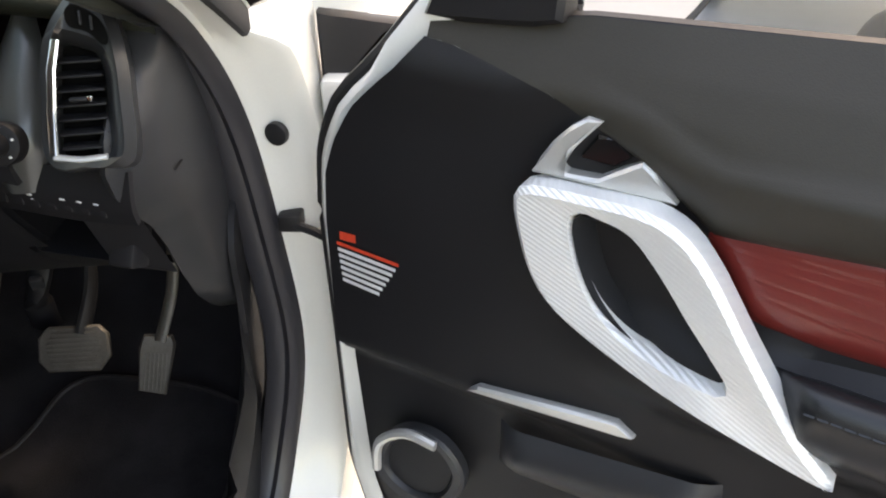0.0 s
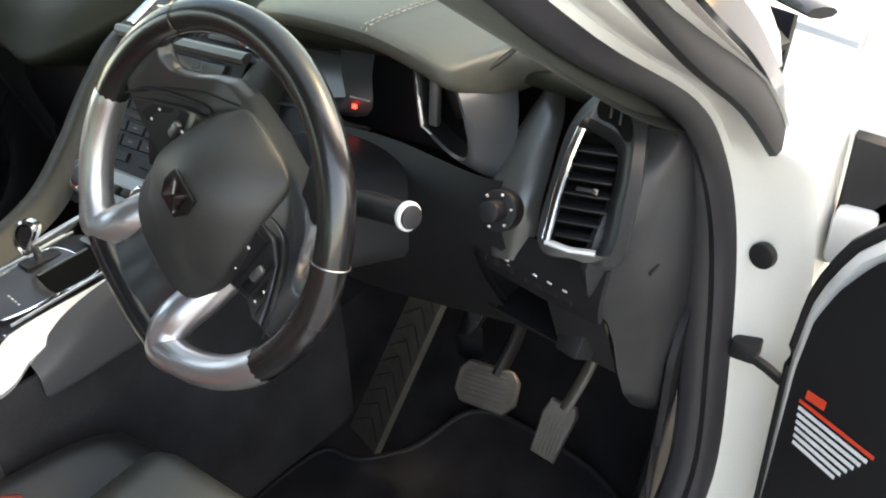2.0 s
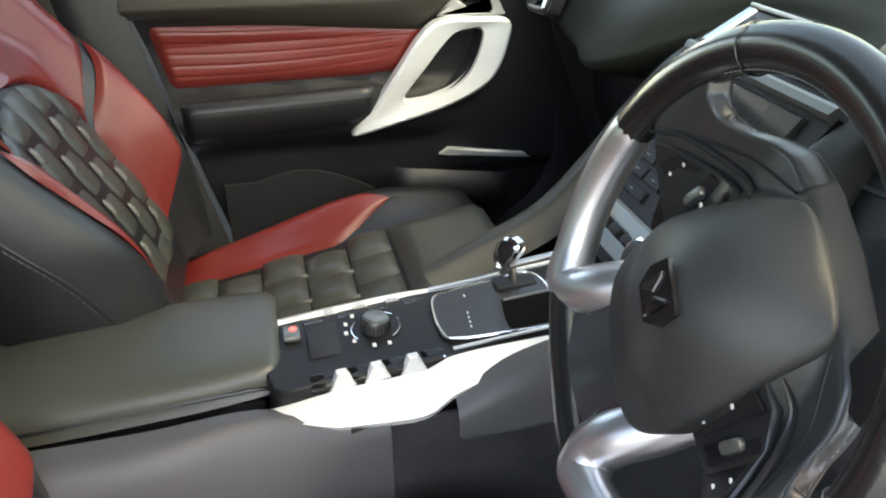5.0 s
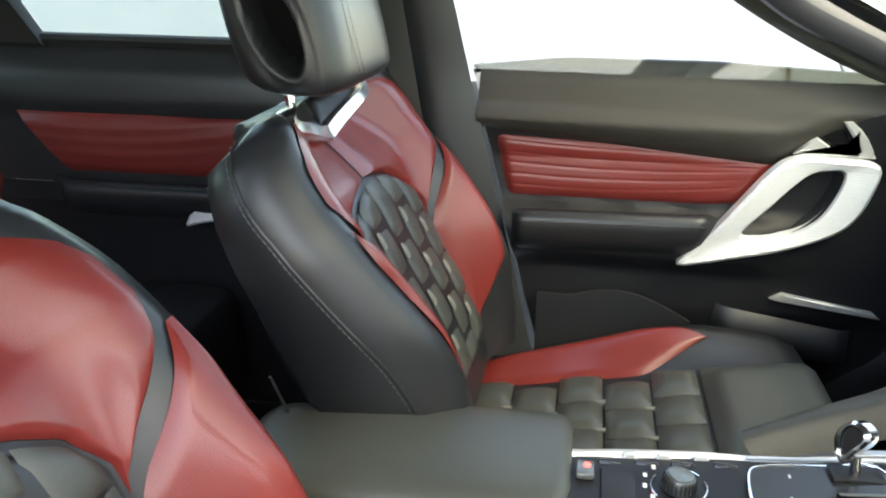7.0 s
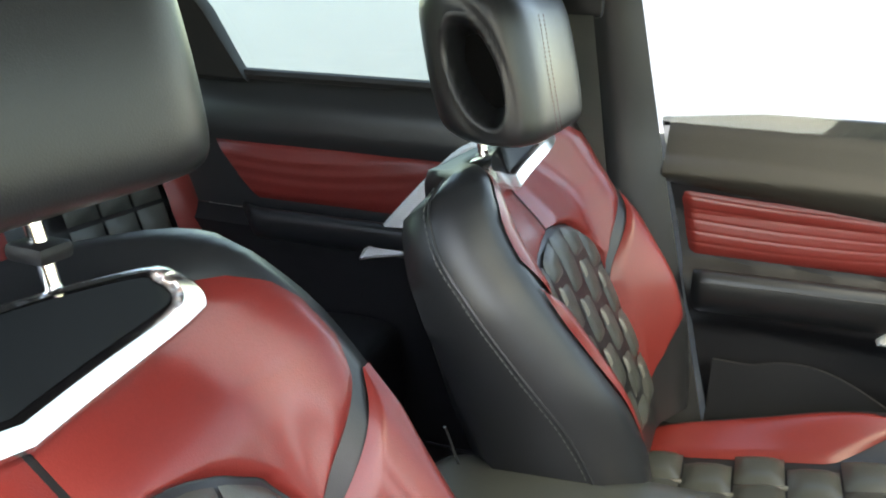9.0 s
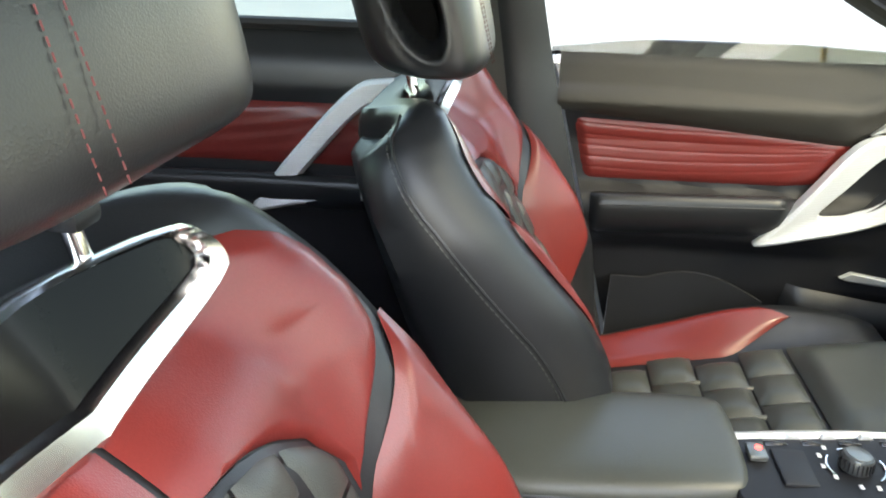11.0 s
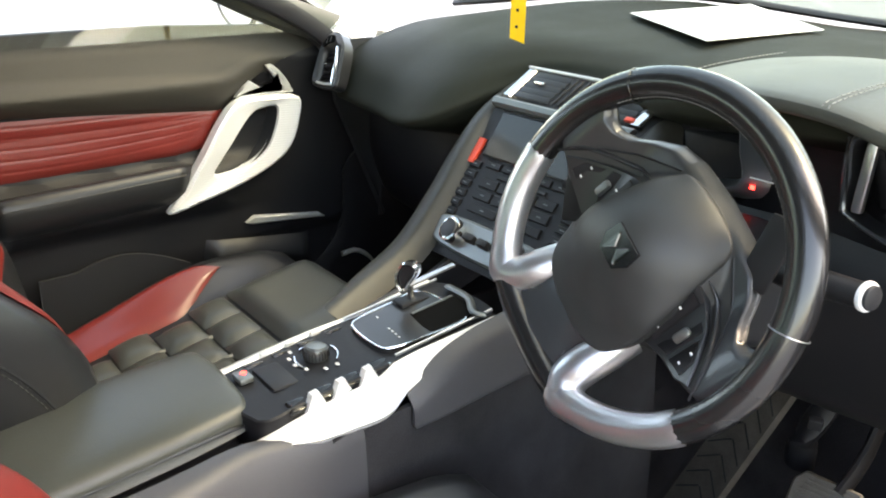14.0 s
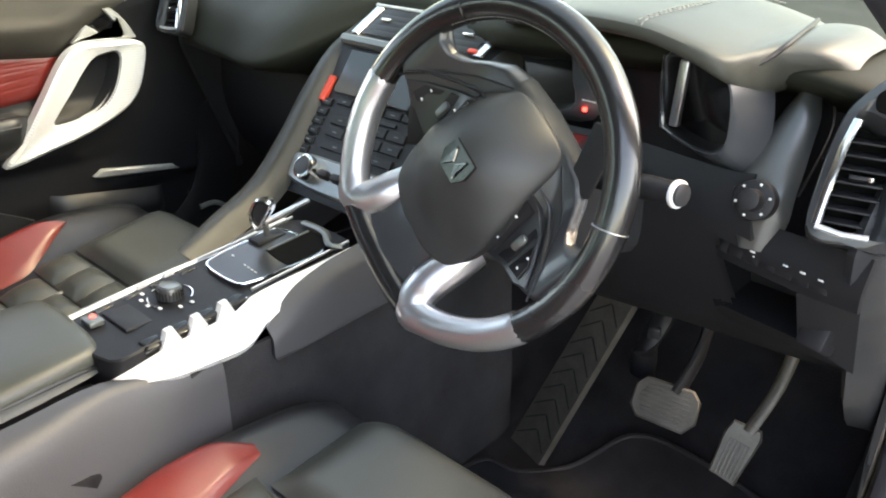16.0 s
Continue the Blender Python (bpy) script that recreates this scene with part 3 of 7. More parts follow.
def relief(y, z):
    """How far the trim stands into the cabin."""
    n = table([0.30, 0.40, 0.55, 0.63, 0.70, 0.735, 0.775, 0.80, 0.82, 0.90, 0.945, 0.97, 1.03, 1.08],
              [0.0, 0.006, 0.008, 0.024, 0.024, 0.055, 0.062, 0.056, 0.024, 0.018, 0.030, 0.039, 0.014, -0.016], z)
    flat = table([0.30, 0.40, 0.612, 0.632, 0.80, 0.95, 1.0, 1.045, 1.08], [0.0, 0.002, 0.004, 0.020, 0.014, 0.016, 0.026, 0.004, -0.012], z)
    return mix(n, flat, smooth(0.0, 0.20, y))


def car_door(name, at, label, hinge):
    d = thing(name, label, "car door", hinge)
    lo = 0.31

    def skin(y0, y1, z0, z1, lift=0.0, nu=40, nv=40):
        def f(u, v):
            z = mix(z0, z1, v)
            a = y0(z) if callable(y0) else y0
            b = y1(z) if callable(y1) else y1
            y = mix(a, b, u)
            if z1 > 1.0:
                z = mix(z0, belt(y), v)
            return at(y, z, relief(y, z) + lift)
        return sheet(f, nu, nv)
    # lower trim, upper pad
    def low(y):
        return table([-0.5, -0.44, 0.05, 0.11, 0.20, 0.30, 0.36, 0.5], [0.952, 0.950, 0.905, 0.955, 1.000, 1.024, 1.030, 1.036], y)

    def lower(u, v):
        z = mix(lo, 0.94, v)
        for _ in range(6):
            y = mix(front_edge(z), rear_edge(z), u)
            z = mix(z, mix(lo, min(low(y), belt(y) - 0.002), v), 0.7)
        return at(y, z, relief(y, z))

    def upper(u, v):
        y = mix(front_edge(1.03), rear_edge(1.0), u)
        z = mix(min(low(y), belt(y) - 0.002), belt(y), v)
        roll = 0.010 * math.sin(math.pi * min(1.0, v * 2.2)) * smooth(0.20, 0.0, y)
        return at(y, z, relief(y, z) + 0.004 * smooth(0.0, 0.06, v) * smooth(0.2, 0.1, y) + roll)
    part("trim_panel", sheet(lower, 56, 64), DARK_PLASTIC, d, "dark moulded lower trim")
    part("upper_pad", sheet(upper, 48, 28), PAD_HIDE, d, "warm grey soft upper pad")
    # steel skin, edge and outer panel
    def band(z):
        return table([0.28, 0.45, 0.60, 0.84, 0.94, 1.0, 1.13], [0.030, 0.022, 0.014, 0.015, 0.022, 0.026, 0.024], z)
    zs = np.linspace(0.28, 1.13 if name == "driver_door" else 1.04, 40)
    rows = [[at(front_edge(z) + w, z + lift, n) for w, lift, n in ((-0.012, 0, 0.004), (0.002, 0, 0.006), (band(z) * 0.5, 0.01 * (z > 0.98), 0.008), (band(z), 0.012 * (z > 0.98), 0.002), (band(z) + 0.006, 0.012 * (z > 0.98), -0.012), (band(z) + 0.008, 0.012 * (z > 0.98), -0.10))] for z in zs]
    part("door_edge", grid(rows), WHITE_PAINT, d, "white painted door edge")
    seal = [at(front_edge(z) + band(z) + 0.010, z, -0.012) for z in zs]
    part("door_rubber", tube(seal, [0.006 + 0.003 * smooth(0.84, 0.98, z) for z in zs], 8), RUBBER, d, "black rubber edge seal")
    outer = [(0.50, 0.26), (0.50, 0.90), (0.40, 0.99), (0.30, 1.015), (-0.05, 1.025), (-0.50, 1.01), (-0.40, 0.60), (-0.33, 0.26)]
    part("outer_skin", plate(outer, lambda u, v, w: at(u, v, -0.10 - w), 0.02, 0.006), WHITE_PAINT, d, "white outer skin")
    bottom = [at(y, 0.30, n) for y, n in ((0.40, 0.005), (0.40, -0.10), (-0.26, -0.10), (-0.26, 0.005))]
    b = bmesh.new()
    b.faces.new([b.verts.new(p) for p in bottom])
    bmesh.ops.solidify(b, geom=b.faces[:], thickness=0.01)
    part("door_foot", b, WHITE_PAINT, d)
    rear = grid([[at(rear_edge(z) - 0.0, z, n) for n in (0.02, -0.02, -0.11)] for z in (0.30, 0.5, 0.7, 0.9, 1.05)])
    part("door_rear_edge", rear, WHITE_PAINT if at is at_driver else SEAL, d)
    # belt capping and slot rubber
    cap = [at(y, belt(y) - 0.006, -0.014) for y in np.linspace(0.32, -0.47, 24)]
    part("belt_rubber", tube(cap, 0.008, 8), RUBBER, d, "black rubber at the window slot")

    # red inlay with stitched waves
    def red(u, v):
        y = mix(0.075 - 0.055 * (1 - v), rear_edge(mix(0.822, 0.932, v)) + 0.004, u)
        z = mix(table([-0.45, -0.05, 0.06], [0.822, 0.828, 0.84], y), table([-0.45, -0.2, 0.04], [0.943, 0.934, 0.914], y), v)
        ph = 6.0 * v + 1.3 * math.sin(2.9 * u + 0.2) + 1.6 * u * u
        fold = -0.0007 * math.exp(-((ph - round(ph)) / 0.13) ** 2) * smooth(0.02, 0.25, u) * smooth(0.25, 0.45, v + 0.3 * u) * smooth(1.0, 0.9, v)
        bulge = 0.012 * (1 - (2 * v - 1) ** 4) * smooth(0, 0.06, u) * smooth(1, 0.95, u)
        return at(y, z, relief(y, z) + bulge + fold - 0.003)
    part("inlay", sheet(red, 72, 110), RED_LEATHER, d, "red leather inlay with pressed waves")
    # armrest roll with its seam
    def arm(u, v):
        y = mix(-0.015, rear_edge(0.77) + 0.01, u)
        a = mix(-0.30, 1.25, v) * math.pi
        fat = smooth(-0.02, 0.12, u) * smooth(1.06, 0.96, u)
        return at(y, 0.780 + 0.043 * math.sin(a - 0.5 * math.pi + 0.35) * (0.7 + 0.3 * fat) - 0.012 * u, 0.034 + 0.044 * fat * max(0.0, math.sin(a * 0.8 + 0.25)))
    part("armrest", sheet(arm, 40, 20), BLACK_LEATHER, d, "padded black leather armrest")
    stitches([at(y, 0.805 - 0.012 * u, 0.0775) for u, y in ((u, mix(-0.05, -0.37, u)) for u in np.linspace(0, 1, 20))], d, BLACK_LEATHER, 0.008, 0.002, 0.0012)
    # pull handle: ribbed silver lozenge
    outer = cr([(0.215, 0.922), (0.212, 0.872), (0.190, 0.822), (0.150, 0.790), (0.085, 0.766), (0.000, 0.748), (-0.088, 0.730), (-0.050, 0.775), (-0.005, 0.838), (0.045, 0.905), (0.085, 0.930), (0.150, 0.930)], 4, True)
    inner = cr([(0.160, 0.905), (0.155, 0.872), (0.137, 0.833), (0.108, 0.807), (0.070, 0.794), (0.040, 0.791), (0.014, 0.793), (0.030, 0.815), (0.055, 0.842), (0.085, 0.876), (0.112, 0.900), (0.138, 0.906)], 4, True)
    hplace = lambda u, v, w: at(u, v, 0.026 + w + 0.020 * smooth(0.16, -0.02, u))
    h = part("pull_handle", frame_plate(outer, inner, hplace, 0.030, 0.006, 0.010), RIBBED, d, "ribbed silver lozenge pull handle")
    cup = bmesh.new()
    grid([[at(u, v, 0.05) for u, v in (q[:2] for q in inset2(inner, -0.002))], [at(q.x, q.y, 0.012) for q in inset2(inner, 0.006)], [at(q.x, q.y, 0.008) for q in inset2(inner, 0.02)]], closed_u=True, bm=cup)
    cup.faces.new([v for v in cup.verts][-len(inner):])
    part("grip_cup", cup, GREY_PLASTIC, d, "black block painted as a shaded recess of the handle")
    part("grip_inlay", plate([(0.05, 0.835), (0.075, 0.845), (0.125, 0.898), (0.105, 0.896)], lambda u, v, w: at(u, v, 0.012 + w), 0.004, 0.001), RED_LEATHER, d, "red lining in the recess") if name == "passenger_door" else None
    # latch bezel over it
    bo = [(0.211, 0.930), (0.204, 0.947), (0.194, 0.963), (0.181, 0.978), (0.166, 0.990), (0.152, 0.989), (0.166, 0.972), (0.178, 0.956), (0.185, 0.941), (0.180, 0.936), (0.151, 0.938), (0.132, 0.951), (0.115, 0.962), (0.104, 0.955), (0.096, 0.946), (0.083, 0.931)]
    part("latch_bezel", plate(bo, lambda u, v, w: at(u, v, 0.016 + w), 0.018, 0.003), SILVER_TRIM, d, "silver bezel round the door latch")
    cup2 = cr([(0.188, 0.938), (0.178, 0.962), (0.152, 0.990), (0.132, 0.984), (0.112, 0.964), (0.124, 0.944), (0.150, 0.936)], 4, True)
    part("latch_cup", plate(cup2, lambda u, v, w: at(u, v, 0.014 + w), 0.006, 0.002), RUBBER, d, "black latch cup")
    lever = [(0.172, 0.950), (0.158, 0.974), (0.142, 0.976), (0.124, 0.962), (0.140, 0.948)]
    part("latch_lever", plate(lever, lambda u, v, w: at(u, v, 0.016 + w), 0.010, 0.003), GLOSS_BLACK, d, "dark latch lever")
    # pocket lip strip
    strip = [(0.275, 0.640), (0.262, 0.652), (0.105, 0.676), (0.085, 0.664), (0.10, 0.658)]
    part("trim_strip", plate(strip, lambda u, v, w: at(u, v, 0.020 + w), 0.010, 0.003), SILVER_TRIM, d, "silver strip on the pocket lip")
    # pocket bulge and lid
    def pocket(u, v):
        y = mix(0.235, -0.01, u)
        z = mix(mix(0.545, 0.56, u), mix(0.612, 0.646, u), v)
        return at(y, z, 0.02 + 0.03 * math.sin(math.pi * min(1, v * 0.75 + 0.1)) * smooth(0, 0.1, u) * smooth(1, 0.9, u))
    part("pocket", sheet(pocket, 16, 12), GREY_PLASTIC, d, "grey plastic door pocket")

    def sweep(u, v):
        y = mix(-0.05, -0.33, u)
        z = mix(0.50, mix(0.615, 0.665, math.sin(math.pi * min(1, u * 1.3) / 1.3)), v)
        return at(y, z, 0.028 + 0.02 * v)
    part("pocket_lip", sheet(sweep, 20, 8, 0.006), GREY_PLASTIC, d, "swept lip of the door pocket")
    # loudspeaker
    sc = cr([(0.405, 0.44), (0.395, 0.505), (0.355, 0.545), (0.305, 0.545), (0.275, 0.50), (0.30, 0.435), (0.355, 0.41)], 4, True)
    si = [mix(Vector((0.345, 0.485)), Vector(q[:2]), 0.72) for q in sc]
    part("speaker_rim", frame_plate(sc, si, lambda u, v, w: at(u, v, 0.018 + w), 0.016, 0.004, 0.004), GREY_PLASTIC, d, "grey rim round the loudspeaker")
    arc = cr([(0.402, 0.455), (0.395, 0.505), (0.355, 0.540), (0.312, 0.540)], 5)
    part("speaker_accent", tube([at(p[0], p[1], 0.036) for p in arc], 0.0065, 8), SILVER_TRIM, d, "silver accent over the loudspeaker")
    part("speaker_mesh", plate(si, lambda u, v, w: at(u, v, 0.020 + w), 0.006, 0.001), DARK_PLASTIC, d, "black loudspeaker mesh")
    return d


drv = car_door("driver_door", at_driver, "open white driver door with grey, red and silver trim", (1.0, 0.2, 0.3))
psg = car_door("passenger_door", at_passenger, "closed passenger door with red leather inlay and silver handle", (-0.68, 0.0, 0.3))
# warning label on the driver door
lab = thing("warning_label", "white printed warning label with red corner on door trim", "label", at_driver(0.42, 0.73, 0.02))
part("red_mark", plate([(0.458, 0.776), (0.458, 0.786), (0.437, 0.787), (0.437, 0.777)], lambda u, v, w: at_driver(u - 0.012, v + 0.004, relief(u, v) + 0.0012 + w), 0.0012, 0.0002), RED_PLASTIC, lab, "red warning mark")
for i in range(7):
    z = 0.772 - 0.0078 * i
    y0, y1 = 0.463 - 0.001 * i, 0.463 - 0.083 + 0.0045 * i
    z1 = z - 0.004
    part("text_line", plate([(y0, z), (y0, z - 0.004), (y1, z1 - 0.004), (y1, z1)], lambda u, v, w: at_driver(u - 0.012, v + 0.004, relief(u, v) + 0.0012 + w), 0.0010, 0.0002), INK if i else RED_PLASTIC, lab)

# passenger window, closed
pw = sheet(lambda u, v: Vector((-0.69 - 0.02 * math.sin(math.pi * v) + 0.13 * v * v, mix(mix(0.36, -0.48, u), mix(-0.17, -0.52, u), v), mix(1.05, 1.42, v))), 12, 10)
w = part("window_pane", pw, GLASS, psg, "closed side window")
w.visible_shadow = False


def door_mirror(name, at, sg, size=1.0):
    """Outside mirror: white shell, dark rim, glass."""
    t = thing(name, "white door mirror with a dark glass rim", "door mirror", at)
    c, k_ = Vector(at) + Vector((0, 0, 0.07)), size
    rows = []
    for k, (d, s) in enumerate(((0.0, 1.0), (0.03, 1.02), (0.07, 0.90), (0.10, 0.65), (0.115, 0.3))):
        rows.append([c + Vector((0.105 * k_ * s * math.cos(a) * (1 if abs(math.cos(a)) < 0.8 else 0.98), d, 0.072 * k_ * s * math.sin(a) + 0.008 * math.cos(a) * sg)) for a in np.linspace(0, 2 * math.pi, 32, endpoint=False)])
    part("mirror_shell", grid(rows, closed_u=True, caps=True), WHITE_PAINT, t, "white mirror shell")
    rim = [c + Vector((0.101 * size * math.cos(a), -0.003, 0.069 * size * math.sin(a) + 0.008 * math.cos(a) * sg)) for a in np.linspace(0, 2 * math.pi, 32, endpoint=False)]
    part("mirror_rim", tube(rim, 0.006, 8, closed=True), RUBBER, t, "black mirror rim")
    b = bmesh.new()
    b.faces.new([b.verts.new(c + Vector((0.098 * size * math.cos(a), -0.006, 0.066 * size * math.sin(a) + 0.008 * math.cos(a) * sg))) for a in np.linspace(0, 2 * math.pi, 32, endpoint=False)])
    part("mirror_pane", b, MIRROR, t, "mirror glass")
    part("mirror_foot", tube([c + Vector((-sg * 0.09, 0.05, -0.04)), c + Vector((-sg * 0.16, 0.05, -0.07)), c + Vector((-sg * 0.20, 0.05, -0.09))], 0.022, 10, flat=0.6), RUBBER, t, "black mirror foot")
    return t


door_mirror("door_mirror", (-0.97, 0.235, 1.025), -1)
sail = [(0.335, 1.046), (0.294, 1.044), (0.229, 1.049), (0.203, 1.056), (0.200, 1.085), (0.225, 1.13), (0.31, 1.10)]
part("mirror_sail", plate(sail, lambda u, v, w: at_driver(u, v, -0.02 + w), 0.034, 0.006), DARK_PLASTIC, drv, "black sail panel at the mirror")
dm = door_mirror("door_mirror", (0, 0, 0), 1, 0.95)
dm.matrix_world = Matrix.Translation(at_driver(0.205, 0.968, -0.232)) @ pose(0, 0, 0, 0, 0, 32)

# rear passenger-side door, centre pillar
rd = thing("rear_door", "closed rear door with red leather inlay and tinted window", "car door", (-0.70, -1.0, 0.3))


def at_rear(y, z, n):
    return Vector((-0.69 + n + 0.02 * smooth(-0.9, -1.4, y), y, z))


part("trim_panel", sheet(lambda u, v: at_rear(mix(-0.56, -1.62, u), mix(0.32, 0.80, v), table([0.32, 0.6, 0.72, 0.78, 0.80], [0.0, 0.02, 0.03, 0.05, 0.02], mix(0.32, 0.80, v))), 12, 16), DARK_PLASTIC, rd, "dark lower trim")
# black leather here paints in the low light on the rear pad
part("upper_pad", sheet(lambda u, v: at_rear(mix(-0.56, -1.62, u), mix(0.80, 1.075, v), table([0.80, 0.93, 0.96, 1.02, 1.075], [0.018, 0.016, 0.030, 0.022, -0.01], mix(0.80, 1.075, v))), 12, 14), BLACK_LEATHER, rd, "soft upper pad, blackened for the low light behind")
part("inlay", sheet(lambda u, v: at_rear(mix(-0.80, -1.36 + 0.10 * (1 - v), u), mix(0.825, 0.945, v), 0.018 + 0.012 * (1 - (2 * v - 1) ** 4) + 0.0006 * math.sin(30 * v + 8 * math.sin(2.5 * u) + 5 * u)), 30, 24), RED_LEATHER, rd, "red leather inlay")
def rarm(u, v):
    a = mix(-0.3, 1.2, v) * math.pi
    return at_rear(mix(-0.80, -1.30, u), 0.775 + 0.038 * math.sin(a - 1.2), 0.02 + 0.045 * max(0, math.sin(a * 0.8 + 0.25)) * smooth(1.0, 0.9, u))
part("armrest", sheet(rarm, 20, 16), BLACK_LEATHER, rd, "padded black armrest")
o2 = cr([(-0.690, 0.985), (-0.770, 0.992), (-0.830, 0.964), (-0.955, 0.825), (-1.015, 0.738), (-0.985, 0.740), (-0.900, 0.758), (-0.780, 0.772), (-0.690, 0.80), (-0.680, 0.90)], 4, True)
i2 = cr([(-0.720, 0.955), (-0.765, 0.955), (-0.812, 0.926), (-0.885, 0.845), (-0.922, 0.800), (-0.910, 0.793), (-0.880, 0.792), (-0.810, 0.797), (-0.725, 0.822), (-0.715, 0.89)], 4, True)
part("pull_handle", frame_plate(o2, i2, lambda u, v, w: at_rear(u, v, 0.03 + w), 0.028, 0.006, 0.008), RIBBED, rd, "ribbed silver lozenge pull handle")
part("belt_rubber", tube([at_rear(y, 1.075, -0.01) for y in np.linspace(-0.56, -1.62, 12)], 0.012, 8), RUBBER, rd)
rg = sheet(lambda u, v: Vector((-0.70 + 0.13 * v * v, mix(mix(-0.60, -1.30, u), mix(-0.62, -1.50, u), v), mix(1.07, 1.42, v))), 8, 8)
w = part("window_pane", rg, TINT, rd, "tinted side window")
part("outer_skin", rbox((-0.80, -1.08, 0.68), (0.02, 1.05, 0.76), 0.008), WHITE_PAINT, rd, "white outer skin")
# rear pillar dark triangle
cp = [(-1.285, 1.06), (-1.36, 1.20), (-1.48, 1.42), (-1.75, 1.42), (-1.75, 1.06)]
part("rear_pillar", plate(cp, lambda u, v, w: Vector((-0.69 + 0.13 * max(0, (v - 1.06) / 0.36) ** 2 + w, u, v)), 0.03, 0.008), DARK_PLASTIC, shell, "dark lined rear pillar")
part("rear_pillar", plate(cp, lambda u, v, w: Vector((0.74 - 0.13 * max(0, (v - 1.06) / 0.36) ** 2 - w, u, v)), 0.03, 0.008), DARK_PLASTIC, shell, "dark lined rear pillar")
for sg in (-1, 1):
    def bp(u, v):
        z = mix(0.30, 1.44, v)
        y0, y1 = table([0.3, 0.55, 1.05, 1.44], [-0.28, -0.345, -0.475, -0.56], z), table([0.3, 0.55, 1.05, 1.44], [-0.52, -0.54, -0.585, -0.64], z)
        y = mix(y0, y1, u)
        x = table([0.3, 0.7, 1.05, 1.25, 1.44], [0.705, 0.70, 0.695, 0.655, 0.58], z) - 0.03 * math.sin(math.pi * u)
        return Vector((CX + sg * x, y, z))
    back_off = -0.17 if sg > 0 else 0.0
    part("centre_pillar", sheet(lambda u, v: bp(u, v) + Vector((0, back_off, 0)), 10, 30, 0.006), GREY_PLASTIC, shell, "dark grey lined centre pillar")
# driver-side rear door (closed), plain, behind the seat
part("rear_door_lining", sheet(lambda u, v: Vector((0.735 - 0.03 * math.sin(math.pi * v), mix(-0.58, -1.62, u), mix(0.30, 1.07, v))), 8, 10, 0.02), DARK_PLASTIC, shell)

# seat belts at the centre pillars
for sg in (1, -1):
    if sg > 0:
        pts = cr([(0.60, -0.70, 1.24), (0.585, -0.655, 1.09), (0.665, -0.60, 0.92), (0.685, -0.56, 0.70), (0.685, -0.50, 0.42)], 6)
    else:
        pts = cr([(CX - 0.60, -0.60, 1.22), (CX - 0.625, -0.565, 1.0), (CX - 0.64, -0.53, 0.75), (CX - 0.64, -0.50, 0.42)], 6)
    b = grid([[Vector(p) + Vector((0.0, o, 0)) for o in (-0.022, 0.022)] for p in pts])
    bmesh.ops.solidify(b, geom=b.faces[:], thickness=0.002)
    bt = thing("seat_belt", "grey webbing seat belt hanging at the centre pillar", "seat belt", pts[-1], "seat belts")
    part("webbing", b, WEBBING, bt)
    part("belt_guide", rbox(Vector(pts[0]) + Vector((sg * 0.012, 0, 0.02)), (0.02, 0.07, 0.05), 0.008), DARK_PLASTIC, bt, "black upper belt guide")


# ---------------------------------------------------------------- seats
RECL = 0.364


def back_pt(x, s, p):
    """A point of the backrest: x across, s up along it, p forwards of its middle plane (seat frame)."""
    c = 1 / math.sqrt(1 + RECL * RECL)
    k = RECL * c
    return Vector((x, -0.575 - k * s + c * p, 0.60 + c * s + k * p))


def half_width(s):
    return soft_table([-0.06, 0.05, 0.20, 0.32, 0.39, 0.43, 0.455, 0.475, 0.490, 0.500, 0.507, 0.510], [0.248, 0.268, 0.292, 0.302, 0.297, 0.281, 0.262, 0.239, 0.211, 0.180, 0.141, 0.10], s, 0.008)


def swell(x, s):
    """Front of the backrest: bolsters stand forward of the middle."""
    a = abs(x)
    w = half_width(s)
    ridge = soft_table([-0.06, 0.0, 0.10, 0.17, 0.24, 0.30, 0.34, 0.42, 0.48], [0.120, 0.132, 0.142, 0.130, 0.102, 0.080, 0.068, 0.032, 0.010], s)
    mid = soft_table([-0.06, 0.0, 0.10, 0.20, 0.30, 0.36, 0.42, 0.48], [0.058, 0.058, 0.052, 0.034, 0.020, 0.012, -0.002, -0.004], s)
    rim = -0.056 * (1 - 0.75 * smooth(0.42, 0.50, s)) * smooth(w - 0.034, w + 0.006, a)
    return mix(mid, ridge, smooth(0.150, 0.242, a) if s < 0.36 else smooth(0.150 - 0.9 * (s - 0.36), 0.242, a)) + rim - 14.0 * max(0.0, s - 0.455) ** 2 - 0.030 * smooth(0.32, 0.43, s) * smooth(0.25, 0.08, a)


def arch(s):
    """Half width of the woven middle."""
    return table([0.0, 0.20, 0.245, 0.285, 0.31, 0.325, 0.335], [0.150, 0.160, 0.162, 0.142, 0.105, 0.070, 0.015], s)


def cush_pt(x, q, p):
    """A point over the cushion: q backwards-to-forwards in metres from the backrest foot, p upwards (seat frame)."""
    return Vector((x, -0.56 + q, 0.585 + 0.10 * q + p))


def cush_half(q):
    return table([0.0, 0.10, 0.35, 0.48, 0.54, 0.575], [0.235, 0.255, 0.262, 0.255, 0.235, 0.19], q)


def cush_swell(x, q, flat_side=0):
    a = abs(x)
    b = soft_table([0.0, 0.10, 0.20, 0.30, 0.38, 0.46, 0.53, 0.58], [0.030, 0.042, 0.066, 0.094, 0.094, 0.058, 0.014, -0.02], q) * (0.38 if x * flat_side > 0 else 0.52 if flat_side else 0.36)
    return b * smooth(0.12 if flat_side else 0.13, 0.215, a) - 0.05 * smooth(cush_half(q) - 0.04, cush_half(q) + 0.004, a) - 0.10 * smooth(0.50, 0.60, q) ** 2


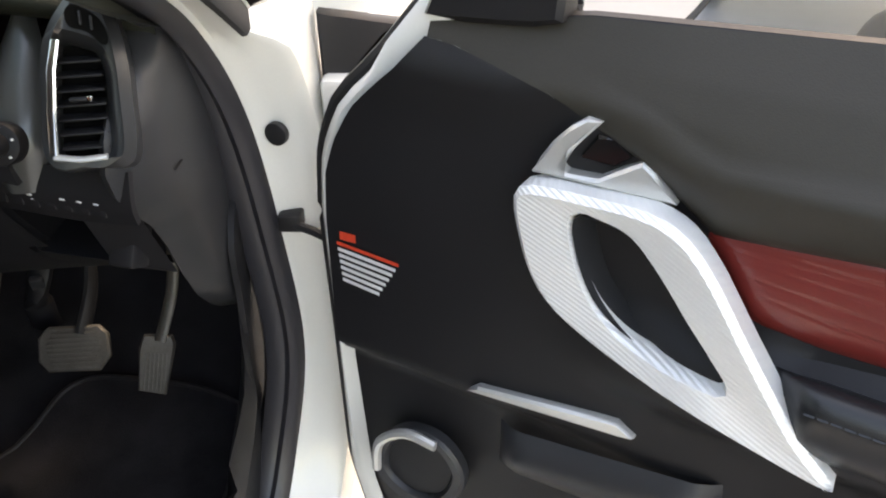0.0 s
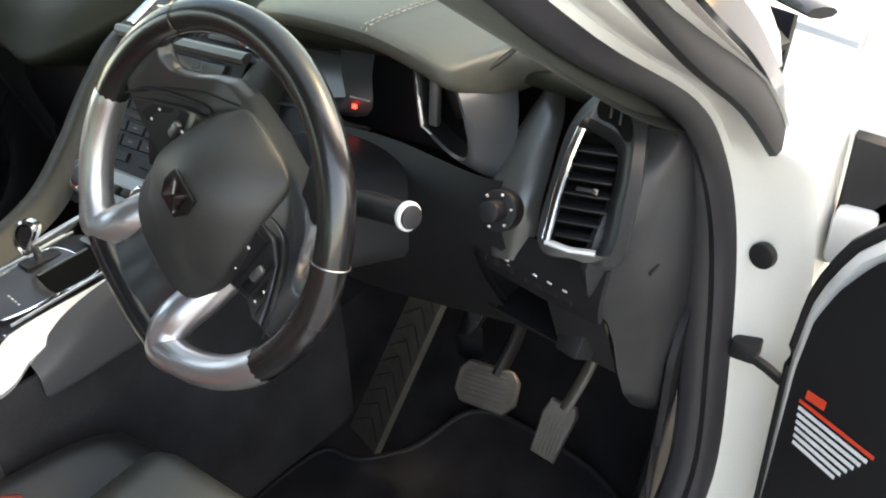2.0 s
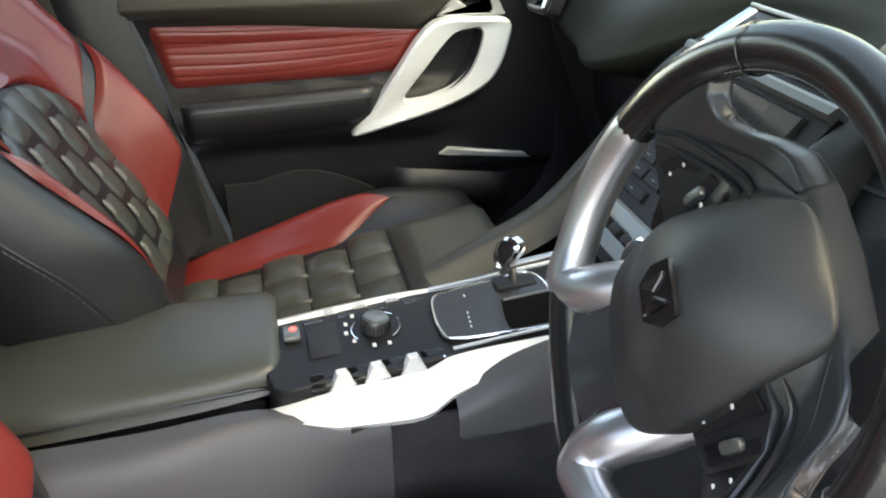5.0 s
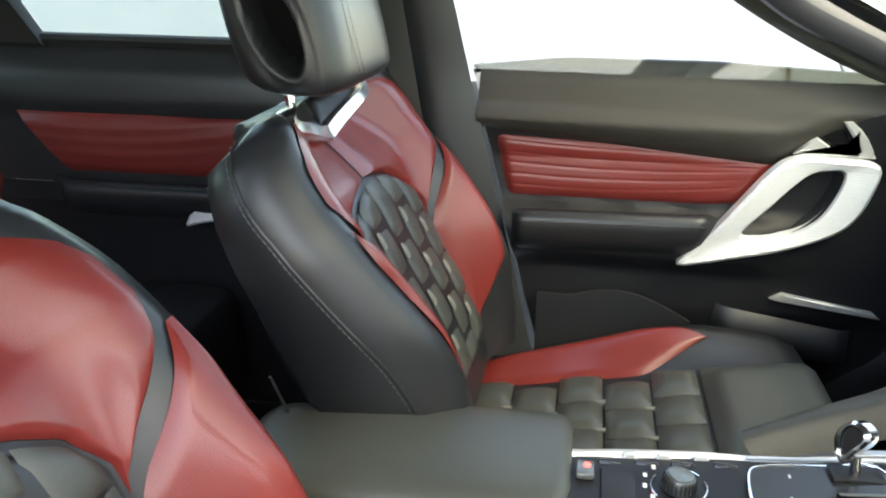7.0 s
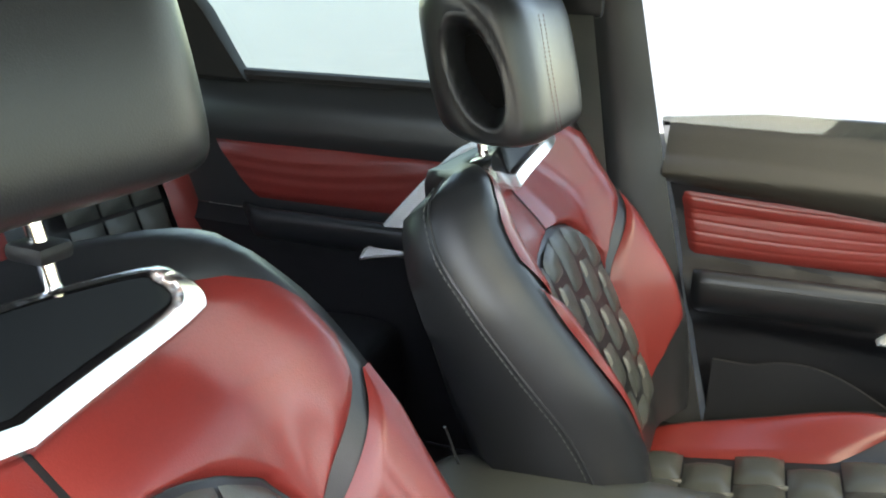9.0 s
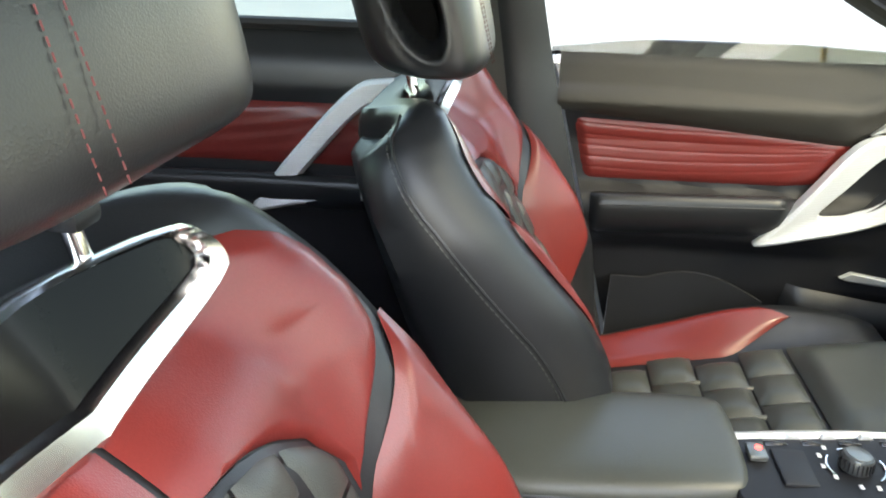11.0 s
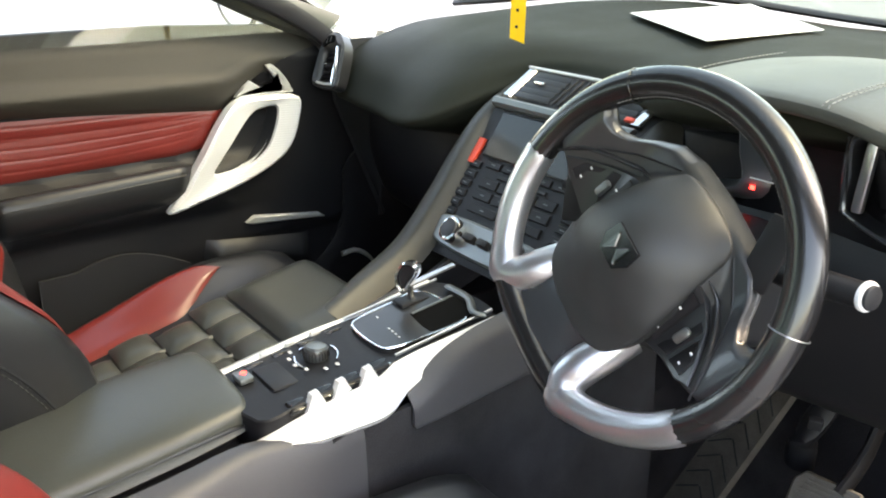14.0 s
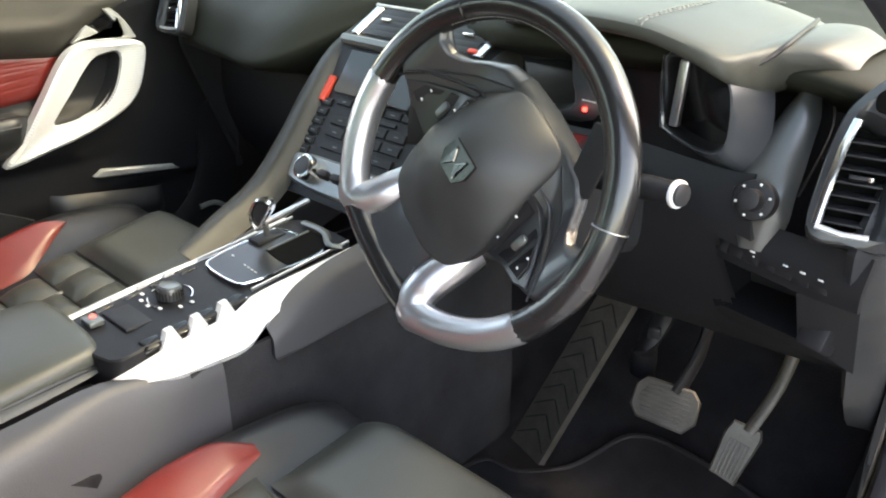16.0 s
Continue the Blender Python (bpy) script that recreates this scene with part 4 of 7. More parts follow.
def patch(f, x0, x1, s0, s1, lift, puff, nu=20, nv=26):
    """A cushion of leather over the surface f(x, s) between curves x0(s), x1(s); edges tucked in."""
    def g(u, v):
        s = mix(s0, s1, v)
        x = mix(x0(s), x1(s), u)
        e = min(1.0, min(u, 1 - u) * 5.0) * min(1.0, min(v, 1 - v) * 7.0)
        return f(x, s, lift + puff * math.sin(0.5 * math.pi * e))
    return sheet(g, nu, nv)


def make_seat(name, label, drop, inner):
    t = thing(name, label, "car seat", m=Matrix())
    tall = lambda s: s if s < 0.36 or not inner else table([0.36, 0.44, 0.475, 0.51], [0.36, 0.452, 0.469, 0.470], s)
    form = lambda x, s: swell(x, s) + (0.020 * smooth(0.36, 0.46, s) * smooth(0.10, 0.20, abs(x)) if inner else 0.0)
    bf = lambda x, s, p: back_pt(x, tall(s), form(x, s) + p)
    sink, tilt, long_ = (0.022, 0.105, 1.06) if inner else (0.028, 0.0, 1.0)
    cpt = lambda x, q, p: cush_pt(x, q * long_, p - sink - tilt * (0.5 - q))
    cf = lambda x, q, p: cpt(x, q, cush_swell(x, q, inner) + p)
    # backrest shell, its top pressed flat under a sunk headrest
    rows = []
    for s in list(np.linspace(-0.06, 0.44, 26)) + [0.452, 0.464, 0.475, 0.484, 0.491, 0.497, 0.502, 0.506, 0.509, 0.510]:
        w = half_width(s)
        front = [back_pt(x, tall(s), form(x, s)) for x in np.linspace(-w, w, 25)]
        if inner:
            dep = soft_table([-0.06, 0.06, 0.2, 0.44, 0.47, 0.49, 0.505, 0.512], [-0.104, -0.104, -0.110, -0.104, -0.092, -0.080, -0.068, -0.062], s, 0.008)
        else:
            dep = min(table([-0.06, 0.2, 0.38, 0.42, 0.46, 0.50, 0.555], [-0.115, -0.105, -0.090, -0.084, -0.074, -0.066, -0.062], s), form(0.0, s) - 0.02)
        rimp = min(dep + 0.03, form(w, s) - 0.012)
        if inner:
            rimp = mix(rimp, form(w, s) - 0.018, smooth(0.455, 0.51, s))
        wb = w * (mix(0.84, 0.97, smooth(0.455, 0.51, s)) if inner else 0.985 - 0.16 * smooth(0.38, 0.48, s))
        sb = tall(s) - (0.040 if inner else 0.088) * (max(0.0, s - 0.20) / 0.31) ** 2
        back = [back_pt(x, sb, mix(dep, rimp, smooth(wb * 0.6, wb, abs(x)))) for x in np.linspace(wb, -wb, 15)]
        side = [back_pt(w * k, mix(tall(s), sb, q), mix(form(w, s), rimp, q) - 0.004) for k, q in ((1.0, 0.35), (0.995 - 0.04 * smooth(0.33, 0.5, s), 0.72))]
        rows.append(front + side + back + [Vector((-p.x, p.y, p.z)) for p in side[::-1]])
    part("backrest", grid(rows, closed_u=True, caps=True), BLACK_LEATHER, t, "black leather backrest shell", 60)
    # red shoulders, each side of the clip and the quilted middle
    for sg in (-1, 1):
        part("shoulder_panel", patch(lambda x, s, p: bf(sg * x, s, p), lambda s: arch(s) + 0.004 if s < 0.334 else 0.003, lambda s: max(arch(s) + 0.005 if s < 0.334 else 0, table([0.215, 0.24, 0.325, 0.36, 0.40, 0.425, 0.445, 0.458], [0.158, 0.172, 0.236, 0.252, 0.246, 0.228, 0.194, 0.12], s)), 0.215, 0.458, 0.002, 0.009, 26, 50), RED_LEATHER, t, "red leather shoulder panel")
        part("bolster", patch(lambda x, s, p: bf(sg * x, s, p), lambda s: table([0.0, 0.20, 0.225, 0.325], [0.154, 0.166, 0.180, 0.255], s), lambda s: half_width(s) - table([0.0, 0.05, 0.10, 0.2, 0.28, 0.325], [0.100, 0.060, 0.036, 0.034, 0.030, 0.034], s) - (0.018 if inner else 0.0), 0.0, 0.325, 0.002, 0.009, 18, 40), RED_LEATHER, t, "red leather side bolster")
        seam = [back_pt(sg * (half_width(s) * 1.0005), tall(s), form(half_width(s), s) - 0.010) for s in np.linspace(-0.04, 0.47, 34)]
        part("side_seam", tube(seam, 0.0020, 6), BLACK_LEATHER, t, "raised seam along the side")
        stitches([back_pt(sg * (half_width(s) + 0.0005), tall(s), form(half_width(s), s) - 0.016) for s in np.linspace(-0.04, 0.46, 34)], t, GREY_LEATHER, 0.006, 0.003, 0.0009)
        rear = [back_pt(sg * half_width(s) * 0.993, s, table([-0.06, 0.2], [-0.115, -0.105], s) + 0.031) for s in np.linspace(-0.05, 0.19, 20)]
        part("rear_seam", tube(rear, 0.0020, 6), BLACK_LEATHER, t, "seam of the rear panel")
    # woven middle: interlaced pads
    part("quilt_base", patch(bf, lambda s: -arch(s), lambda s: arch(s), 0.0, 0.335, 0.003, 0.010, 30, 40), BLACK_LEATHER, t, "black quilted middle")

    def pad(f, x, s, w, h, lift, high=0.008, cap=lambda x: 9.0):
        return sheet(lambda u, v: f(x + w * (u - 0.5), mix(s - h / 2, min(s + h / 2, cap(x + w * (u - 0.5))), v), lift + high * (1 - abs(2 * u - 1) ** 4) * (1 - abs(2 * v - 1) ** 4) - 0.004), 8, 8)
    top_of = lambda x: table([0.0, 0.03, 0.07, 0.105, 0.135, 0.152, 0.16], [0.329, 0.328, 0.320, 0.304, 0.284, 0.258, 0.235], abs(x))
    for k in range(5):
        for r in range(5):
            x, h = (k - 2) * 0.062, 0.074
            s = (r + 0.5) * 0.078 - (0.039 if k % 2 else 0.0)
            last = s + h / 2 + 0.045 > top_of(x)
            top, bot = (0.40 if last else s + h / 2), max(s - h / 2, 0.0)
            if top_of(x) - bot > 0.03:
                part("quilt_pad", pad(bf, x, (top + bot) / 2, 0.058, top - bot, 0.014, cap=top_of), GREY_LEATHER, t)
                if k < 4 and not last and top - bot > 0.06:
                    part("quilt_strap", pad(bf, x + 0.028, top - 0.010, 0.010, 0.026, 0.022, 0.004), STRAP, t)
    # chevron clip under the headrest
    co = cr([(0.163, 0.430), (0.163, 0.444), (0.150, 0.460), (0.120, 0.476), (0.0, 0.486), (-0.120, 0.476), (-0.150, 0.460), (-0.163, 0.444), (-0.163, 0.430), (-0.150, 0.424), (-0.080, 0.410), (-0.010, 0.396), (0.010, 0.396), (0.080, 0.410), (0.150, 0.424)], 4, True)
    ci = cr([(0.138, 0.443), (0.140, 0.450), (0.132, 0.460), (0.112, 0.4715), (0.0, 0.482), (-0.112, 0.4715), (-0.132, 0.460), (-0.140, 0.450), (-0.138, 0.443), (-0.128, 0.440), (-0.070, 0.430), (-0.008, 0.4185), (0.008, 0.4185), (0.070, 0.430), (0.128, 0.440)], 4, True)
    on_clip = lambda u, v, w: back_pt(u, tall(v), mix(-0.030, -0.008, smooth(0.0, 0.15, abs(u))) + w - 10.0 * max(0.0, v - 0.455) ** 2)
    part("chrome_clip", frame_plate(co, ci, on_clip, 0.027, 0.0035, 0.006), CLIP_METAL, t, "broad chrome chevron below the headrest")
    part("clip_panel", plate(ci, on_clip, 0.0155, 0.001), PIANO_BLACK, t, "glossy black panel of the clip")
    # headrest on two posts
    zs = cr([(1.126,), (1.132,), (1.147,), (1.184,), (1.232,), (1.284,), (1.308,), (1.317,)], 6)
    es = cr([(0.55,), (0.80,), (0.95,), (1.0,), (1.0,), (0.95,), (0.78,), (0.5,)], 6)
    rows = []
    for (z,), (e,) in zip(zs, es):
        row = []
        for a in np.linspace(0, 2 * math.pi, 120, endpoint=False):
            ca, sa = math.cos(a), math.sin(a)
            r = (abs(ca) ** 3.2 + abs(sa) ** 3.2) ** (-1 / 3.2)
            y = (0.072 if sa > 0 else 0.086) * e * r * sa
            if sa > 0:
                y += 0.012 * math.cos(ca * r * 1.5)
            x = 0.150 * (0.74 + 0.26 * e) * r * ca
            # the dished opening in each cheek, with a padded lip
            d = math.hypot((y + 0.010 + 0.15 * (z - 1.21)) / 0.036, (z - 1.212) / 0.070) if abs(ca) > 0.5 else 9.0
            x -= math.copysign(0.075 * smooth(1.0, 0.45, d) - 0.004 * smooth(0.35, 0.0, abs(d - 1.12)), x)
            row.append((x, -0.742 - 0.25 * (z - 1.17) + y + 0.02 * (ca * r) ** 2, z - drop))
        rows.append(row)
    part("headrest", grid(rows, closed_u=True, caps=True), BLACK_LEATHER, t, "black leather headrest with red stitching", 180)
    for x in (0.062, 0.078):
        y = lambda z: -0.742 - 0.25 * (z + drop - 1.17) + 0.0855 + 0.012 * math.cos(x / 0.152 * 1.5) - 0.010
        stitches([(x, y(z), z) for z in np.linspace(1.140 - drop, 1.285 - drop, 12)], t, RED_STITCH, 0.0035, 0.002, 0.0005, label="red stitching")
    for sg in (-1, 1):
        # oval plate that paints deep shade onto the floor of the cheek opening
        hole = [(0.031 * math.cos(q), 0.060 * math.sin(q)) for q in np.linspace(0, 2 * math.pi, 28, endpoint=False)]
        part("recess_shade", plate(hole, lambda u, v, w: (sg * (0.092 + w), -0.756 - 0.4 * v + u, 1.212 - drop + v), 0.004, 0.001), SHADE_BLACK, t, "near-black plate painted as shade in the headrest cheek")
        part("headrest_post", cyl((sg * 0.065, -0.765, 1.085), 0.0065, 0.11, (0, -0.25, 1), 12), CHROME, t, "chrome headrest post")
        part("post_guide", rbox((sg * 0.065, -0.764, 1.075), (0.03, 0.035, 0.014), 0.005), DARK_PLASTIC, t)
    # cushion
    rows = []
    for q in list(np.linspace(-0.03, 0.50, 22)) + [0.53, 0.555, 0.572, 0.58]:
        w = cush_half(q)
        top = [cpt(x, q, cush_swell(x, q, inner)) for x in np.linspace(-w, w, 25)]
        low = table([0, 0.45, 0.58], [-0.16, -0.16, -0.13], q)
        bot = [cpt(x, q, low) for x in np.linspace(w * 0.97, -w * 0.97, 9)]
        rows.append(top + bot)
    part("cushion", grid(rows, closed_u=True, caps=True), BLACK_LEATHER, t, "black leather seat cushion", 60)
    for sg in (-1, 1):
        end = 0.40 if sg < 0 else 0.30
        part("cushion_bolster", patch(lambda x, s, p: cf(sg * x, s, p), lambda s: table([0.03, 0.3, end], [0.126, 0.128, 0.188] if inner else [0.140, 0.150, 0.172], s), lambda s: cush_half(s) - (table([0.0, 0.3, 0.36, 0.41], [0.050, 0.050, 0.056, 0.078], s) if inner else table([0.0, 0.30, 0.36, 0.41], [0.036, 0.036, 0.046, 0.080], s)), 0.03, end, 0.002, 0.008, 14, 24), RED_LEATHER, t, "red leather cushion bolster")
        pipe = [cf(sg * (cush_half(q) - 0.012), q, 0.003) for q in np.linspace(0.0, 0.52, 26)]
        part("piping", tube(pipe, 0.003, 6), BLACK_LEATHER, t, "black piping")
        part("side_shield", rbox((sg * 0.262, -0.32, 0.46), (0.03, 0.46, 0.11), 0.014), DARK_PLASTIC, t, "black plastic side shield")
    part("thigh_pad", patch(cf, lambda s: -0.135, lambda s: 0.135, 0.385, 0.555, 0.004, 0.022, 22, 18), GREY_LEATHER, t, "plain grey front pad")
    for r in range(5):
        for k in range(3):
            wide = 0.080 if inner else 0.094
            x = (k - 1) * wide + (0.014 if r % 2 else -0.014)
            s = 0.070 + r * 0.069
            part("cushion_pad", pad(cf, x, s, wide - 0.003, 0.066, 0.008, 0.014), GREY_LEATHER, t)
            if r < 4 and k < 2:
                part("cushion_strap", pad(cf, x + wide / 2, s + 0.030, 0.010, 0.028, 0.006, 0.004), STRAP, t)
    part("seat_frame", rbox((0, -0.30, 0.375), (0.44, 0.42, 0.13), 0.02), DARK_PLASTIC, t, "black seat frame and rails")
    return t


STRAP = leather("strap_leather", (0.16, 0.16, 0.14), 0.35)
seat1 = make_seat("driver_seat", "red and black leather sports seat with raised headrest", 0.0, 0)
seat2 = make_seat("passenger_seat", "red and black leather sports seat with lowered headrest", 0.068, 1)
seat1.matrix_basis = pose(0.385, 0, 0)
seat2.matrix_basis = pose(-0.355, 0.10, 0.012)
for s in (seat1, seat2):
    tagged(s, group="front seats")

# rear bench
rb = thing("rear_bench", "black rear bench with grey quilting and red sides", "car seat", (CX, -1.4, 0.3))
part("cushion", loft([[(CX + x, y, z) for x in (-0.68, -0.3, 0.0, 0.3, 0.68)] for y, z in ((-0.92, 0.40), (-0.93, 0.55), (-0.98, 0.60), (-1.20, 0.585), (-1.42, 0.56))], thick=0.02), BLACK_LEATHER, rb, "black leather bench cushion")
part("backrest", loft([[(CX + x, y - 0.03 * (abs(x) < 0.5), z) for x in (-0.70, -0.3, 0.0, 0.3, 0.70)] for y, z in ((-1.36, 0.55), (-1.42, 0.75), (-1.50, 0.95), (-1.55, 1.03), (-1.62, 1.02))], thick=0.02), BLACK_LEATHER, rb, "black leather bench backrest")
for x0, x1, m_, l_ in ((-0.70, -0.585, RED_LEATHER, "red side panel"), (-0.20, 0.25, RED_LEATHER, "red middle panel"), (0.55, 0.67, RED_LEATHER, "red side panel")):
    part("side_panel", sheet(lambda u, v: Vector((mix(x0, x1, u), -1.36 - 0.14 * v + 0.02 * math.sin(math.pi * u) * math.sin(math.pi * v) + 0.004, mix(0.58, 0.98, v))), 8, 12), m_, rb, l_)
for r in range(5):
    for c in range(3):
        for x0 in (-0.45, 0.44):
            x, z = x0 + (c - 1) * 0.085, 0.64 + r * 0.07
            part("quilt_pad", sheet(lambda u, v: Vector((x + 0.078 * (u - 0.5), -1.375 - 0.35 * (z - 0.62 + 0.06 * (v - 0.5)) + 0.012 * (1 - abs(2 * u - 1) ** 3) * (1 - abs(2 * v - 1) ** 3), z + 0.062 * (v - 0.5))), 5, 5), GREY_LEATHER, rb)

# ---------------------------------------------------------------- dashboard
dash = thing("dashboard", "grey soft dashboard with stitched hood and silver vents", "dashboard", (CX, 0.4, 0.6))
PROF = {  # x: (windscreen foot), ..., lip, underside
    -0.655: [(0.66, 1.066), (0.52, 1.058), (0.40, 1.030), (0.335, 0.995), (0.305, 0.950), (0.300, 0.920), (0.325, 0.905), (0.40, 0.895)],
    -0.45: [(0.80, 1.104), (0.56, 1.084), (0.40, 1.050), (0.31, 1.000), (0.268, 0.950), (0.258, 0.925), (0.285, 0.910), (0.38, 0.895)],
    -0.25: [(0.93, 1.114), (0.60, 1.090), (0.40, 1.072), (0.29, 1.020), (0.225, 0.965), (0.212, 0.945), (0.240, 0.930), (0.36, 0.905)],
    -0.12: [(0.98, 1.101), (0.66, 1.093), (0.44, 1.080), (0.37, 1.055), (0.355, 1.035), (0.345, 1.020), (0.36, 1.00), (0.42, 0.96)],
    0.05: [(1.00, 1.088), (0.68, 1.096), (0.46, 1.084), (0.38, 1.066), (0.355, 1.045), (0.345, 1.025), (0.36, 1.00), (0.42, 0.96)],
    0.20: [(0.99, 1.088), (0.66, 1.096), (0.44, 1.090), (0.34, 1.078), (0.30, 1.060), (0.29, 1.040), (0.31, 1.02), (0.42, 0.98)],
    0.45: [(0.90, 1.080), (0.60, 1.090), (0.42, 1.088), (0.32, 1.084), (0.27, 1.072), (0.262, 1.055), (0.28, 1.04), (0.40, 1.00)],
    0.62: [(0.75, 1.060), (0.52, 1.074), (0.40, 1.078), (0.30, 1.074), (0.245, 1.068), (0.235, 1.055), (0.26, 1.04), (0.38, 1.00)],
    0.725: [(0.64, 1.030), (0.50, 1.045), (0.40, 1.050), (0.33, 1.048), (0.275, 1.042), (0.262, 1.030), (0.28, 1.01), (0.38, 0.98)]}
part("top_pad", loft([[(x, y, z) for y, z in PROF[x]] for x in PROF], n=8, m=5, thick=0.012), DIM_GREY, dash, "grey soft top pad")
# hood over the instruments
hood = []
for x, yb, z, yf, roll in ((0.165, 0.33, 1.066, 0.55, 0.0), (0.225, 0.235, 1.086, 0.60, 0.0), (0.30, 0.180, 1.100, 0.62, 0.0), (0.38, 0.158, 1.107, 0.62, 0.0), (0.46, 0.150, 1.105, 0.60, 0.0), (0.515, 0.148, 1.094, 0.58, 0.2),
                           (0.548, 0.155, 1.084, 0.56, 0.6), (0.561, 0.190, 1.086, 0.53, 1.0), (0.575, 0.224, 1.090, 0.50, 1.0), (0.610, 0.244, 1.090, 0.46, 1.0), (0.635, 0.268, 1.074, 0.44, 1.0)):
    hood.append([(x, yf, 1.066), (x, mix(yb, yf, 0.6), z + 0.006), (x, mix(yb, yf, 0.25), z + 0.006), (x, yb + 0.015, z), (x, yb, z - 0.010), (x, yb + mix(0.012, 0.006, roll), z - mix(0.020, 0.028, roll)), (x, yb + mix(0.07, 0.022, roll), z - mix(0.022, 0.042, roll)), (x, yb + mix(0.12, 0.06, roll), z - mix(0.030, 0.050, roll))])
part("hood", loft(hood, n=6, m=4), LIT_GREY, dash, "stitched leather-look instrument hood")
for x in (0.452, 0.459, 0.205):
    yb = table([0.165, 0.225, 0.30, 0.38, 0.46, 0.53], [0.33, 0.235, 0.18, 0.158, 0.15, 0.15], x)
    stitches(cr([(x, yb + 0.002, 1.1000 - 0.023 * (x < 0.3)), (x, yb + 0.014, 1.1065 - 0.023 * (x < 0.3)), (x + 0.002, yb + 0.10, 1.1120 - 0.020 * (x < 0.3)), (x + 0.004, yb + 0.26, 1.1115 - 0.018 * (x < 0.3)), (x + 0.006, yb + 0.38, 1.095 - 0.010 * (x < 0.3))], 8), dash, STITCH, 0.006, 0.0035, 0.0007, label="pale seam stitching")
seam = cr([(0.550, 0.206, 1.058), (0.558, 0.196, 1.068), (0.571, 0.218, 1.082), (0.576, 0.240, 1.0925), (0.566, 0.32, 1.0985), (0.548, 0.40, 1.096)], 6)
part("hood_joint", tube(seam, 0.0025, 6), RUBBER, dash, "dark joint at the end of the hood")
# dark cave of the instruments
cave = loft([[(0.20, 0.30, 1.06), (0.36, 0.27, 1.085), (0.50, 0.27, 1.08), (0.60, 0.30, 1.06)], [(0.18, 0.34, 1.00), (0.36, 0.34, 1.02), (0.50, 0.34, 1.02), (0.61, 0.33, 1.0)], [(0.19, 0.32, 0.93), (0.36, 0.33, 0.92), (0.50, 0.32, 0.92), (0.60, 0.30, 0.92)]], thick=0.006)
part("instrument_cave", cave, DARK_PLASTIC, dash, "black recess of the instruments")


def gauge(lip, back, depth, label, rim):
    """An instrument tub: outer flank, rounded lip, inner walls and a dark face."""
    lip, back = [Vector(p) for p in cr(lip, 4, True)], [Vector(p) for p in cr(back, 4, True)]
    mid = sum(lip, Vector()) / len(lip)
    deep = Vector((0, depth, 0))
    rows = [back, [b_.lerp(l_, 0.85) for b_, l_ in zip(back, lip)], [l_ + Vector((0, 0.002, 0)) for l_ in lip], [l_.lerp(mid, 0.035) for l_ in lip], [l_.lerp(mid, 0.07) + Vector((0, 0.004, 0)) for l_ in lip]]
    part("gauge_shroud", grid(rows, closed_u=True), rim, dash, "grey shroud of an instrument", 50)
    wall = [l_.lerp(mid, 0.07) + Vector((0, 0.004, 0)) for l_ in lip]
    floor_ = [l_.lerp(mid, 0.12) + deep for l_ in lip]
    part("gauge_wall", grid([wall, floor_], closed_u=True), RUBBER, dash, "black inner wall of an instrument")
    b_ = bmesh.new()
    b_.faces.new([b_.verts.new(p) for p in floor_])
    part("gauge_face", b_, GLOSS_BLACK, dash, label)


gauge([(0.449, 0.236, 1.060), (0.4485, 0.245, 1.02), (0.449, 0.252, 0.978), (0.500, 0.222, 0.969), (0.540, 0.197, 0.976), (0.553, 0.186, 1.000), (0.556, 0.165, 1.050), (0.53, 0.185, 1.064), (0.49, 0.21, 1.068)],
      [(0.440, 0.30, 1.07), (0.438, 0.30, 1.02), (0.440, 0.290, 0.965), (0.500, 0.262, 0.952), (0.566, 0.214, 0.958), (0.582, 0.224, 0.990), (0.566, 0.250, 1.046), (0.54, 0.27, 1.07), (0.49, 0.29, 1.075)], 0.030, "dark instrument face", TUB)
gauge([(0.112, 0.297, 0.985), (0.118, 0.293, 0.950), (0.170, 0.278, 0.946), (0.230, 0.263, 0.952), (0.318, 0.268, 0.968), (0.306, 0.285, 1.005), (0.272, 0.315, 1.040), (0.20, 0.318, 1.046), (0.140, 0.312, 1.026)],
      [(0.100, 0.35, 0.985), (0.105, 0.34, 0.940), (0.170, 0.32, 0.932), (0.230, 0.31, 0.938), (0.336, 0.29, 0.955), (0.338, 0.30, 1.005), (0.300, 0.35, 1.050), (0.20, 0.36, 1.060), (0.120, 0.36, 1.040)], 0.035, "dark instrument face", TUB)
part("gauge_edge", tube([(0.446, 0.243, 1.060), (0.4465, 0.246, 1.02), (0.449, 0.251, 0.978)], 0.0035, 8), CHROME, dash, "bright edge of an instrument")
part("gauge_edge", rbox((0.463, 0.256, 1.018), (0.012, 0.01, 0.076), 0.003, pose(0, 0, 0, 0, 2, 0)), SATIN, dash, "satin post beside an instrument")
part("gauge_edge", tube([(0.448, 0.250, 0.979), (0.495, 0.236, 0.966), (0.543, 0.222, 0.969)], 0.0010, 8), SATIN, dash)
part("gauge_needle", rbox((0.345, 0.268, 0.984), (0.030, 0.002, 0.0015), 0.0005), INK, dash, "white needle")
part("warning_lamp", rbox((0.334, 0.270, 0.972), (0.006, 0.003, 0.005), 0.001), RED_GLOW, dash, "glowing red warning lamp")
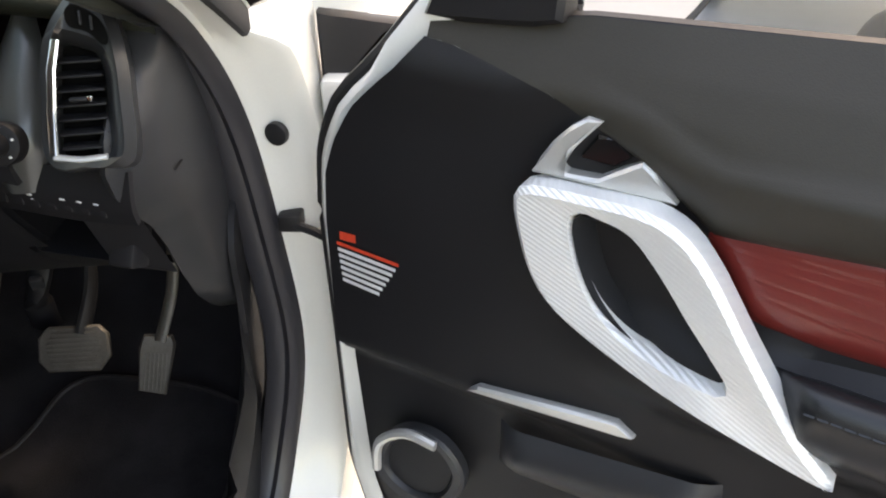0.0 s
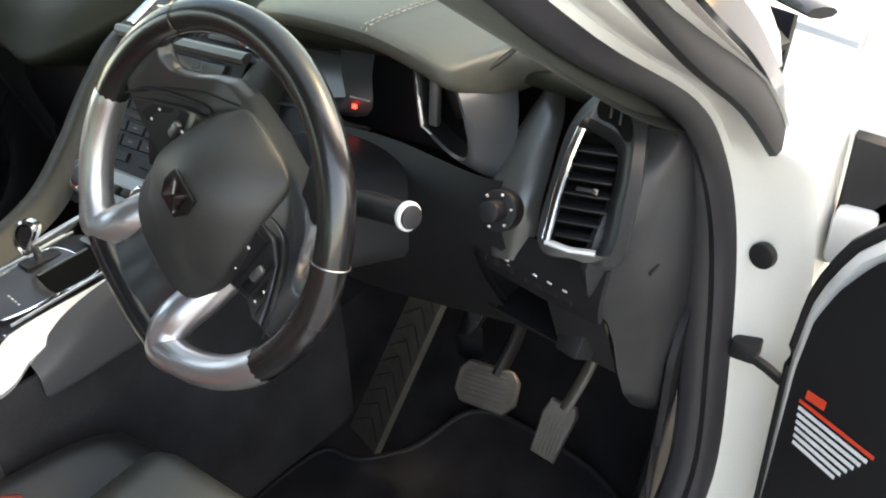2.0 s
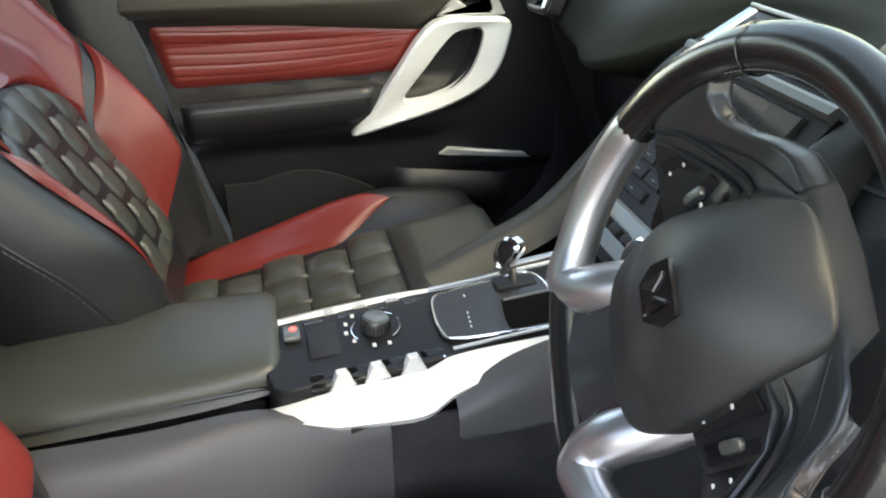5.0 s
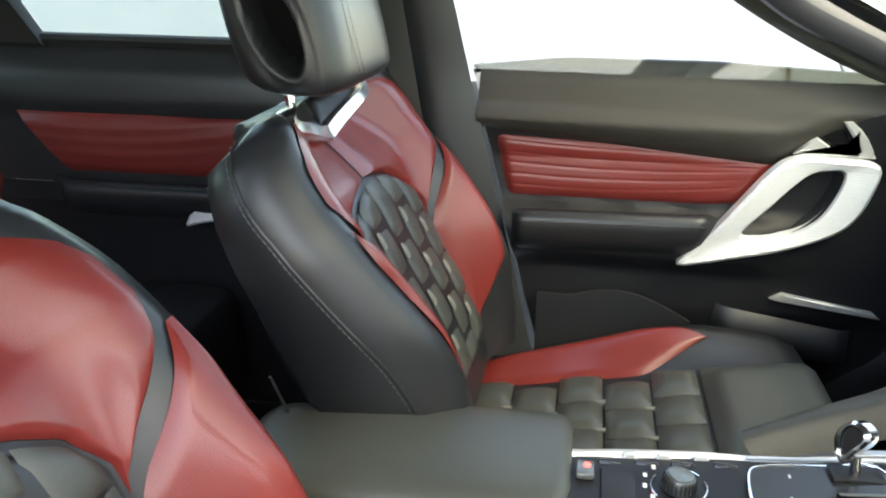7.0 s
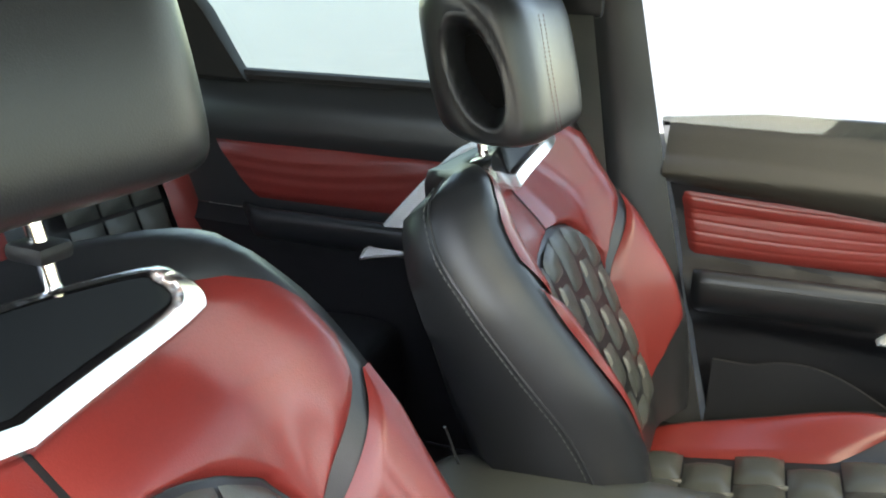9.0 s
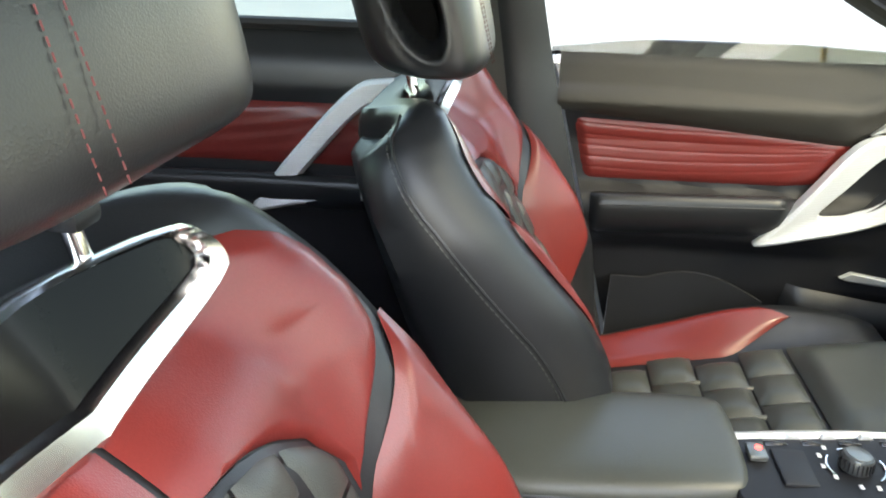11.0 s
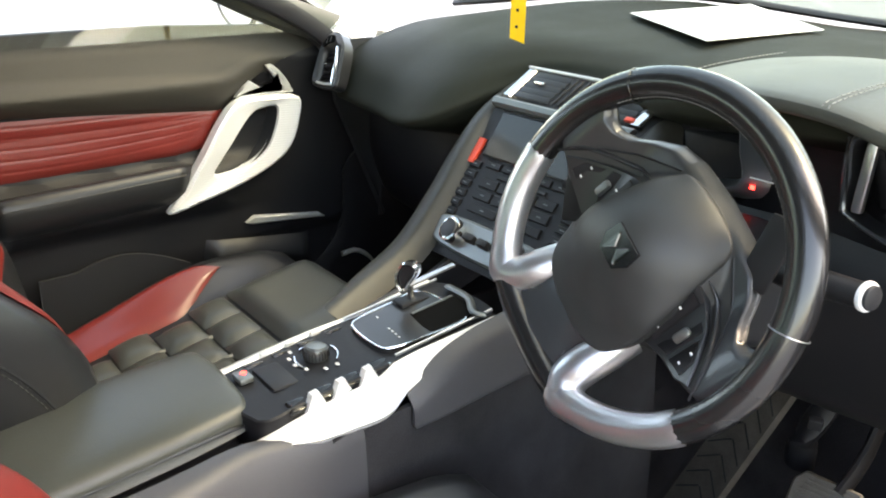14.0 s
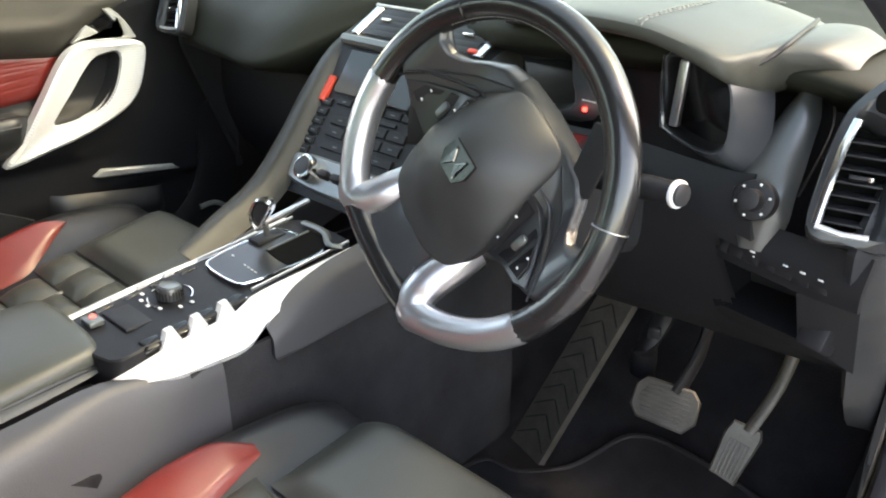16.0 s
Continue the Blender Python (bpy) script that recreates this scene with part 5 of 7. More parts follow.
# lower face behind the wheel
lower = loft([[(0.17, 0.30, 0.96), (0.30, 0.26, 0.95), (0.42, 0.245, 0.955), (0.54, 0.215, 0.958), (0.585, 0.205, 0.965)], [(0.17, 0.27, 0.90), (0.30, 0.23, 0.90), (0.42, 0.215, 0.905), (0.54, 0.195, 0.91), (0.60, 0.185, 0.905)],
              [(0.17, 0.25, 0.83), (0.30, 0.22, 0.83), (0.42, 0.215, 0.83), (0.55, 0.215, 0.84), (0.64, 0.205, 0.845)], [(0.16, 0.30, 0.74), (0.30, 0.27, 0.74), (0.42, 0.27, 0.745), (0.56, 0.275, 0.76), (0.68, 0.27, 0.77)], [(0.15, 0.42, 0.68), (0.30, 0.40, 0.67), (0.45, 0.40, 0.675), (0.58, 0.40, 0.68), (0.70, 0.40, 0.69)]], thick=0.008)
gone = [f for f in lower.faces if f.calc_center_median().x > 0.565 and 0.785 < f.calc_center_median().z < 0.90]
bmesh.ops.delete(lower, geom=gone, context="FACES")
part("lower_panel", lower, DARK_PLASTIC, dash, "dark lower panel over the knees")
# painted panel with the light switch
def knobpanel(u, v):
    z = mix(0.893, 1.056, v)
    xl = table([0.893, 0.93, 0.97, 1.02, 1.056], [0.572, 0.568, 0.566, 0.578, 0.592], z)
    xr = table([0.893, 0.93, 0.97, 1.02, 1.056], [0.618, 0.624, 0.622, 0.616, 0.600], z)
    y = soft_table([0.893, 0.95, 1.0, 1.056], [0.180, 0.186, 0.222, 0.268], z, 0.02)
    return Vector((mix(xl, xr, u), y + 0.014 * (abs(2 * u - 1) ** 3) + 0.004 * u, z))
part("switch_panel", sheet(knobpanel, 16, 24, 0.006), PANEL_DARK, dash, "silver-grey painted switch panel")
kn = part("light_switch", cyl((0.594, 0.182, 0.946), 0.0205, 0.02, (0.05, -0.92, 0.3), 28, bevel=0.003), DARK_PLASTIC, dash, "black rotary light switch")
part("switch_knob", cyl((0.5945, 0.166, 0.951), 0.0115, 0.022, (0.05, -0.92, 0.3), 24, r2=0.0105, bevel=0.002), DARK_PLASTIC, kn, "ribbed black knob")
for a in range(6):
    q = Matrix.Translation((0.594, 0.1715, 0.9495)) @ pose(0, 0, 0, -18, 0, 0) @ Vector((0.0165 * math.cos(a * 1.047 + 0.3), 0, 0.0165 * math.sin(a * 1.047 + 0.3)))
    part("switch_mark", rbox(q, (0.0026, 0.002, 0.0024), 0.0006), INK, kn)
# air vents
def vent(wid, hgt, mat4, mirror):
    """Outer air vent: gloss frame, chrome side, louvres, demister slot above."""
    pl = lambda u, v, d: mat4 @ Vector((mirror * u, -d, v))
    o = cr([(-wid, -hgt), (0.0, -hgt * 1.08), (wid, -hgt * 1.02), (wid * 1.15, 0.0), (wid * 1.1, hgt * 0.9), (wid * 0.8, hgt * 1.5), (wid * 0.1, hgt * 1.68), (-wid * 0.35, hgt * 1.45), (-wid * 0.8, hgt * 0.95), (-wid * 1.02, 0.0)], 5, True)
    ii = cr([(-wid * 0.80, -hgt * 0.84), (-wid * 0.2, -hgt * 0.90), (wid * 0.40, -hgt * 0.88), (wid * 0.50, -hgt * 0.2), (wid * 0.52, hgt * 0.45), (wid * 0.36, hgt * 0.74), (wid * 0.0, hgt * 0.86), (-wid * 0.36, hgt * 0.93), (-wid * 0.56, hgt * 0.80), (-wid * 0.72, 0.0)], 5, True)
    v = part("air_vent", frame_plate(o, ii, pl, 0.034, 0.009, 0.004), SATIN_BLACK, dash, "gloss black air vent frame")
    # backing plate painted near-black for the shade behind the louvres
    part("vent_shade", plate(ii, pl, 0.002, 0.0005), SHADE_BLACK, v, "near-black backing painted as shade behind the louvres")
    for k in range(7):
        z = mix(-0.70, 0.66, k / 6) * hgt
        b = rbox((0, 0, 0), (wid * 1.22, 0.016, 0.0022), 0.001, pose(0, 0, 0, 28, 0, 0))
        bmesh.ops.transform(b, matrix=mat4 @ Matrix.Translation((mirror * wid * -0.12, -0.016, z)), verts=b.verts)
        part("louvre", b, DARK_PLASTIC, v)
    part("vent_accent", tube([pl(-wid * 0.46, hgt * 0.92, 0.034), pl(-wid * 0.64, hgt * 0.45, 0.035), pl(-wid * 0.76, -hgt * 0.2, 0.035), pl(-wid * 0.84, -hgt * 0.86, 0.034)], 0.0042, 8, flat=0.6), CHROME, v, "chrome side bar")
    part("vent_accent", tube([pl(-wid * 0.84, -hgt * 0.88, 0.033), pl(-wid * 0.2, -hgt * 0.95, 0.034), pl(wid * 0.42, -hgt * 0.93, 0.033)], 0.0038, 8, flat=0.7), SILVER_TRIM, v, "silver lower bar")
    part("vent_tab", rbox(pl(-wid * 0.1, 0, 0.027), (wid * 0.5, 0.01, 0.004), 0.0015, mat4.to_3x3().to_4x4()), DARK_PLASTIC, v, "thumb tab")
    part("vent_tab_chip", rbox(pl(wid * 0.16, 0, 0.031), (0.005, 0.004, 0.005), 0.001), CHROME, v)
    so = cr([(-wid * 0.10, hgt * 1.12), (wid * 0.30, hgt * 1.02), (wid * 0.66, hgt * 0.80), (wid * 0.80, hgt * 0.92), (wid * 0.62, hgt * 1.22), (wid * 0.12, hgt * 1.44), (-wid * 0.14, hgt * 1.36)], 4, True)
    # flat patch on the frame, its black stands in for a slot's shade
    part("slot_shade", plate(so, pl, 0.0348, 0.0004), SHADE_BLACK, v, "flat black patch painted as shade of the demister slot")
    for k in (0.2, 0.45):
        part("slot_rib", rbox(pl(wid * k, hgt * (1.30 - 0.35 * k), 0.0345), (0.002, 0.004, 0.012), 0.0006, mat4.to_3x3().to_4x4()), GREY_PLASTIC, v)


vent(0.035, 0.056, Matrix.Translation((0.679, 0.200, 0.980)) @ pose(0, 0, 0, -28, 0, 14), 1)
vent(0.036, 0.042, Matrix.Translation((-0.628, 0.292, 0.975)) @ pose(0, 0, 0, -24, 0, 10), -1)
# end cover beside the door opening
def endcap(u, v):
    z = mix(0.615, 1.035, v)
    yb = table([0.615, 0.635, 0.66, 0.70, 0.75, 0.80, 0.84, 0.87, 0.90, 0.93, 0.96, 1.0, 1.035], [0.395, 0.355, 0.325, 0.290, 0.262, 0.240, 0.215, 0.185, 0.160, 0.150, 0.163, 0.205, 0.262], z)
    yf = table([0.615, 0.75, 0.9, 1.035], [0.40, 0.44, 0.44, 0.34], z)
    y = mix(yb, yf, u)
    return Vector((0.722 + 0.008 * math.sin(math.pi * u) - 0.022 * (1 - min(1.0, u * 4)) ** 2, y, z))
part("end_cover", sheet(endcap, 16, 60, 0.010), GREY_PLASTIC, dash, "grey plastic end cover", 30)
part("end_cover_slot", rbox((0.7295, 0.243, 0.897), (0.003, 0.022, 0.003), 0.001), DARK_PLASTIC, dash)
face = loft([[(0.550, 0.222, 0.915), (0.60, 0.206, 0.915), (0.66, 0.188, 0.920), (0.715, 0.172, 0.925)], [(0.550, 0.208, 0.892), (0.60, 0.194, 0.892), (0.66, 0.179, 0.892), (0.713, 0.166, 0.892)], [(0.550, 0.210, 0.868), (0.60, 0.197, 0.868), (0.66, 0.182, 0.868), (0.713, 0.170, 0.872)]], thick=0.006)
part("button_strip", face, DARK_PLASTIC, dash, "dark strip of push buttons")
for k in range(7):
    x = 0.674 - 0.0184 * k
    y = 0.1705 + 0.0044 * k
    b = part("push_button", rbox((x, y + 0.004, 0.887), (0.0176, 0.008, 0.022), 0.0015, pose(0, 0, 0, -8, 0, -14)), DARK_PLASTIC, dash, "black push button")
    if k in (0, 1, 2, 4):
        part("button_mark", rbox((x - 0.001, y - 0.0008, 0.890), (0.0058, 0.0012, 0.0018), 0.0004, pose(0, 0, 0, -8, 0, -14)), INK, b)
        part("button_mark", rbox((x + 0.001, y - 0.0002, 0.886), (0.0034, 0.0012, 0.0028), 0.0004, pose(0, 0, 0, -8, 0, -14)), INK, b)
mouth = [Vector(p) for p in ((0.556, 0.204, 0.866), (0.652, 0.178, 0.866), (0.658, 0.200, 0.806), (0.566, 0.226, 0.800))]
round_ = [Vector(p) for p in ((0.535, 0.212, 0.872), (0.712, 0.172, 0.874), (0.712, 0.226, 0.776), (0.535, 0.256, 0.772))]
inner_ = [Vector(p) for p in ((0.558, 0.30, 0.864), (0.650, 0.28, 0.864), (0.656, 0.28, 0.812), (0.568, 0.30, 0.806))]
part("cubby_frame", grid([round_, mouth], closed_u=True), DARK_PLASTIC, dash, "dark panel round the cubby", 20)
cub = grid([mouth, inner_], closed_u=True)
cub.faces.new([v for v in cub.verts][-4:])
part("cubby", cub, RUBBER, dash, "small open cubby under the buttons", 20)
part("lamp_switch", rbox((0.678, 0.206, 0.824), (0.030, 0.03, 0.048), 0.004, pose(0, 0, 0, -28, 0, -14)), DARK_PLASTIC, dash, "black switch with a red mark")
part("lamp_switch_mark", rbox((0.672, 0.1960, 0.812), (0.006, 0.002, 0.004), 0.0005, pose(0, 0, 0, -28, 0, -14)), RED_PLASTIC, dash)
# glove compartment and passenger knee panel
glove = loft([[(-0.66, 0.40, 0.90), (-0.40, 0.37, 0.90), (-0.16, 0.30, 0.90)], [(-0.66, 0.40, 0.78), (-0.40, 0.36, 0.78), (-0.16, 0.30, 0.78)], [(-0.66, 0.46, 0.66), (-0.40, 0.43, 0.65), (-0.16, 0.38, 0.65)], [(-0.66, 0.60, 0.62), (-0.40, 0.60, 0.61), (-0.16, 0.60, 0.61)]], thick=0.008)
part("glove_box", glove, DARK_PLASTIC, dash, "black glove compartment lid")
part("end_cover", sheet(lambda u, v: Vector((-0.665 - 0.006 * math.sin(math.pi * u), mix(table([0.62, 0.9, 1.03], [0.42, 0.30, 0.28], mix(0.62, 1.03, v)), 0.42, u), mix(0.62, 1.03, v))), 6, 16, 0.01), GREY_PLASTIC, dash, "grey plastic end cover")

# ---------------------------------------------------------------- centre stack
stack = thing("centre_stack", "centre stack with screen, buttons and climate knobs between grey wings", "centre console", (CX, 0.2, 0.72))
SX = 0.015


def face_pt(x, d, w=0.0):
    """On the sloping face: x across, d down from its top edge, w out of it."""
    return Vector((SX + x, 0.275 - 0.605 * d - 0.797 * w, 0.993 - 0.797 * d + 0.605 * w))


part("face", sheet(lambda u, v: face_pt(mix(-0.135, 0.135, u) * (1 - 0.12 * v), mix(0.0, 0.255, v)), 8, 12, 0.012), DARK_PLASTIC, stack, "dark control face")
part("screen", plate([(-0.105, 0.012), (0.105, 0.012), (0.10, 0.088), (-0.102, 0.088)], lambda u, v, w: face_pt(u, v, w), 0.006, 0.002), SCREEN, stack, "dark display screen")
part("screen_hood", plate([(-0.138, -0.010), (0.138, -0.010), (0.135, 0.006), (-0.136, 0.006)], lambda u, v, w: face_pt(u, v, w), 0.012, 0.004), PANEL_PAINT, stack, "silver lip over the screen")
STACK_KEYS = [(sx * 0.108, 0.104 + 0.0165 * r, 0.011, 0.006) for sx in (-1, 1) for r in range(6)] + [(-0.070 + 0.035 * c, 0.098, 0.015, 0.006) for c in range(5)] \
    + [(-0.060 + 0.040 * c, 0.128 + 0.020 * r, 0.018, 0.008) for c in range(4) for r in range(2)] + [(-0.045, 0.170, 0.030, 0.007), (0.045, 0.170, 0.030, 0.007)]
for kx, kd, kw, kh in STACK_KEYS:
    b = part("push_button", plate([(kx - kw, kd - kh), (kx + kw, kd - kh), (kx + kw, kd + kh), (kx - kw, kd + kh)], lambda u, v, w: face_pt(u, v, w), 0.0035, 0.0015), DARK_PLASTIC, stack)
    part("button_mark", plate([(kx - 0.004, kd - 0.0007), (kx + 0.004, kd - 0.0007), (kx + 0.004, kd + 0.0007), (kx - 0.004, kd + 0.0007)], lambda u, v, w: face_pt(u, v, w + 0.0033), 0.0008, 0.0001), PANEL_PAINT, b)
part("disc_slot", plate([(-0.05, 0.1105), (0.05, 0.1105), (0.05, 0.1165), (-0.05, 0.1165)], lambda u, v, w: face_pt(u, v, w), 0.004, 0.001), RUBBER, stack, "black disc slot")
part("climate_panel", plate(cr([(-0.112, 0.196), (0, 0.190), (0.112, 0.196), (0.108, 0.236), (0, 0.244), (-0.108, 0.236)], 4, True), lambda u, v, w: face_pt(u, v, w), 0.008, 0.003), PANEL_PAINT, stack, "silver climate panel")
for x in (-0.066, 0.066):
    k = part("climate_knob", cyl(face_pt(x, 0.216, 0.015), 0.020, 0.022, (0, -0.797, 0.605), 28, bevel=0.003), CHROME, stack, "chrome-ringed climate knob")
    part("knob_face", cyl(face_pt(x, 0.216, 0.0265), 0.0145, 0.003, (0, -0.797, 0.605), 24, bevel=0.001), GREY_PLASTIC, k, "dark knob face")
for x in (-0.03, 0.0, 0.03):
    part("climate_key", rbox(face_pt(x, 0.216, 0.012), (0.022, 0.012, 0.014), 0.003, pose(0, 0, 0, 37, 0, 0)), DARK_PLASTIC, stack)


def top_pt(x, d, w=0.0):
    """On the vent panel over the screen, which lies flatter."""
    return Vector((SX + x, 0.358 - 0.875 * d - 0.48 * w, 1.036 - 0.48 * d + 0.875 * w))


part("vent_panel", sheet(lambda u, v: top_pt(mix(-0.150, 0.150, u), mix(-0.01, 0.092, v), 0.004 * math.sin(math.pi * u)), 12, 6, 0.008), DARK_PLASTIC, stack, "dark panel of the middle vents")
part("vent_rim", tube([top_pt(x, 0.0, 0.006) for x in np.linspace(-0.146, 0.146, 12)], 0.003, 8), SILVER_TRIM, stack, "silver rim")
for sg in (-1, 1):
    part("vent_bar", plate([(sg * 0.140, 0.008), (sg * 0.122, 0.008), (sg * 0.118, 0.078), (sg * 0.136, 0.078)], lambda u, v, w: top_pt(u, v, w), 0.010, 0.003), CHROME, stack, "bright end bar")
    for k in range(5):
        part("louvre", rbox(top_pt(sg * 0.078, 0.016 + 0.013 * k, 0.008), (0.075, 0.010, 0.002), 0.0008, pose(0, 0, 0, 50, 0, 0)), GREY_PLASTIC, stack)
    part("vent_tab", rbox(top_pt(sg * 0.085, 0.040, 0.013), (0.020, 0.006, 0.005), 0.0015), CHROME, stack, "chrome thumb tab")
for k in range(6):
    part("grille_bar", rbox(top_pt(-0.030 + 0.012 * k, 0.042, 0.008), (0.003, 0.064, 0.004), 0.001, pose(0, 0, 0, 29, 0, 0)), RUBBER, stack)
part("hazard_button", rbox(top_pt(0.114, 0.070, 0.010), (0.016, 0.008, 0.005), 0.002, pose(0, 0, 0, 29, 0, 0)), RED_PLASTIC, stack, "red hazard button")
part("red_sticker", plate([(-0.126, 0.062), (-0.113, 0.062), (-0.113, 0.105), (-0.126, 0.105)], lambda u, v, w: face_pt(u, v, w), 0.006, 0.001), RED_PLASTIC, stack, "red label beside the screen")
# wings that sweep down to the console
for sg in (-1, 1):
    rows = []
    for px, py, pz, wd, dr in ((0.152, 0.372, 1.034, 0.030, 0.05), (0.150, 0.270, 0.985, 0.042, 0.07), (0.143, 0.205, 0.925, 0.050, 0.10), (0.136, 0.150, 0.86, 0.056, 0.12), (0.128, 0.085, 0.80, 0.058, 0.14), (0.118, 0.0, 0.765, 0.050, 0.15), (0.105, -0.07, 0.742, 0.030, 0.14)):
        x = lambda v: SX + sg * v
        rows.append([(x(px - 0.030), py + 0.02, pz - 0.02), (x(px - 0.014), py + 0.003, pz - 0.002), (x(px), py, pz + 0.004), (x(px + wd * 0.55), py + 0.008, pz - 0.004), (x(px + wd), py + 0.03, pz - 0.03), (x(px + wd + 0.014), py + 0.09, pz - 0.03 - dr * 0.6), (x(px + wd + 0.02), py + 0.16, pz - 0.03 - dr)])
    rows = rows if sg < 0 else rows[:4]
    part("wing", loft(rows, n=6, m=4), SOFT_GREY, stack, "grey soft wing sweeping down to the console")


# ---------------------------------------------------------------- centre console
con = thing("centre_console", "centre console with ribbed silver side trims, dial and gear lever", "centre console", (CX, -0.1, 0.5))


def top_z(y):
    return 0.735 + 0.10 * (y + 0.25)


KX = 0.030
deck = cr([(-0.055, -0.262), (0.055, -0.262), (0.062, -0.20), (0.066, -0.10), (0.068, 0.0), (0.066, 0.085), (0.0, 0.10), (-0.066, 0.085), (-0.068, 0.0), (-0.066, -0.10), (-0.062, -0.20)], 4, True)
part("deck", plate(deck, lambda u, v, w: Vector((KX + u, v, top_z(v) + w)), -0.004, 0.002, back=0.05), DARK_PLASTIC, con, "dark upper deck")
pan = cr([(-0.047, -0.060), (-0.030, -0.078), (0.030, -0.080), (0.046, -0.066), (0.054, -0.02), (0.056, 0.045), (0.0, 0.055), (-0.052, 0.045), (-0.050, 0.0)], 4, True)
part("lever_panel", plate(pan, lambda u, v, w: Vector((KX + u, v, top_z(v) - 0.004 + w)), 0.006, 0.002), SATIN_BLACK, con, "satin black gear lever panel")
part("panel_rim", tube([Vector((KX + p[0], p[1], top_z(p[1]) + 0.0015)) for p in pan], 0.0016, 6, closed=True), CHROME, con, "thin chrome rim")
# flat plate on the deck, near-black in place of the tray's shaded depth
tray = cr([(0.000, -0.004), (0.044, -0.010), (0.052, 0.002), (0.053, 0.062), (0.046, 0.070), (0.004, 0.072), (-0.003, 0.066), (-0.005, 0.004)], 3, True)
part("tray", plate(tray, lambda u, v, w: Vector((KX + u, v, top_z(v) - 0.001 + w)), 0.0042, 0.0005), SHADE_BLACK, con, "flat black patch painted as the shaded tray")
# pale bar stands in for light on the tray's left wall
part("tray_lit_wall", rbox((KX - 0.003, 0.034, top_z(0.034) + 0.003), (0.004, 0.072, 0.004), 0.0015, pose(0, 0, 0, 5.7, 0, 0)), PANEL_PAINT, con, "pale bar painted as the lit wall of the tray")
for sg in (1, -1):
    part("deck_rail", tube([Vector((KX + sg * 0.0615, y, top_z(y) + 0.001)) for y in np.linspace(-0.075, 0.086, 12)], 0.0022, 8), SATIN, con, "thin satin rail")
part("tray_end", tube(cr([(KX - 0.03, 0.082, 0.772), (KX + 0.02, 0.078, 0.774), (KX + 0.055, 0.058, 0.772), (KX + 0.070, 0.068, 0.770)], 5), 0.006, 8, flat=0.5), PANEL_PAINT, con, "satin strip at the front")
for k in range(4):
    part("button_mark", rbox((KX + 0.005 + 0.009 * k, -0.045 - 0.001 * k, top_z(-0.045) + 0.0025), (0.004, 0.002, 0.0008), 0.0002), INK, con)
part("button_mark", rbox((KX - 0.030, -0.040, top_z(-0.04) + 0.0025), (0.005, 0.002, 0.0008), 0.0002), INK, con)
# gear lever
gl = thing("gear_lever", "chrome and black gear lever standing upright on the console", "gear lever", (KX - 0.036, 0.02, 0.762))
part("stem", tube([(KX - 0.036, 0.022, 0.760), (KX - 0.032, 0.016, 0.790)], 0.005, 10), CHROME, gl, "chrome stem")
part("gaiter", rbox((KX - 0.036, 0.022, 0.764), (0.026, 0.05, 0.008), 0.003), RUBBER, gl)
ku, kv = Vector((0.86, 0.50, 0.0)), Vector((0.10, 0.20, 0.97)).normalized()
kn_ = ku.cross(kv).normalized()
kn_ = kn_ if kn_.y < 0 else -kn_
kat = lambda u, v, w: Vector((KX - 0.033, 0.010, 0.804)) + ku * u + kv * v + kn_ * (w - 0.007)
ko = cr([(-0.013, -0.006), (-0.004, -0.022), (0.006, -0.024), (0.010, -0.010), (0.017, 0.008), (0.015, 0.019), (0.004, 0.024), (-0.008, 0.021), (-0.014, 0.008)], 4, True)
ki = [Vector((q[0], q[1])) * 0.66 + Vector((-0.001, 0.001)) for q in ko]
part("knob", frame_plate(ko, ki, kat, 0.014, 0.004, 0.002), CHROME, gl, "polished knob frame")
part("knob_face", plate(ki, kat, 0.009, 0.002), SATIN_BLACK, gl, "dark face of the knob")
part("knob_blade", rbox((KX - 0.020, 0.046, 0.803), (0.009, 0.070, 0.004), 0.001, pose(0, 0, 0, 16, 0, -14)), SATIN, gl, "ribbed satin blade")
# rotary dial and its marks
dl = part("dial", cyl((KX - 0.012, -0.146, 0.749), 0.0165, 0.017, (0, 0.1, 1), 32, r2=0.0150, bevel=0.002), PANEL_DARK, con, "ribbed dark metal rotary dial")
part("dial_cap", cyl((KX - 0.012, -0.1455, 0.7580), 0.0125, 0.002, (0, 0.1, 1), 28, bevel=0.0006), PANEL_PAINT, dl, "satin grey dial cap")
for k in range(24):
    a = k * math.pi / 12
    part("grip_rib", rbox((KX - 0.012 + 0.0160 * math.cos(a), -0.146 + 0.0160 * math.sin(a), 0.749), (0.0022, 0.0012, 0.011), 0.0003, pose(0, 0, 0, 0, 0, math.degrees(a))), RUBBER, dl)
ring = [Vector((KX - 0.012 + 0.029 * math.cos(a), -0.146 + 0.027 * math.sin(a), top_z(-0.146 + 0.027 * math.sin(a)) - 0.002)) for a in np.linspace(0.6, 2 * math.pi - 0.4, 30)]
for i in (0, 9, 19):
    part("dial_ring", tube(ring[i:i + 8], 0.0012, 6), CHROME, con, "broken chrome ring round the dial")
for a in (-2.4, -1.9, -1.4, -0.9, -0.2, 0.3):
    part("button_mark", rbox((KX - 0.012 + 0.036 * math.cos(a), -0.146 + 0.034 * math.sin(a), top_z(-0.146) - 0.001), (0.006, 0.004, 0.0012), 0.0003), INK, con)
# low black block in place of the shade in a hollow
part("recess", rbox((KX - 0.010, -0.205, top_z(-0.205) - 0.004), (0.060, 0.035, 0.006), 0.003), RUBBER, con, "black block painted as a shaded recess")
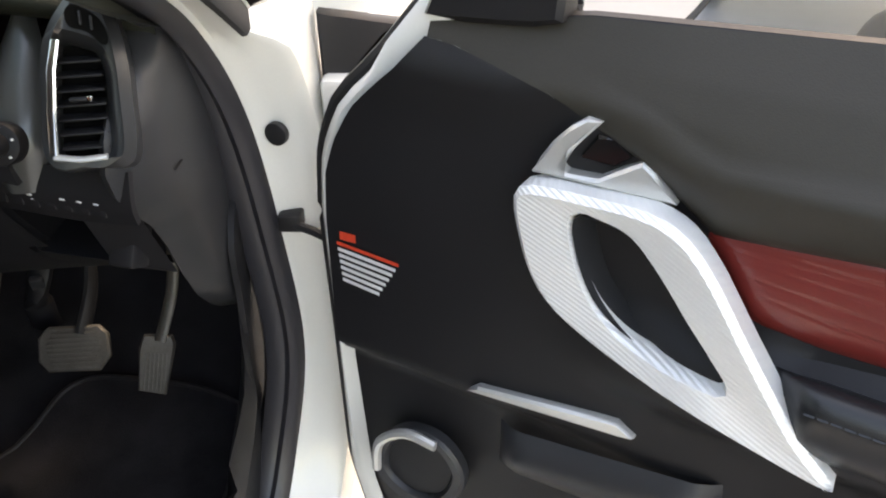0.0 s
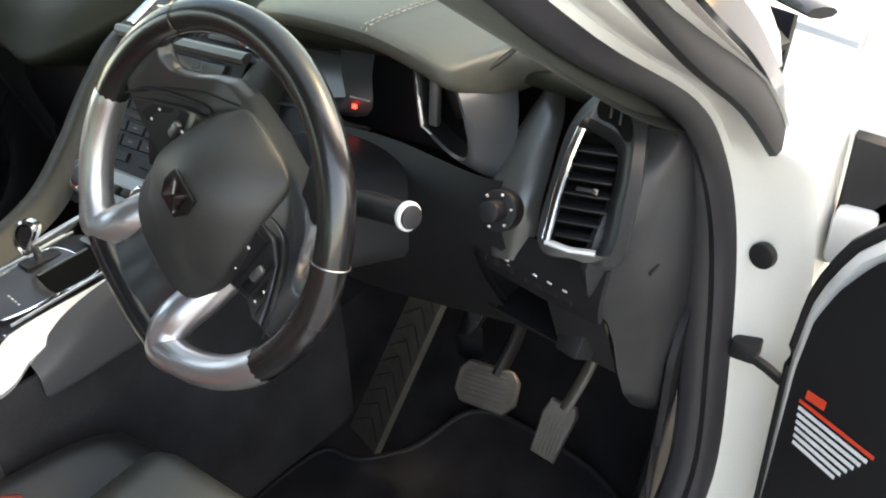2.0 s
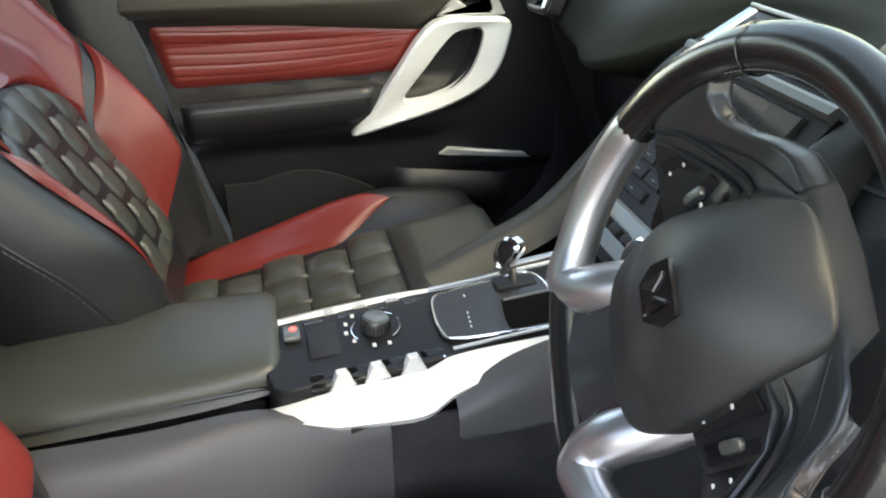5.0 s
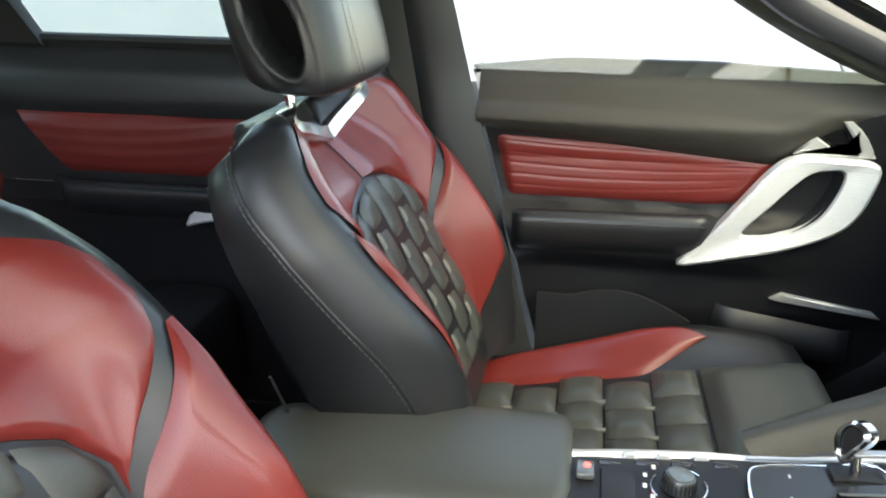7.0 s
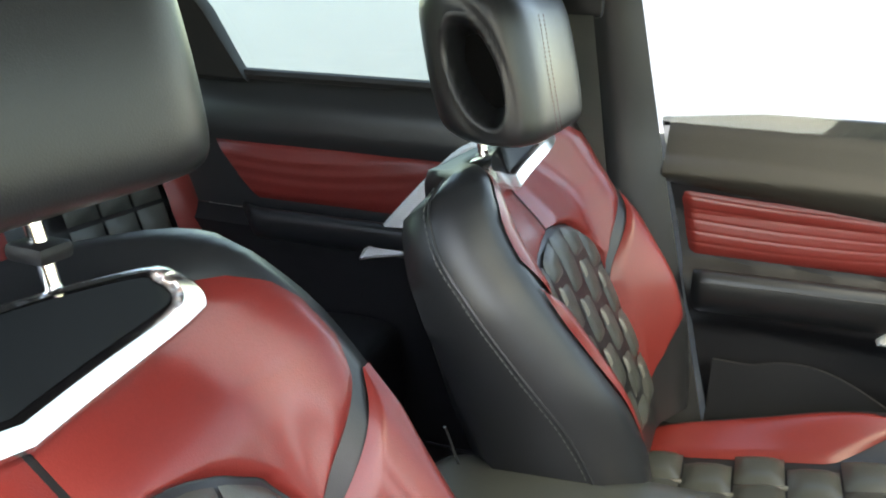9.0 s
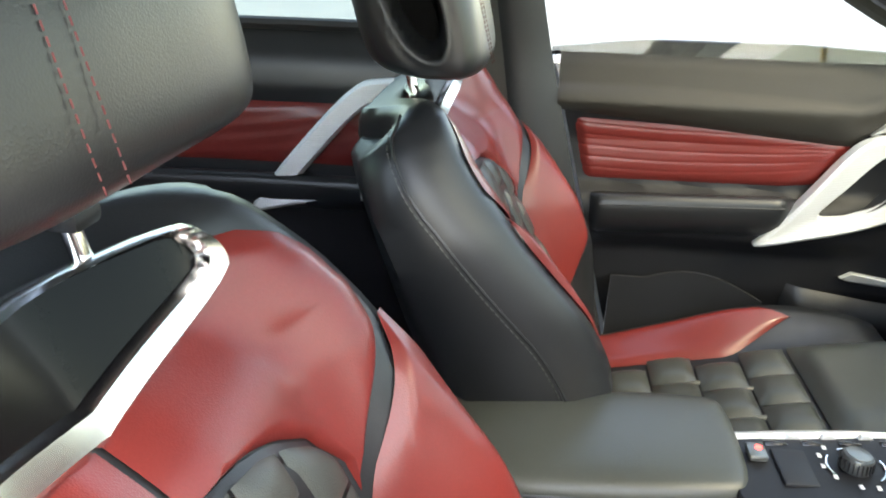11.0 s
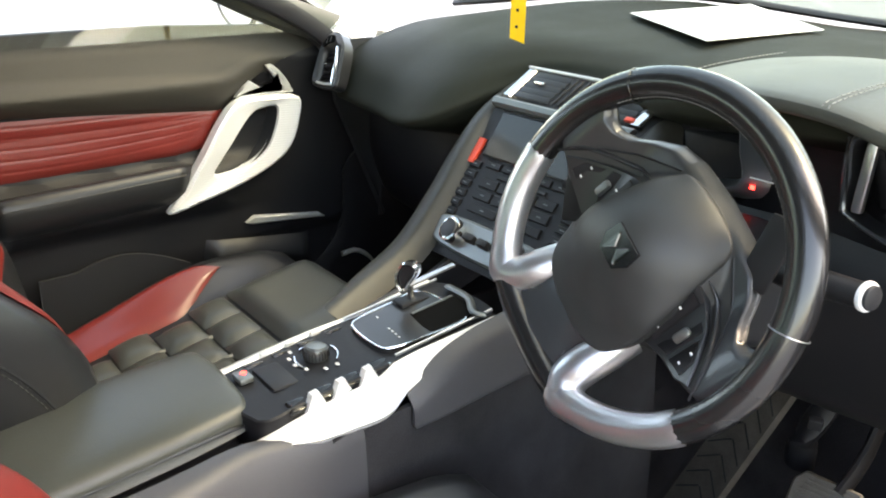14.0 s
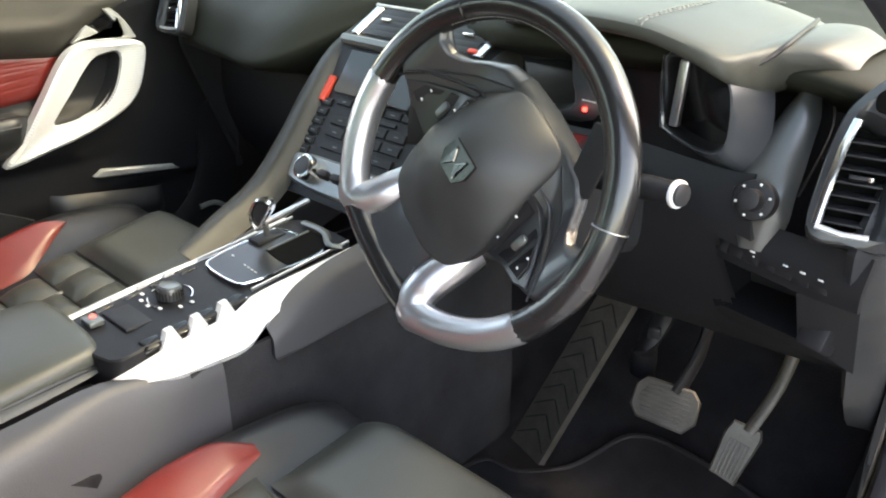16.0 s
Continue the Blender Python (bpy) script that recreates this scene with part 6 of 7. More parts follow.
part("brake_switch", rbox((KX - 0.030, -0.238, 0.737), (0.026, 0.019, 0.008), 0.0025), PANEL_PAINT, con, "silver parking brake switch")
part("brake_lamp", cyl((KX - 0.033, -0.236, 0.7411), 0.0036, 0.0014, (0, 0, 1), 16), RED_GLOW, con, "glowing red mark")


def side_trim(sg):
    """Ribbed silver flank with teeth between the window switches."""
    k = lambda v: KX + sg * v
    up = [(0.063, -0.270), (0.064, -0.250), (0.068, -0.19), (0.070, -0.115), (0.066, -0.05), (0.070, 0.02), (0.072, 0.080)]
    rows = []
    for x, y in cr(up, 6):
        h = table([-0.270, -0.20, -0.12, -0.06, 0.0, 0.08], [0.003, 0.022, 0.030, 0.024, 0.015, 0.006], y)
        o = table([-0.270, -0.20, -0.12, -0.06, 0.08], [0.012, 0.032, 0.036, 0.026, 0.010], y)
        drop = table([-0.270, -0.21, -0.20, -0.10, -0.085, 0.08], [0.024, 0.016, 0.014, 0.012, 0.004, 0.002], y)
        drop = drop if sg > 0 else 0.001
        rows.append([(k(x - 0.006), y, top_z(y) - drop - 0.004), (k(x), y, top_z(y) - drop), (k(x + o * 0.5), y, top_z(y) - drop - h * 0.35), (k(x + o), y, top_z(y) - drop - h), (k(x + o - 0.004), y, top_z(y) - drop - h - 0.008)])
    s = part("side_trim", grid(rows), DOTTED, con, "ribbed silver side trim")
    for j, y in enumerate((-0.192, -0.156, -0.118)):
        tooth = [(y - 0.014, -0.016), (y - 0.006, 0.003 + 0.003 * sg), (y + 0.004, 0.003 + 0.003 * sg), (y + 0.014, -0.014)]
        part("tooth", plate(tooth, lambda u, v, w: Vector((k(0.060 + w), u, top_z(u) + v)), 0.008, 0.002), DOTTED, s, "silver tooth between switches")
    for y in (-0.212, -0.174, -0.137, -0.095):
        part("window_switch", rbox((k(0.056), y, top_z(y) - 0.010), (0.018, 0.026, 0.012), 0.003, pose(0, 0, 0, 0, sg * 20, 0)), GLOSS_BLACK, con, "black window switch")
        part("switch_mark", cyl((k(0.064), y + 0.010, top_z(y) - 0.004), 0.0016, 0.002), CHROME, con)


side_trim(1)
side_trim(-1)
# body of the console: flank, front gusset, lower carpeted side
for sg in (1, -1):
    k = lambda v: KX + sg * v
    fl_ = loft([[(k(0.070), -0.62, 0.706), (k(0.108), -0.62, 0.684), (k(0.124), -0.62, 0.60), (k(0.128), -0.62, 0.50)], [(k(0.072), -0.40, 0.712), (k(0.108), -0.40, 0.694), (k(0.122), -0.40, 0.61), (k(0.127), -0.40, 0.45)],
                [(k(0.062), -0.28, 0.712), (k(0.086), -0.28, 0.704), (k(0.112), -0.28, 0.62), (k(0.124), -0.28, 0.40)], [(k(0.084), -0.20, 0.700), (k(0.099), -0.20, 0.692), (k(0.110), -0.20, 0.61), (k(0.122), -0.20, 0.38)], [(k(0.090), -0.15, 0.700), (k(0.104), -0.15, 0.692), (k(0.110), -0.15, 0.60), (k(0.121), -0.15, 0.38)]], n=5, m=4, thick=0.005)
    part("rear_flank", fl_, LIT_FLANK, con, "grey plastic flank under the armrest")
    gus = loft([[(k(0.094), -0.080, 0.715), (k(0.108), -0.080, 0.700), (k(0.110), -0.080, 0.678), (k(0.108), -0.075, 0.670)], [(k(0.082), -0.03, 0.745), (k(0.106), -0.03, 0.725), (k(0.114), -0.03, 0.682), (k(0.112), -0.03, 0.674)],
                [(k(0.078), 0.03, 0.762), (k(0.104), 0.03, 0.745), (k(0.116), 0.03, 0.69), (k(0.114), 0.03, 0.68)], [(k(0.080), 0.10, 0.775), (k(0.108), 0.10, 0.755), (k(0.122), 0.12, 0.70), (k(0.12), 0.12, 0.69)], [(k(0.10), 0.22, 0.82), (k(0.13), 0.22, 0.79), (k(0.14), 0.24, 0.73), (k(0.14), 0.24, 0.71)]], n=5, m=4, thick=0.006)
    part("front_gusset", gus, LIT_FLANK, con, "grey soft gusset rising to the dashboard")
    low = loft([[(k(0.099), y, 0.70), (k(0.105), y, 0.60), (k(0.118), y, 0.45), (k(0.125), y, 0.30)] for y in (-0.19, -0.05, 0.10, 0.25, 0.42)], thick=0.006)
    part("lower_flank", low, FLANK_CLOTH, con, "dark carpeted lower flank")
part("inner_box", rbox((KX, -0.35, 0.60), (0.16, 0.60, 0.16), 0.01), DARK_PLASTIC, con)
part("inner_box", rbox((KX, 0.02, 0.66), (0.13, 0.24, 0.14), 0.01), DARK_PLASTIC, con)
# armrest lid
ar = thing("armrest", "padded black leather armrest lid on the console", "armrest", (-0.03, -0.4, 0.70))
rows = []
for y, hw, z, th in ((-0.252, 0.072, 0.728, 0.018), (-0.258, 0.082, 0.732, 0.028), (-0.272, 0.088, 0.734, 0.032), (-0.33, 0.093, 0.731, 0.034), (-0.42, 0.094, 0.724, 0.034), (-0.52, 0.092, 0.716, 0.034), (-0.60, 0.086, 0.708, 0.032), (-0.625, 0.07, 0.700, 0.024)):
    c = -0.028
    rows.append([(c - hw, y, z - th * 0.6), (c - hw * 0.98, y, z - th * 0.25), (c - hw * 0.86, y, z + 0.001), (c - hw * 0.4, y, z + 0.006), (c + hw * 0.4, y, z + 0.006), (c + hw * 0.86, y, z + 0.001), (c + hw * 0.98, y, z - th * 0.25), (c + hw, y, z - th * 0.6), (c + hw * 0.9, y, z - th), (c - hw * 0.9, y, z - th)])
part("lid", loft(rows, 3, closed_u=True, caps=True, m=2), GREY_LEATHER, ar, "padded leather lid", 50)
edge_ = [(-0.028 + 0.0925, y, 0.7155 + 0.07 * (y + 0.30)) for y in np.linspace(-0.60, -0.285, 20)]
part("edge_welt", tube(edge_ + cr([(0.062, -0.268, 0.714), (0.03, -0.2535, 0.716), (-0.028, -0.2505, 0.717), (-0.09, -0.2535, 0.716)], 4), 0.0022, 6), BLACK_LEATHER, ar, "seam welt round the lid")
part("hinge_base", rbox((-0.02, -0.44, 0.678), (0.15, 0.34, 0.03), 0.008), DARK_PLASTIC, ar, "dark base under the lid")
# seat belt buckles
for x, y, z in ((0.128, -0.345, 0.640), (-0.10, -0.22, 0.640)):
    bk = thing("belt_buckle", "black seat belt buckle with a red button", "belt buckle", (x, y, z - 0.06), "belt buckles")
    part("buckle_body", rbox((x, y, z - 0.020), (0.034, 0.058, 0.060), 0.008, pose(0, 0, 0, -20, 0, 0)), DARK_PLASTIC, bk)
    part("buckle_button", rbox((x, y + 0.004, z + 0.008), (0.026, 0.050, 0.010), 0.003, pose(0, 0, 0, -20, 0, 0)), RED_PLASTIC, bk, "red release button")

# ---------------------------------------------------------------- steering wheel
TILT_W, TURN_W = 18.5, -38.0
wm = Matrix.Translation((0.3616, 0.0186, 0.9577)) @ pose(0, 0, 0, -TILT_W, 0, 0) @ pose(0, 0, 0, 0, -TURN_W, 0)
sw = thing("steering_wheel", "leather steering wheel with satin inserts, turned to one side", "steering wheel", m=wm)
# local frame: x across, z up, -y towards the driver
RW, RT = 0.168, 0.0165


def rim_pt(a, r=RW):
    """The rim's middle line, flat at the foot."""
    x, z = r * math.cos(a), r * math.sin(a)
    cut = -0.150 * r / RW
    if z < cut:
        k = smooth(0, 1, (cut - z) / (r + cut))
        z = cut - 0.006 * k
    return Vector((x, 0, z))


def rim_arc(a0, a1, n, rad, flat=1.0, dy=0.0, up=(0, 1, 0)):
    pts = [rim_pt(math.radians(a)) + Vector((0, dy, 0)) for a in np.linspace(a0, a1, n)]
    return tube(pts, rad, 14, flat=flat, up=up)


part("rim", rim_arc(-15, 195, 72, RT), WHEEL_LEATHER, sw, "dark glossy leather rim")
part("rim_foot", rim_arc(244, 296, 30, RT * 0.96), WHEEL_LEATHER, sw, "flat leather foot of the rim")
for sg in (1, -1):
    m_ = Matrix.Diagonal((sg, 1, 1, 1))

    def mir(b):
        bmesh.ops.transform(b, matrix=m_, verts=b.verts)
        return b
    # satin insert: along the rim, then back to the hub
    path = [rim_pt(math.radians(a)) for a in (-6, -14, -24, -34, -44, -52, -58)]
    path += [Vector((0.078, 0.002, -0.147)), Vector((0.065, 0.006, -0.136)), Vector((0.060, 0.012, -0.116)), Vector((0.056, 0.028, -0.092)), Vector((0.050, 0.044, -0.070))]
    path = cr(path, 4)
    n_ = len(path) - 1
    rad = [RT * 1.05 * mix(0.55, 1.0, smooth(0.0, 0.10, i / n_)) * mix(1.0, 1.22, smooth(0.45, 0.65, i / n_)) for i in range(n_ + 1)]
    part("satin_insert", mir(tube(path, rad, 18, up=(0, 1, 0))), SATIN, sw, "satin metal insert")
    ring_ = [rim_pt(math.radians(33)) + Vector((math.cos(q) * 0.0172 * math.cos(math.radians(33)), math.sin(q) * 0.0172, math.cos(q) * 0.0172 * math.sin(math.radians(33)))) for q in np.linspace(0, 2 * math.pi, 20, endpoint=False)]
    part("joint_ring", mir(tube(ring_, 0.0006, 6, closed=True)), SATIN if sg > 0 else WHEEL_LEATHER, sw, "thin joint ring")


def hub_y(x, z):
    """Depth of the hub and its spokes behind the rim's plane."""
    r2 = x * x + (z - 0.005) ** 2
    dome = min(-0.026 + 8.2 * r2, 0.028)
    return mix(dome, -0.002, smooth(0.082, 0.150, abs(x)))


def spoke_top(x):
    return table([0.0, 0.045, 0.075, 0.095, 0.110, 0.124, 0.138, 0.148, 0.160], [0.098, 0.095, 0.086, 0.070, 0.054, 0.047, 0.050, 0.061, 0.074], abs(x))


def spoke_foot(x):
    return table([0.0, 0.055, 0.066, 0.080, 0.120, 0.150, 0.160], [-0.100, -0.092, -0.062, -0.049, -0.032, -0.016, -0.010], abs(x))


def leather_from(z):
    """Where the leather of the spoke begins."""
    return table([-0.02, 0.0, 0.022, 0.046, 0.075, 0.10], [0.149, 0.134, 0.118, 0.094, 0.050, 0.03], z)


def body_pt(x, z, lift=0.0):
    """A point of the dished body between the pad and the rim, with rolled edges."""
    v = (z - spoke_foot(x)) / (spoke_top(x) - spoke_foot(x))
    roll = 0.012 * (smooth(0.12, 0.0, v) ** 2 + smooth(0.90, 1.0, v) ** 2)
    return Vector((x, hub_y(x, z) + roll - lift, z))


def hub_body(u, v):
    x = mix(-0.162, 0.162, u)
    return body_pt(x, mix(spoke_foot(x), spoke_top(x), v))


part("hub_shell", sheet(hub_body, 132, 48, 0.006), PAD_PLASTIC, sw, "grey hub shell round the airbag cover", 50)
SEAM = [(leather_from(z), z) for z in np.linspace(-0.020, 0.075, 33)]
RIMWARD = cr([(0.150, -0.0165), (0.160, -0.010), (0.1615, 0.020), (0.1615, 0.050), (0.160, 0.073)], 4) + [(x, spoke_top(x)) for x in np.linspace(0.157, 0.052, 16)]


def leather_pt(sg, u, v):
    k = v * 32
    i = min(31, int(k))
    a, b = (np.array(SEAM[i]) + (k - i) * (np.array(SEAM[i + 1]) - np.array(SEAM[i])), np.array(RIMWARD[i]) + (k - i) * (np.array(RIMWARD[i + 1]) - np.array(RIMWARD[i])))
    x, z = a + u * (b - a)
    p = body_pt(x, z, 0.0016 * smooth(0.0, 0.04, u))
    return Vector((sg * p.x, p.y, p.z))


on_hub = lambda sg, u, v, w: Vector((sg * u, hub_y(u, v) - w, v))
for sg in (1, -1):
    part("spoke", sheet(lambda u, v: leather_pt(sg, u, v), 28, 48), LIT_SPOKE_HIDE, sw, "leather spoke", 60)
    seam = [on_hub(sg, leather_from(z), z, 0.0008) for z in np.linspace(-0.018, 0.074, 24)]
    part("spoke_seam", tube(seam, 0.0014, 6), RUBBER, sw, "dark joint between shell and leather")
    strip = cr([on_hub(sg, u, v, 0.002) for u, v in ((0.060, 0.047), (0.078, 0.040), (0.102, 0.027), (0.128, 0.010), (0.143, -0.008))], 5)
    part("spoke_strip", tube(strip, [0.0012 + 0.0028 * math.sin(math.pi * i / (len(strip) - 1)) for i in range(len(strip))], 8, flat=0.6), SATIN_BLACK, sw, "dark satin strip over the switches")
    pod = [(0.058, 0.040), (0.074, 0.034), (0.096, 0.021), (0.120, 0.003), (0.136, -0.013), (0.122, -0.026), (0.096, -0.036), (0.068, -0.046)]
    p_ = part("switch_pod", plate(pod, lambda u, v, w: on_hub(sg, u, v, w), 0.0050, 0.002), SATIN_BLACK, sw, "dark switch pod")
    for k, key in enumerate((((0.063, 0.032), (0.074, 0.028), (0.076, -0.034), (0.069, -0.036)), ((0.080, 0.024), (0.096, 0.015), (0.096, -0.028), (0.081, -0.034)), ((0.101, 0.011), (0.118, -0.001), (0.122, -0.018), (0.101, -0.027)))):
        part("switch_key", plate(key, lambda u, v, w: on_hub(sg, u, v, w + 0.005), 0.0022, 0.0012), DARK_PLASTIC, p_)
    part("thumb_wheel", rbox(on_hub(sg, 0.088, -0.004, 0.009), (0.010, 0.008, 0.020), 0.0035, pose(0, 0, 0, 0, 0, sg * 8)), PANEL_PAINT, p_, "grey thumb rocker")
    for u, v in ((0.069, 0.014), (0.070, -0.018), (0.110, 0.000), (0.111, -0.015)):
        part("switch_mark", rbox(on_hub(sg, u, v, 0.0078), (0.0034, 0.0012, 0.0022), 0.0004), INK, p_)
    # pale stitching along the edge of the upper opening
    edge_pts = [on_hub(sg, x, spoke_top(x) - 0.0015, -0.0095) for x in np.linspace(0.098, 0.146, 14)]
    stitches(edge_pts, sw, STITCH, 0.0030, 0.0016, 0.0005, label="pale stitching")
    arc_ = [rim_pt(math.radians(a), RW - 0.0150) + Vector((0, -0.0060, 0)) for a in np.linspace(26, 84, 30)]
    stitches([Vector((sg * p.x, p.y, p.z)) for p in arc_], sw, STITCH, 0.0030, 0.0014, 0.0006, label="pale stitching")
    stitches([Vector((sg * p[0], p[1], p[2])) for p in cr([(0.034, 0.008, -0.100), (0.037, 0.004, -0.120), (0.048, -0.004, -0.134)], 8)], sw, STITCH, 0.0030, 0.0014, 0.0007, label="pale stitching")
# lower double spoke
foot = loft([[(-0.055, 0.016, -0.075), (-0.02, 0.008, -0.075), (0.02, 0.008, -0.075), (0.055, 0.016, -0.075), (0.03, 0.036, -0.075), (-0.03, 0.036, -0.075)],
             [(-0.056, 0.012, -0.112), (-0.018, 0.002, -0.112), (0.018, 0.002, -0.112), (0.056, 0.012, -0.112), (0.03, 0.030, -0.112), (-0.03, 0.030, -0.112)],
             [(-0.066, 0.0, -0.150), (-0.02, -0.010, -0.150), (0.02, -0.010, -0.150), (0.066, 0.0, -0.150), (0.05, 0.014, -0.150), (-0.05, 0.014, -0.150)]], n=6, closed_u=True, caps=True, m=4)
part("lower_spoke", foot, LIT_SPOKE_HIDE, sw, "leather lower spoke", 60)
# domed airbag cover
PAD = cr([(0.0, 0.086), (0.030, 0.083), (0.047, 0.074), (0.058, 0.048), (0.067, 0.010), (0.072, -0.030), (0.069, -0.066), (0.056, -0.090), (0.030, -0.101), (0.0, -0.104),
          (-0.030, -0.101), (-0.056, -0.090), (-0.069, -0.066), (-0.072, -0.030), (-0.067, 0.010), (-0.058, 0.048), (-0.047, 0.074), (-0.030, 0.083)], 4, True)


def pad_y(x, z):
    """The cover's own dome: fuller than the hub towards its foot."""
    return hub_y(x, z) - 0.0055 - 0.020 * smooth(0.03, -0.04, z) * smooth(0.03, 0.075, math.hypot(x, z))


rows = []
for s_, w_ in ((0.98, 0.022), (0.998, 0.006), (1.0, 0.003), (0.985, 0.0010), (0.955, 0.0003), (0.85, 0.0), (0.68, 0.0), (0.48, 0.0), (0.26, 0.0), (0.05, 0.0)):
    rows.append([Vector((p[0] * s_, pad_y(p[0] * s_, p[1] * s_) + w_, p[1] * s_)) for p in PAD])
part("airbag_pad", grid(rows, closed_u=True, caps=True), PAD_PLASTIC, sw, "matt dark airbag cover", 60)
for sg in (1, -1):
    em = [(0.001, 0.0), (0.008, 0.011), (0.0115, 0.011), (0.0042, 0.0), (0.0115, -0.011), (0.008, -0.011)]
    part("emblem", plate([(sg * a, b) for a, b in em], lambda u, v, w: Vector((u, hub_y(0, 0.006) - 0.0080 - w, v + 0.006)), 0.0025, 0.0010), EMBLEM, sw, "dark polished emblem")
part("emblem_base", plate([(-0.019, 0.022), (0.019, 0.022), (0.021, 0.004), (0.013, -0.010), (-0.013, -0.010), (-0.021, 0.004)], lambda u, v, w: Vector((u, hub_y(0, 0.006) - 0.0040 - w, v)), 0.0042, 0.0005), GLOSS_BLACK, sw, "black base of the emblem")

# steering column with its stalks
col = thing("steering_column", "black plastic steering column shroud with a lamp stalk", "steering column", (0.362, 0.15, 0.85))
sh = loft([[(0.362 + x, 0.060 + y * 0.05, 0.935 + z) for x, y, z in ((-0.06, 0, 0.03), (0, 0, 0.045), (0.06, 0, 0.03), (0.075, 0, -0.01), (0.055, 0, -0.06), (0, 0, -0.075), (-0.055, 0, -0.06), (-0.075, 0, -0.01))],
           [(0.362 + x, 0.13, 0.925 + z) for x, y, z in ((-0.075, 0, 0.03), (0, 0, 0.045), (0.075, 0, 0.03), (0.095, 0, -0.01), (0.08, 0, -0.07), (0, 0, -0.09), (-0.08, 0, -0.07), (-0.095, 0, -0.01))],
           [(0.362 + x, 0.24, 0.90 + z) for x, y, z in ((-0.09, 0, 0.035), (0, 0, 0.05), (0.09, 0, 0.035), (0.11, 0, -0.01), (0.10, 0, -0.07), (0, 0, -0.09), (-0.10, 0, -0.07), (-0.11, 0, -0.01))]], n=6, closed_u=True, caps=True, m=4)
part("shroud", sh, GREY_PLASTIC, col, "black plastic shroud", 60)
st = part("stalk", tube(cr([(0.43, 0.100, 0.948), (0.48, 0.098, 0.955), (0.505, 0.096, 0.960), (0.5515, 0.091, 0.9645)], 4), [0.006, 0.007, 0.008, 0.009, 0.012, 0.0125, 0.013, 0.0130, 0.013, 0.0128, 0.0125, 0.012, 0.0115][:13], 16), DARK_PLASTIC, col, "black lamp stalk")
part("stalk_ring", cyl((0.5525, 0.0908, 0.9648), 0.0138, 0.005, (0.97, -0.22, 0.10), 28, bevel=0.001), INK, st, "white end ring")
part("stalk_end", cyl((0.557, 0.0898, 0.9652), 0.0112, 0.004, (0.97, -0.22, 0.10), 28, bevel=0.0015), GREY_PLASTIC, st, "grey end button")
part("stalk", tube([(0.29, 0.10, 0.955), (0.23, 0.10, 0.97), (0.20, 0.095, 0.975)], 0.009, 12), DARK_PLASTIC, col, "black wiper stalk")
part("shift_paddle", rbox((0.475, 0.062, 0.985), (0.030, 0.006, 0.07), 0.004, pose(0, 0, 0, -18, 12, 0)), DARK_PLASTIC, col, "dark paddle behind the wheel")
part("shift_paddle", rbox((0.245, 0.062, 0.985), (0.030, 0.006, 0.07), 0.004, pose(0, 0, 0, -18, -12, 0)), DARK_PLASTIC, col, "dark paddle behind the wheel")
part("height_keys", rbox((0.570, 0.196, 0.925), (0.016, 0.01, 0.055), 0.003, pose(0, 0, 0, 0, 8, 0)), DARK_PLASTIC, col)

# ---------------------------------------------------------------- pedals and footwell
br = thing("brake_pedal", "worn ribbed metal brake pedal on a black arm", "pedal", (0.45, 0.42, 0.45))
pm = Matrix.Translation((0.445, 0.415, 0.508)) @ pose(0, 0, 0, -36, 0, 8)
oct_ = [(-0.050, -0.018), (-0.036, -0.034), (0.036, -0.036), (0.052, -0.016), (0.050, 0.018), (0.036, 0.032), (-0.036, 0.032), (-0.050, 0.016)]
part("pedal_pad", plate(oct_, lambda u, v, w: pm @ Vector((u, -w, v)), 0.010, 0.003), DULL_METAL, br, "scuffed metal pad")
for k in range(9):
    v = -0.028 + 0.007 * k
    part("pad_rib", rbox(pm @ Vector((0, -0.0108, v)), (0.080 - 0.9 * abs(v), 0.003, 0.0032), 0.001, pm.to_3x3().to_4x4()), DULL_METAL, br)
part("arm", tube(cr([(0.455, 0.425, 0.525), (0.462, 0.47, 0.58), (0.458, 0.50, 0.66), (0.45, 0.48, 0.74)], 5), 0.009, 10, flat=1.6), DARK_PLASTIC, br, "black arm")
ac = thing("accelerator_pedal", "worn metal accelerator pedal", "pedal", (0.56, 0.42, 0.4))
am = Matrix.Translation((0.562, 0.415, 0.482)) @ pose(0, 0, 0, -30, 8, 6)
part("pedal_pad", plate([(-0.022, -0.042), (0.018, -0.046), (0.026, 0.030), (0.020, 0.044), (-0.020, 0.042), (-0.026, 0.020)], lambda u, v, w: am @ Vector((u, -w, v)), 0.009, 0.003), DULL_METAL, ac, "scuffed metal pad")
for k in range(6):
    part("pad_rib", rbox(am @ Vector((-0.014 + 0.0058 * k, -0.010, -0.012)), (0.0026, 0.003, 0.056), 0.001, am.to_3x3().to_4x4()), DULL_METAL, ac)
part("arm", tube(cr([(0.57, 0.425, 0.515), (0.585, 0.47, 0.58), (0.588, 0.50, 0.66), (0.585, 0.48, 0.74)], 5), 0.010, 10, flat=0.6), DULL_METAL, ac, "metal arm")
fr = thing("footrest", "long grooved grey footrest plate beside the pedals", "footrest", (0.28, 0.37, 0.33))
fm = [Vector((0.205, 0.372, 0.335)), Vector((0.290, 0.335, 0.345)), Vector((0.372, 0.425, 0.645)), Vector((0.300, 0.455, 0.640))]


def rest(u, v):
    a, b = fm[0].lerp(fm[1], u), fm[3].lerp(fm[2], u)
    return a.lerp(b, v)


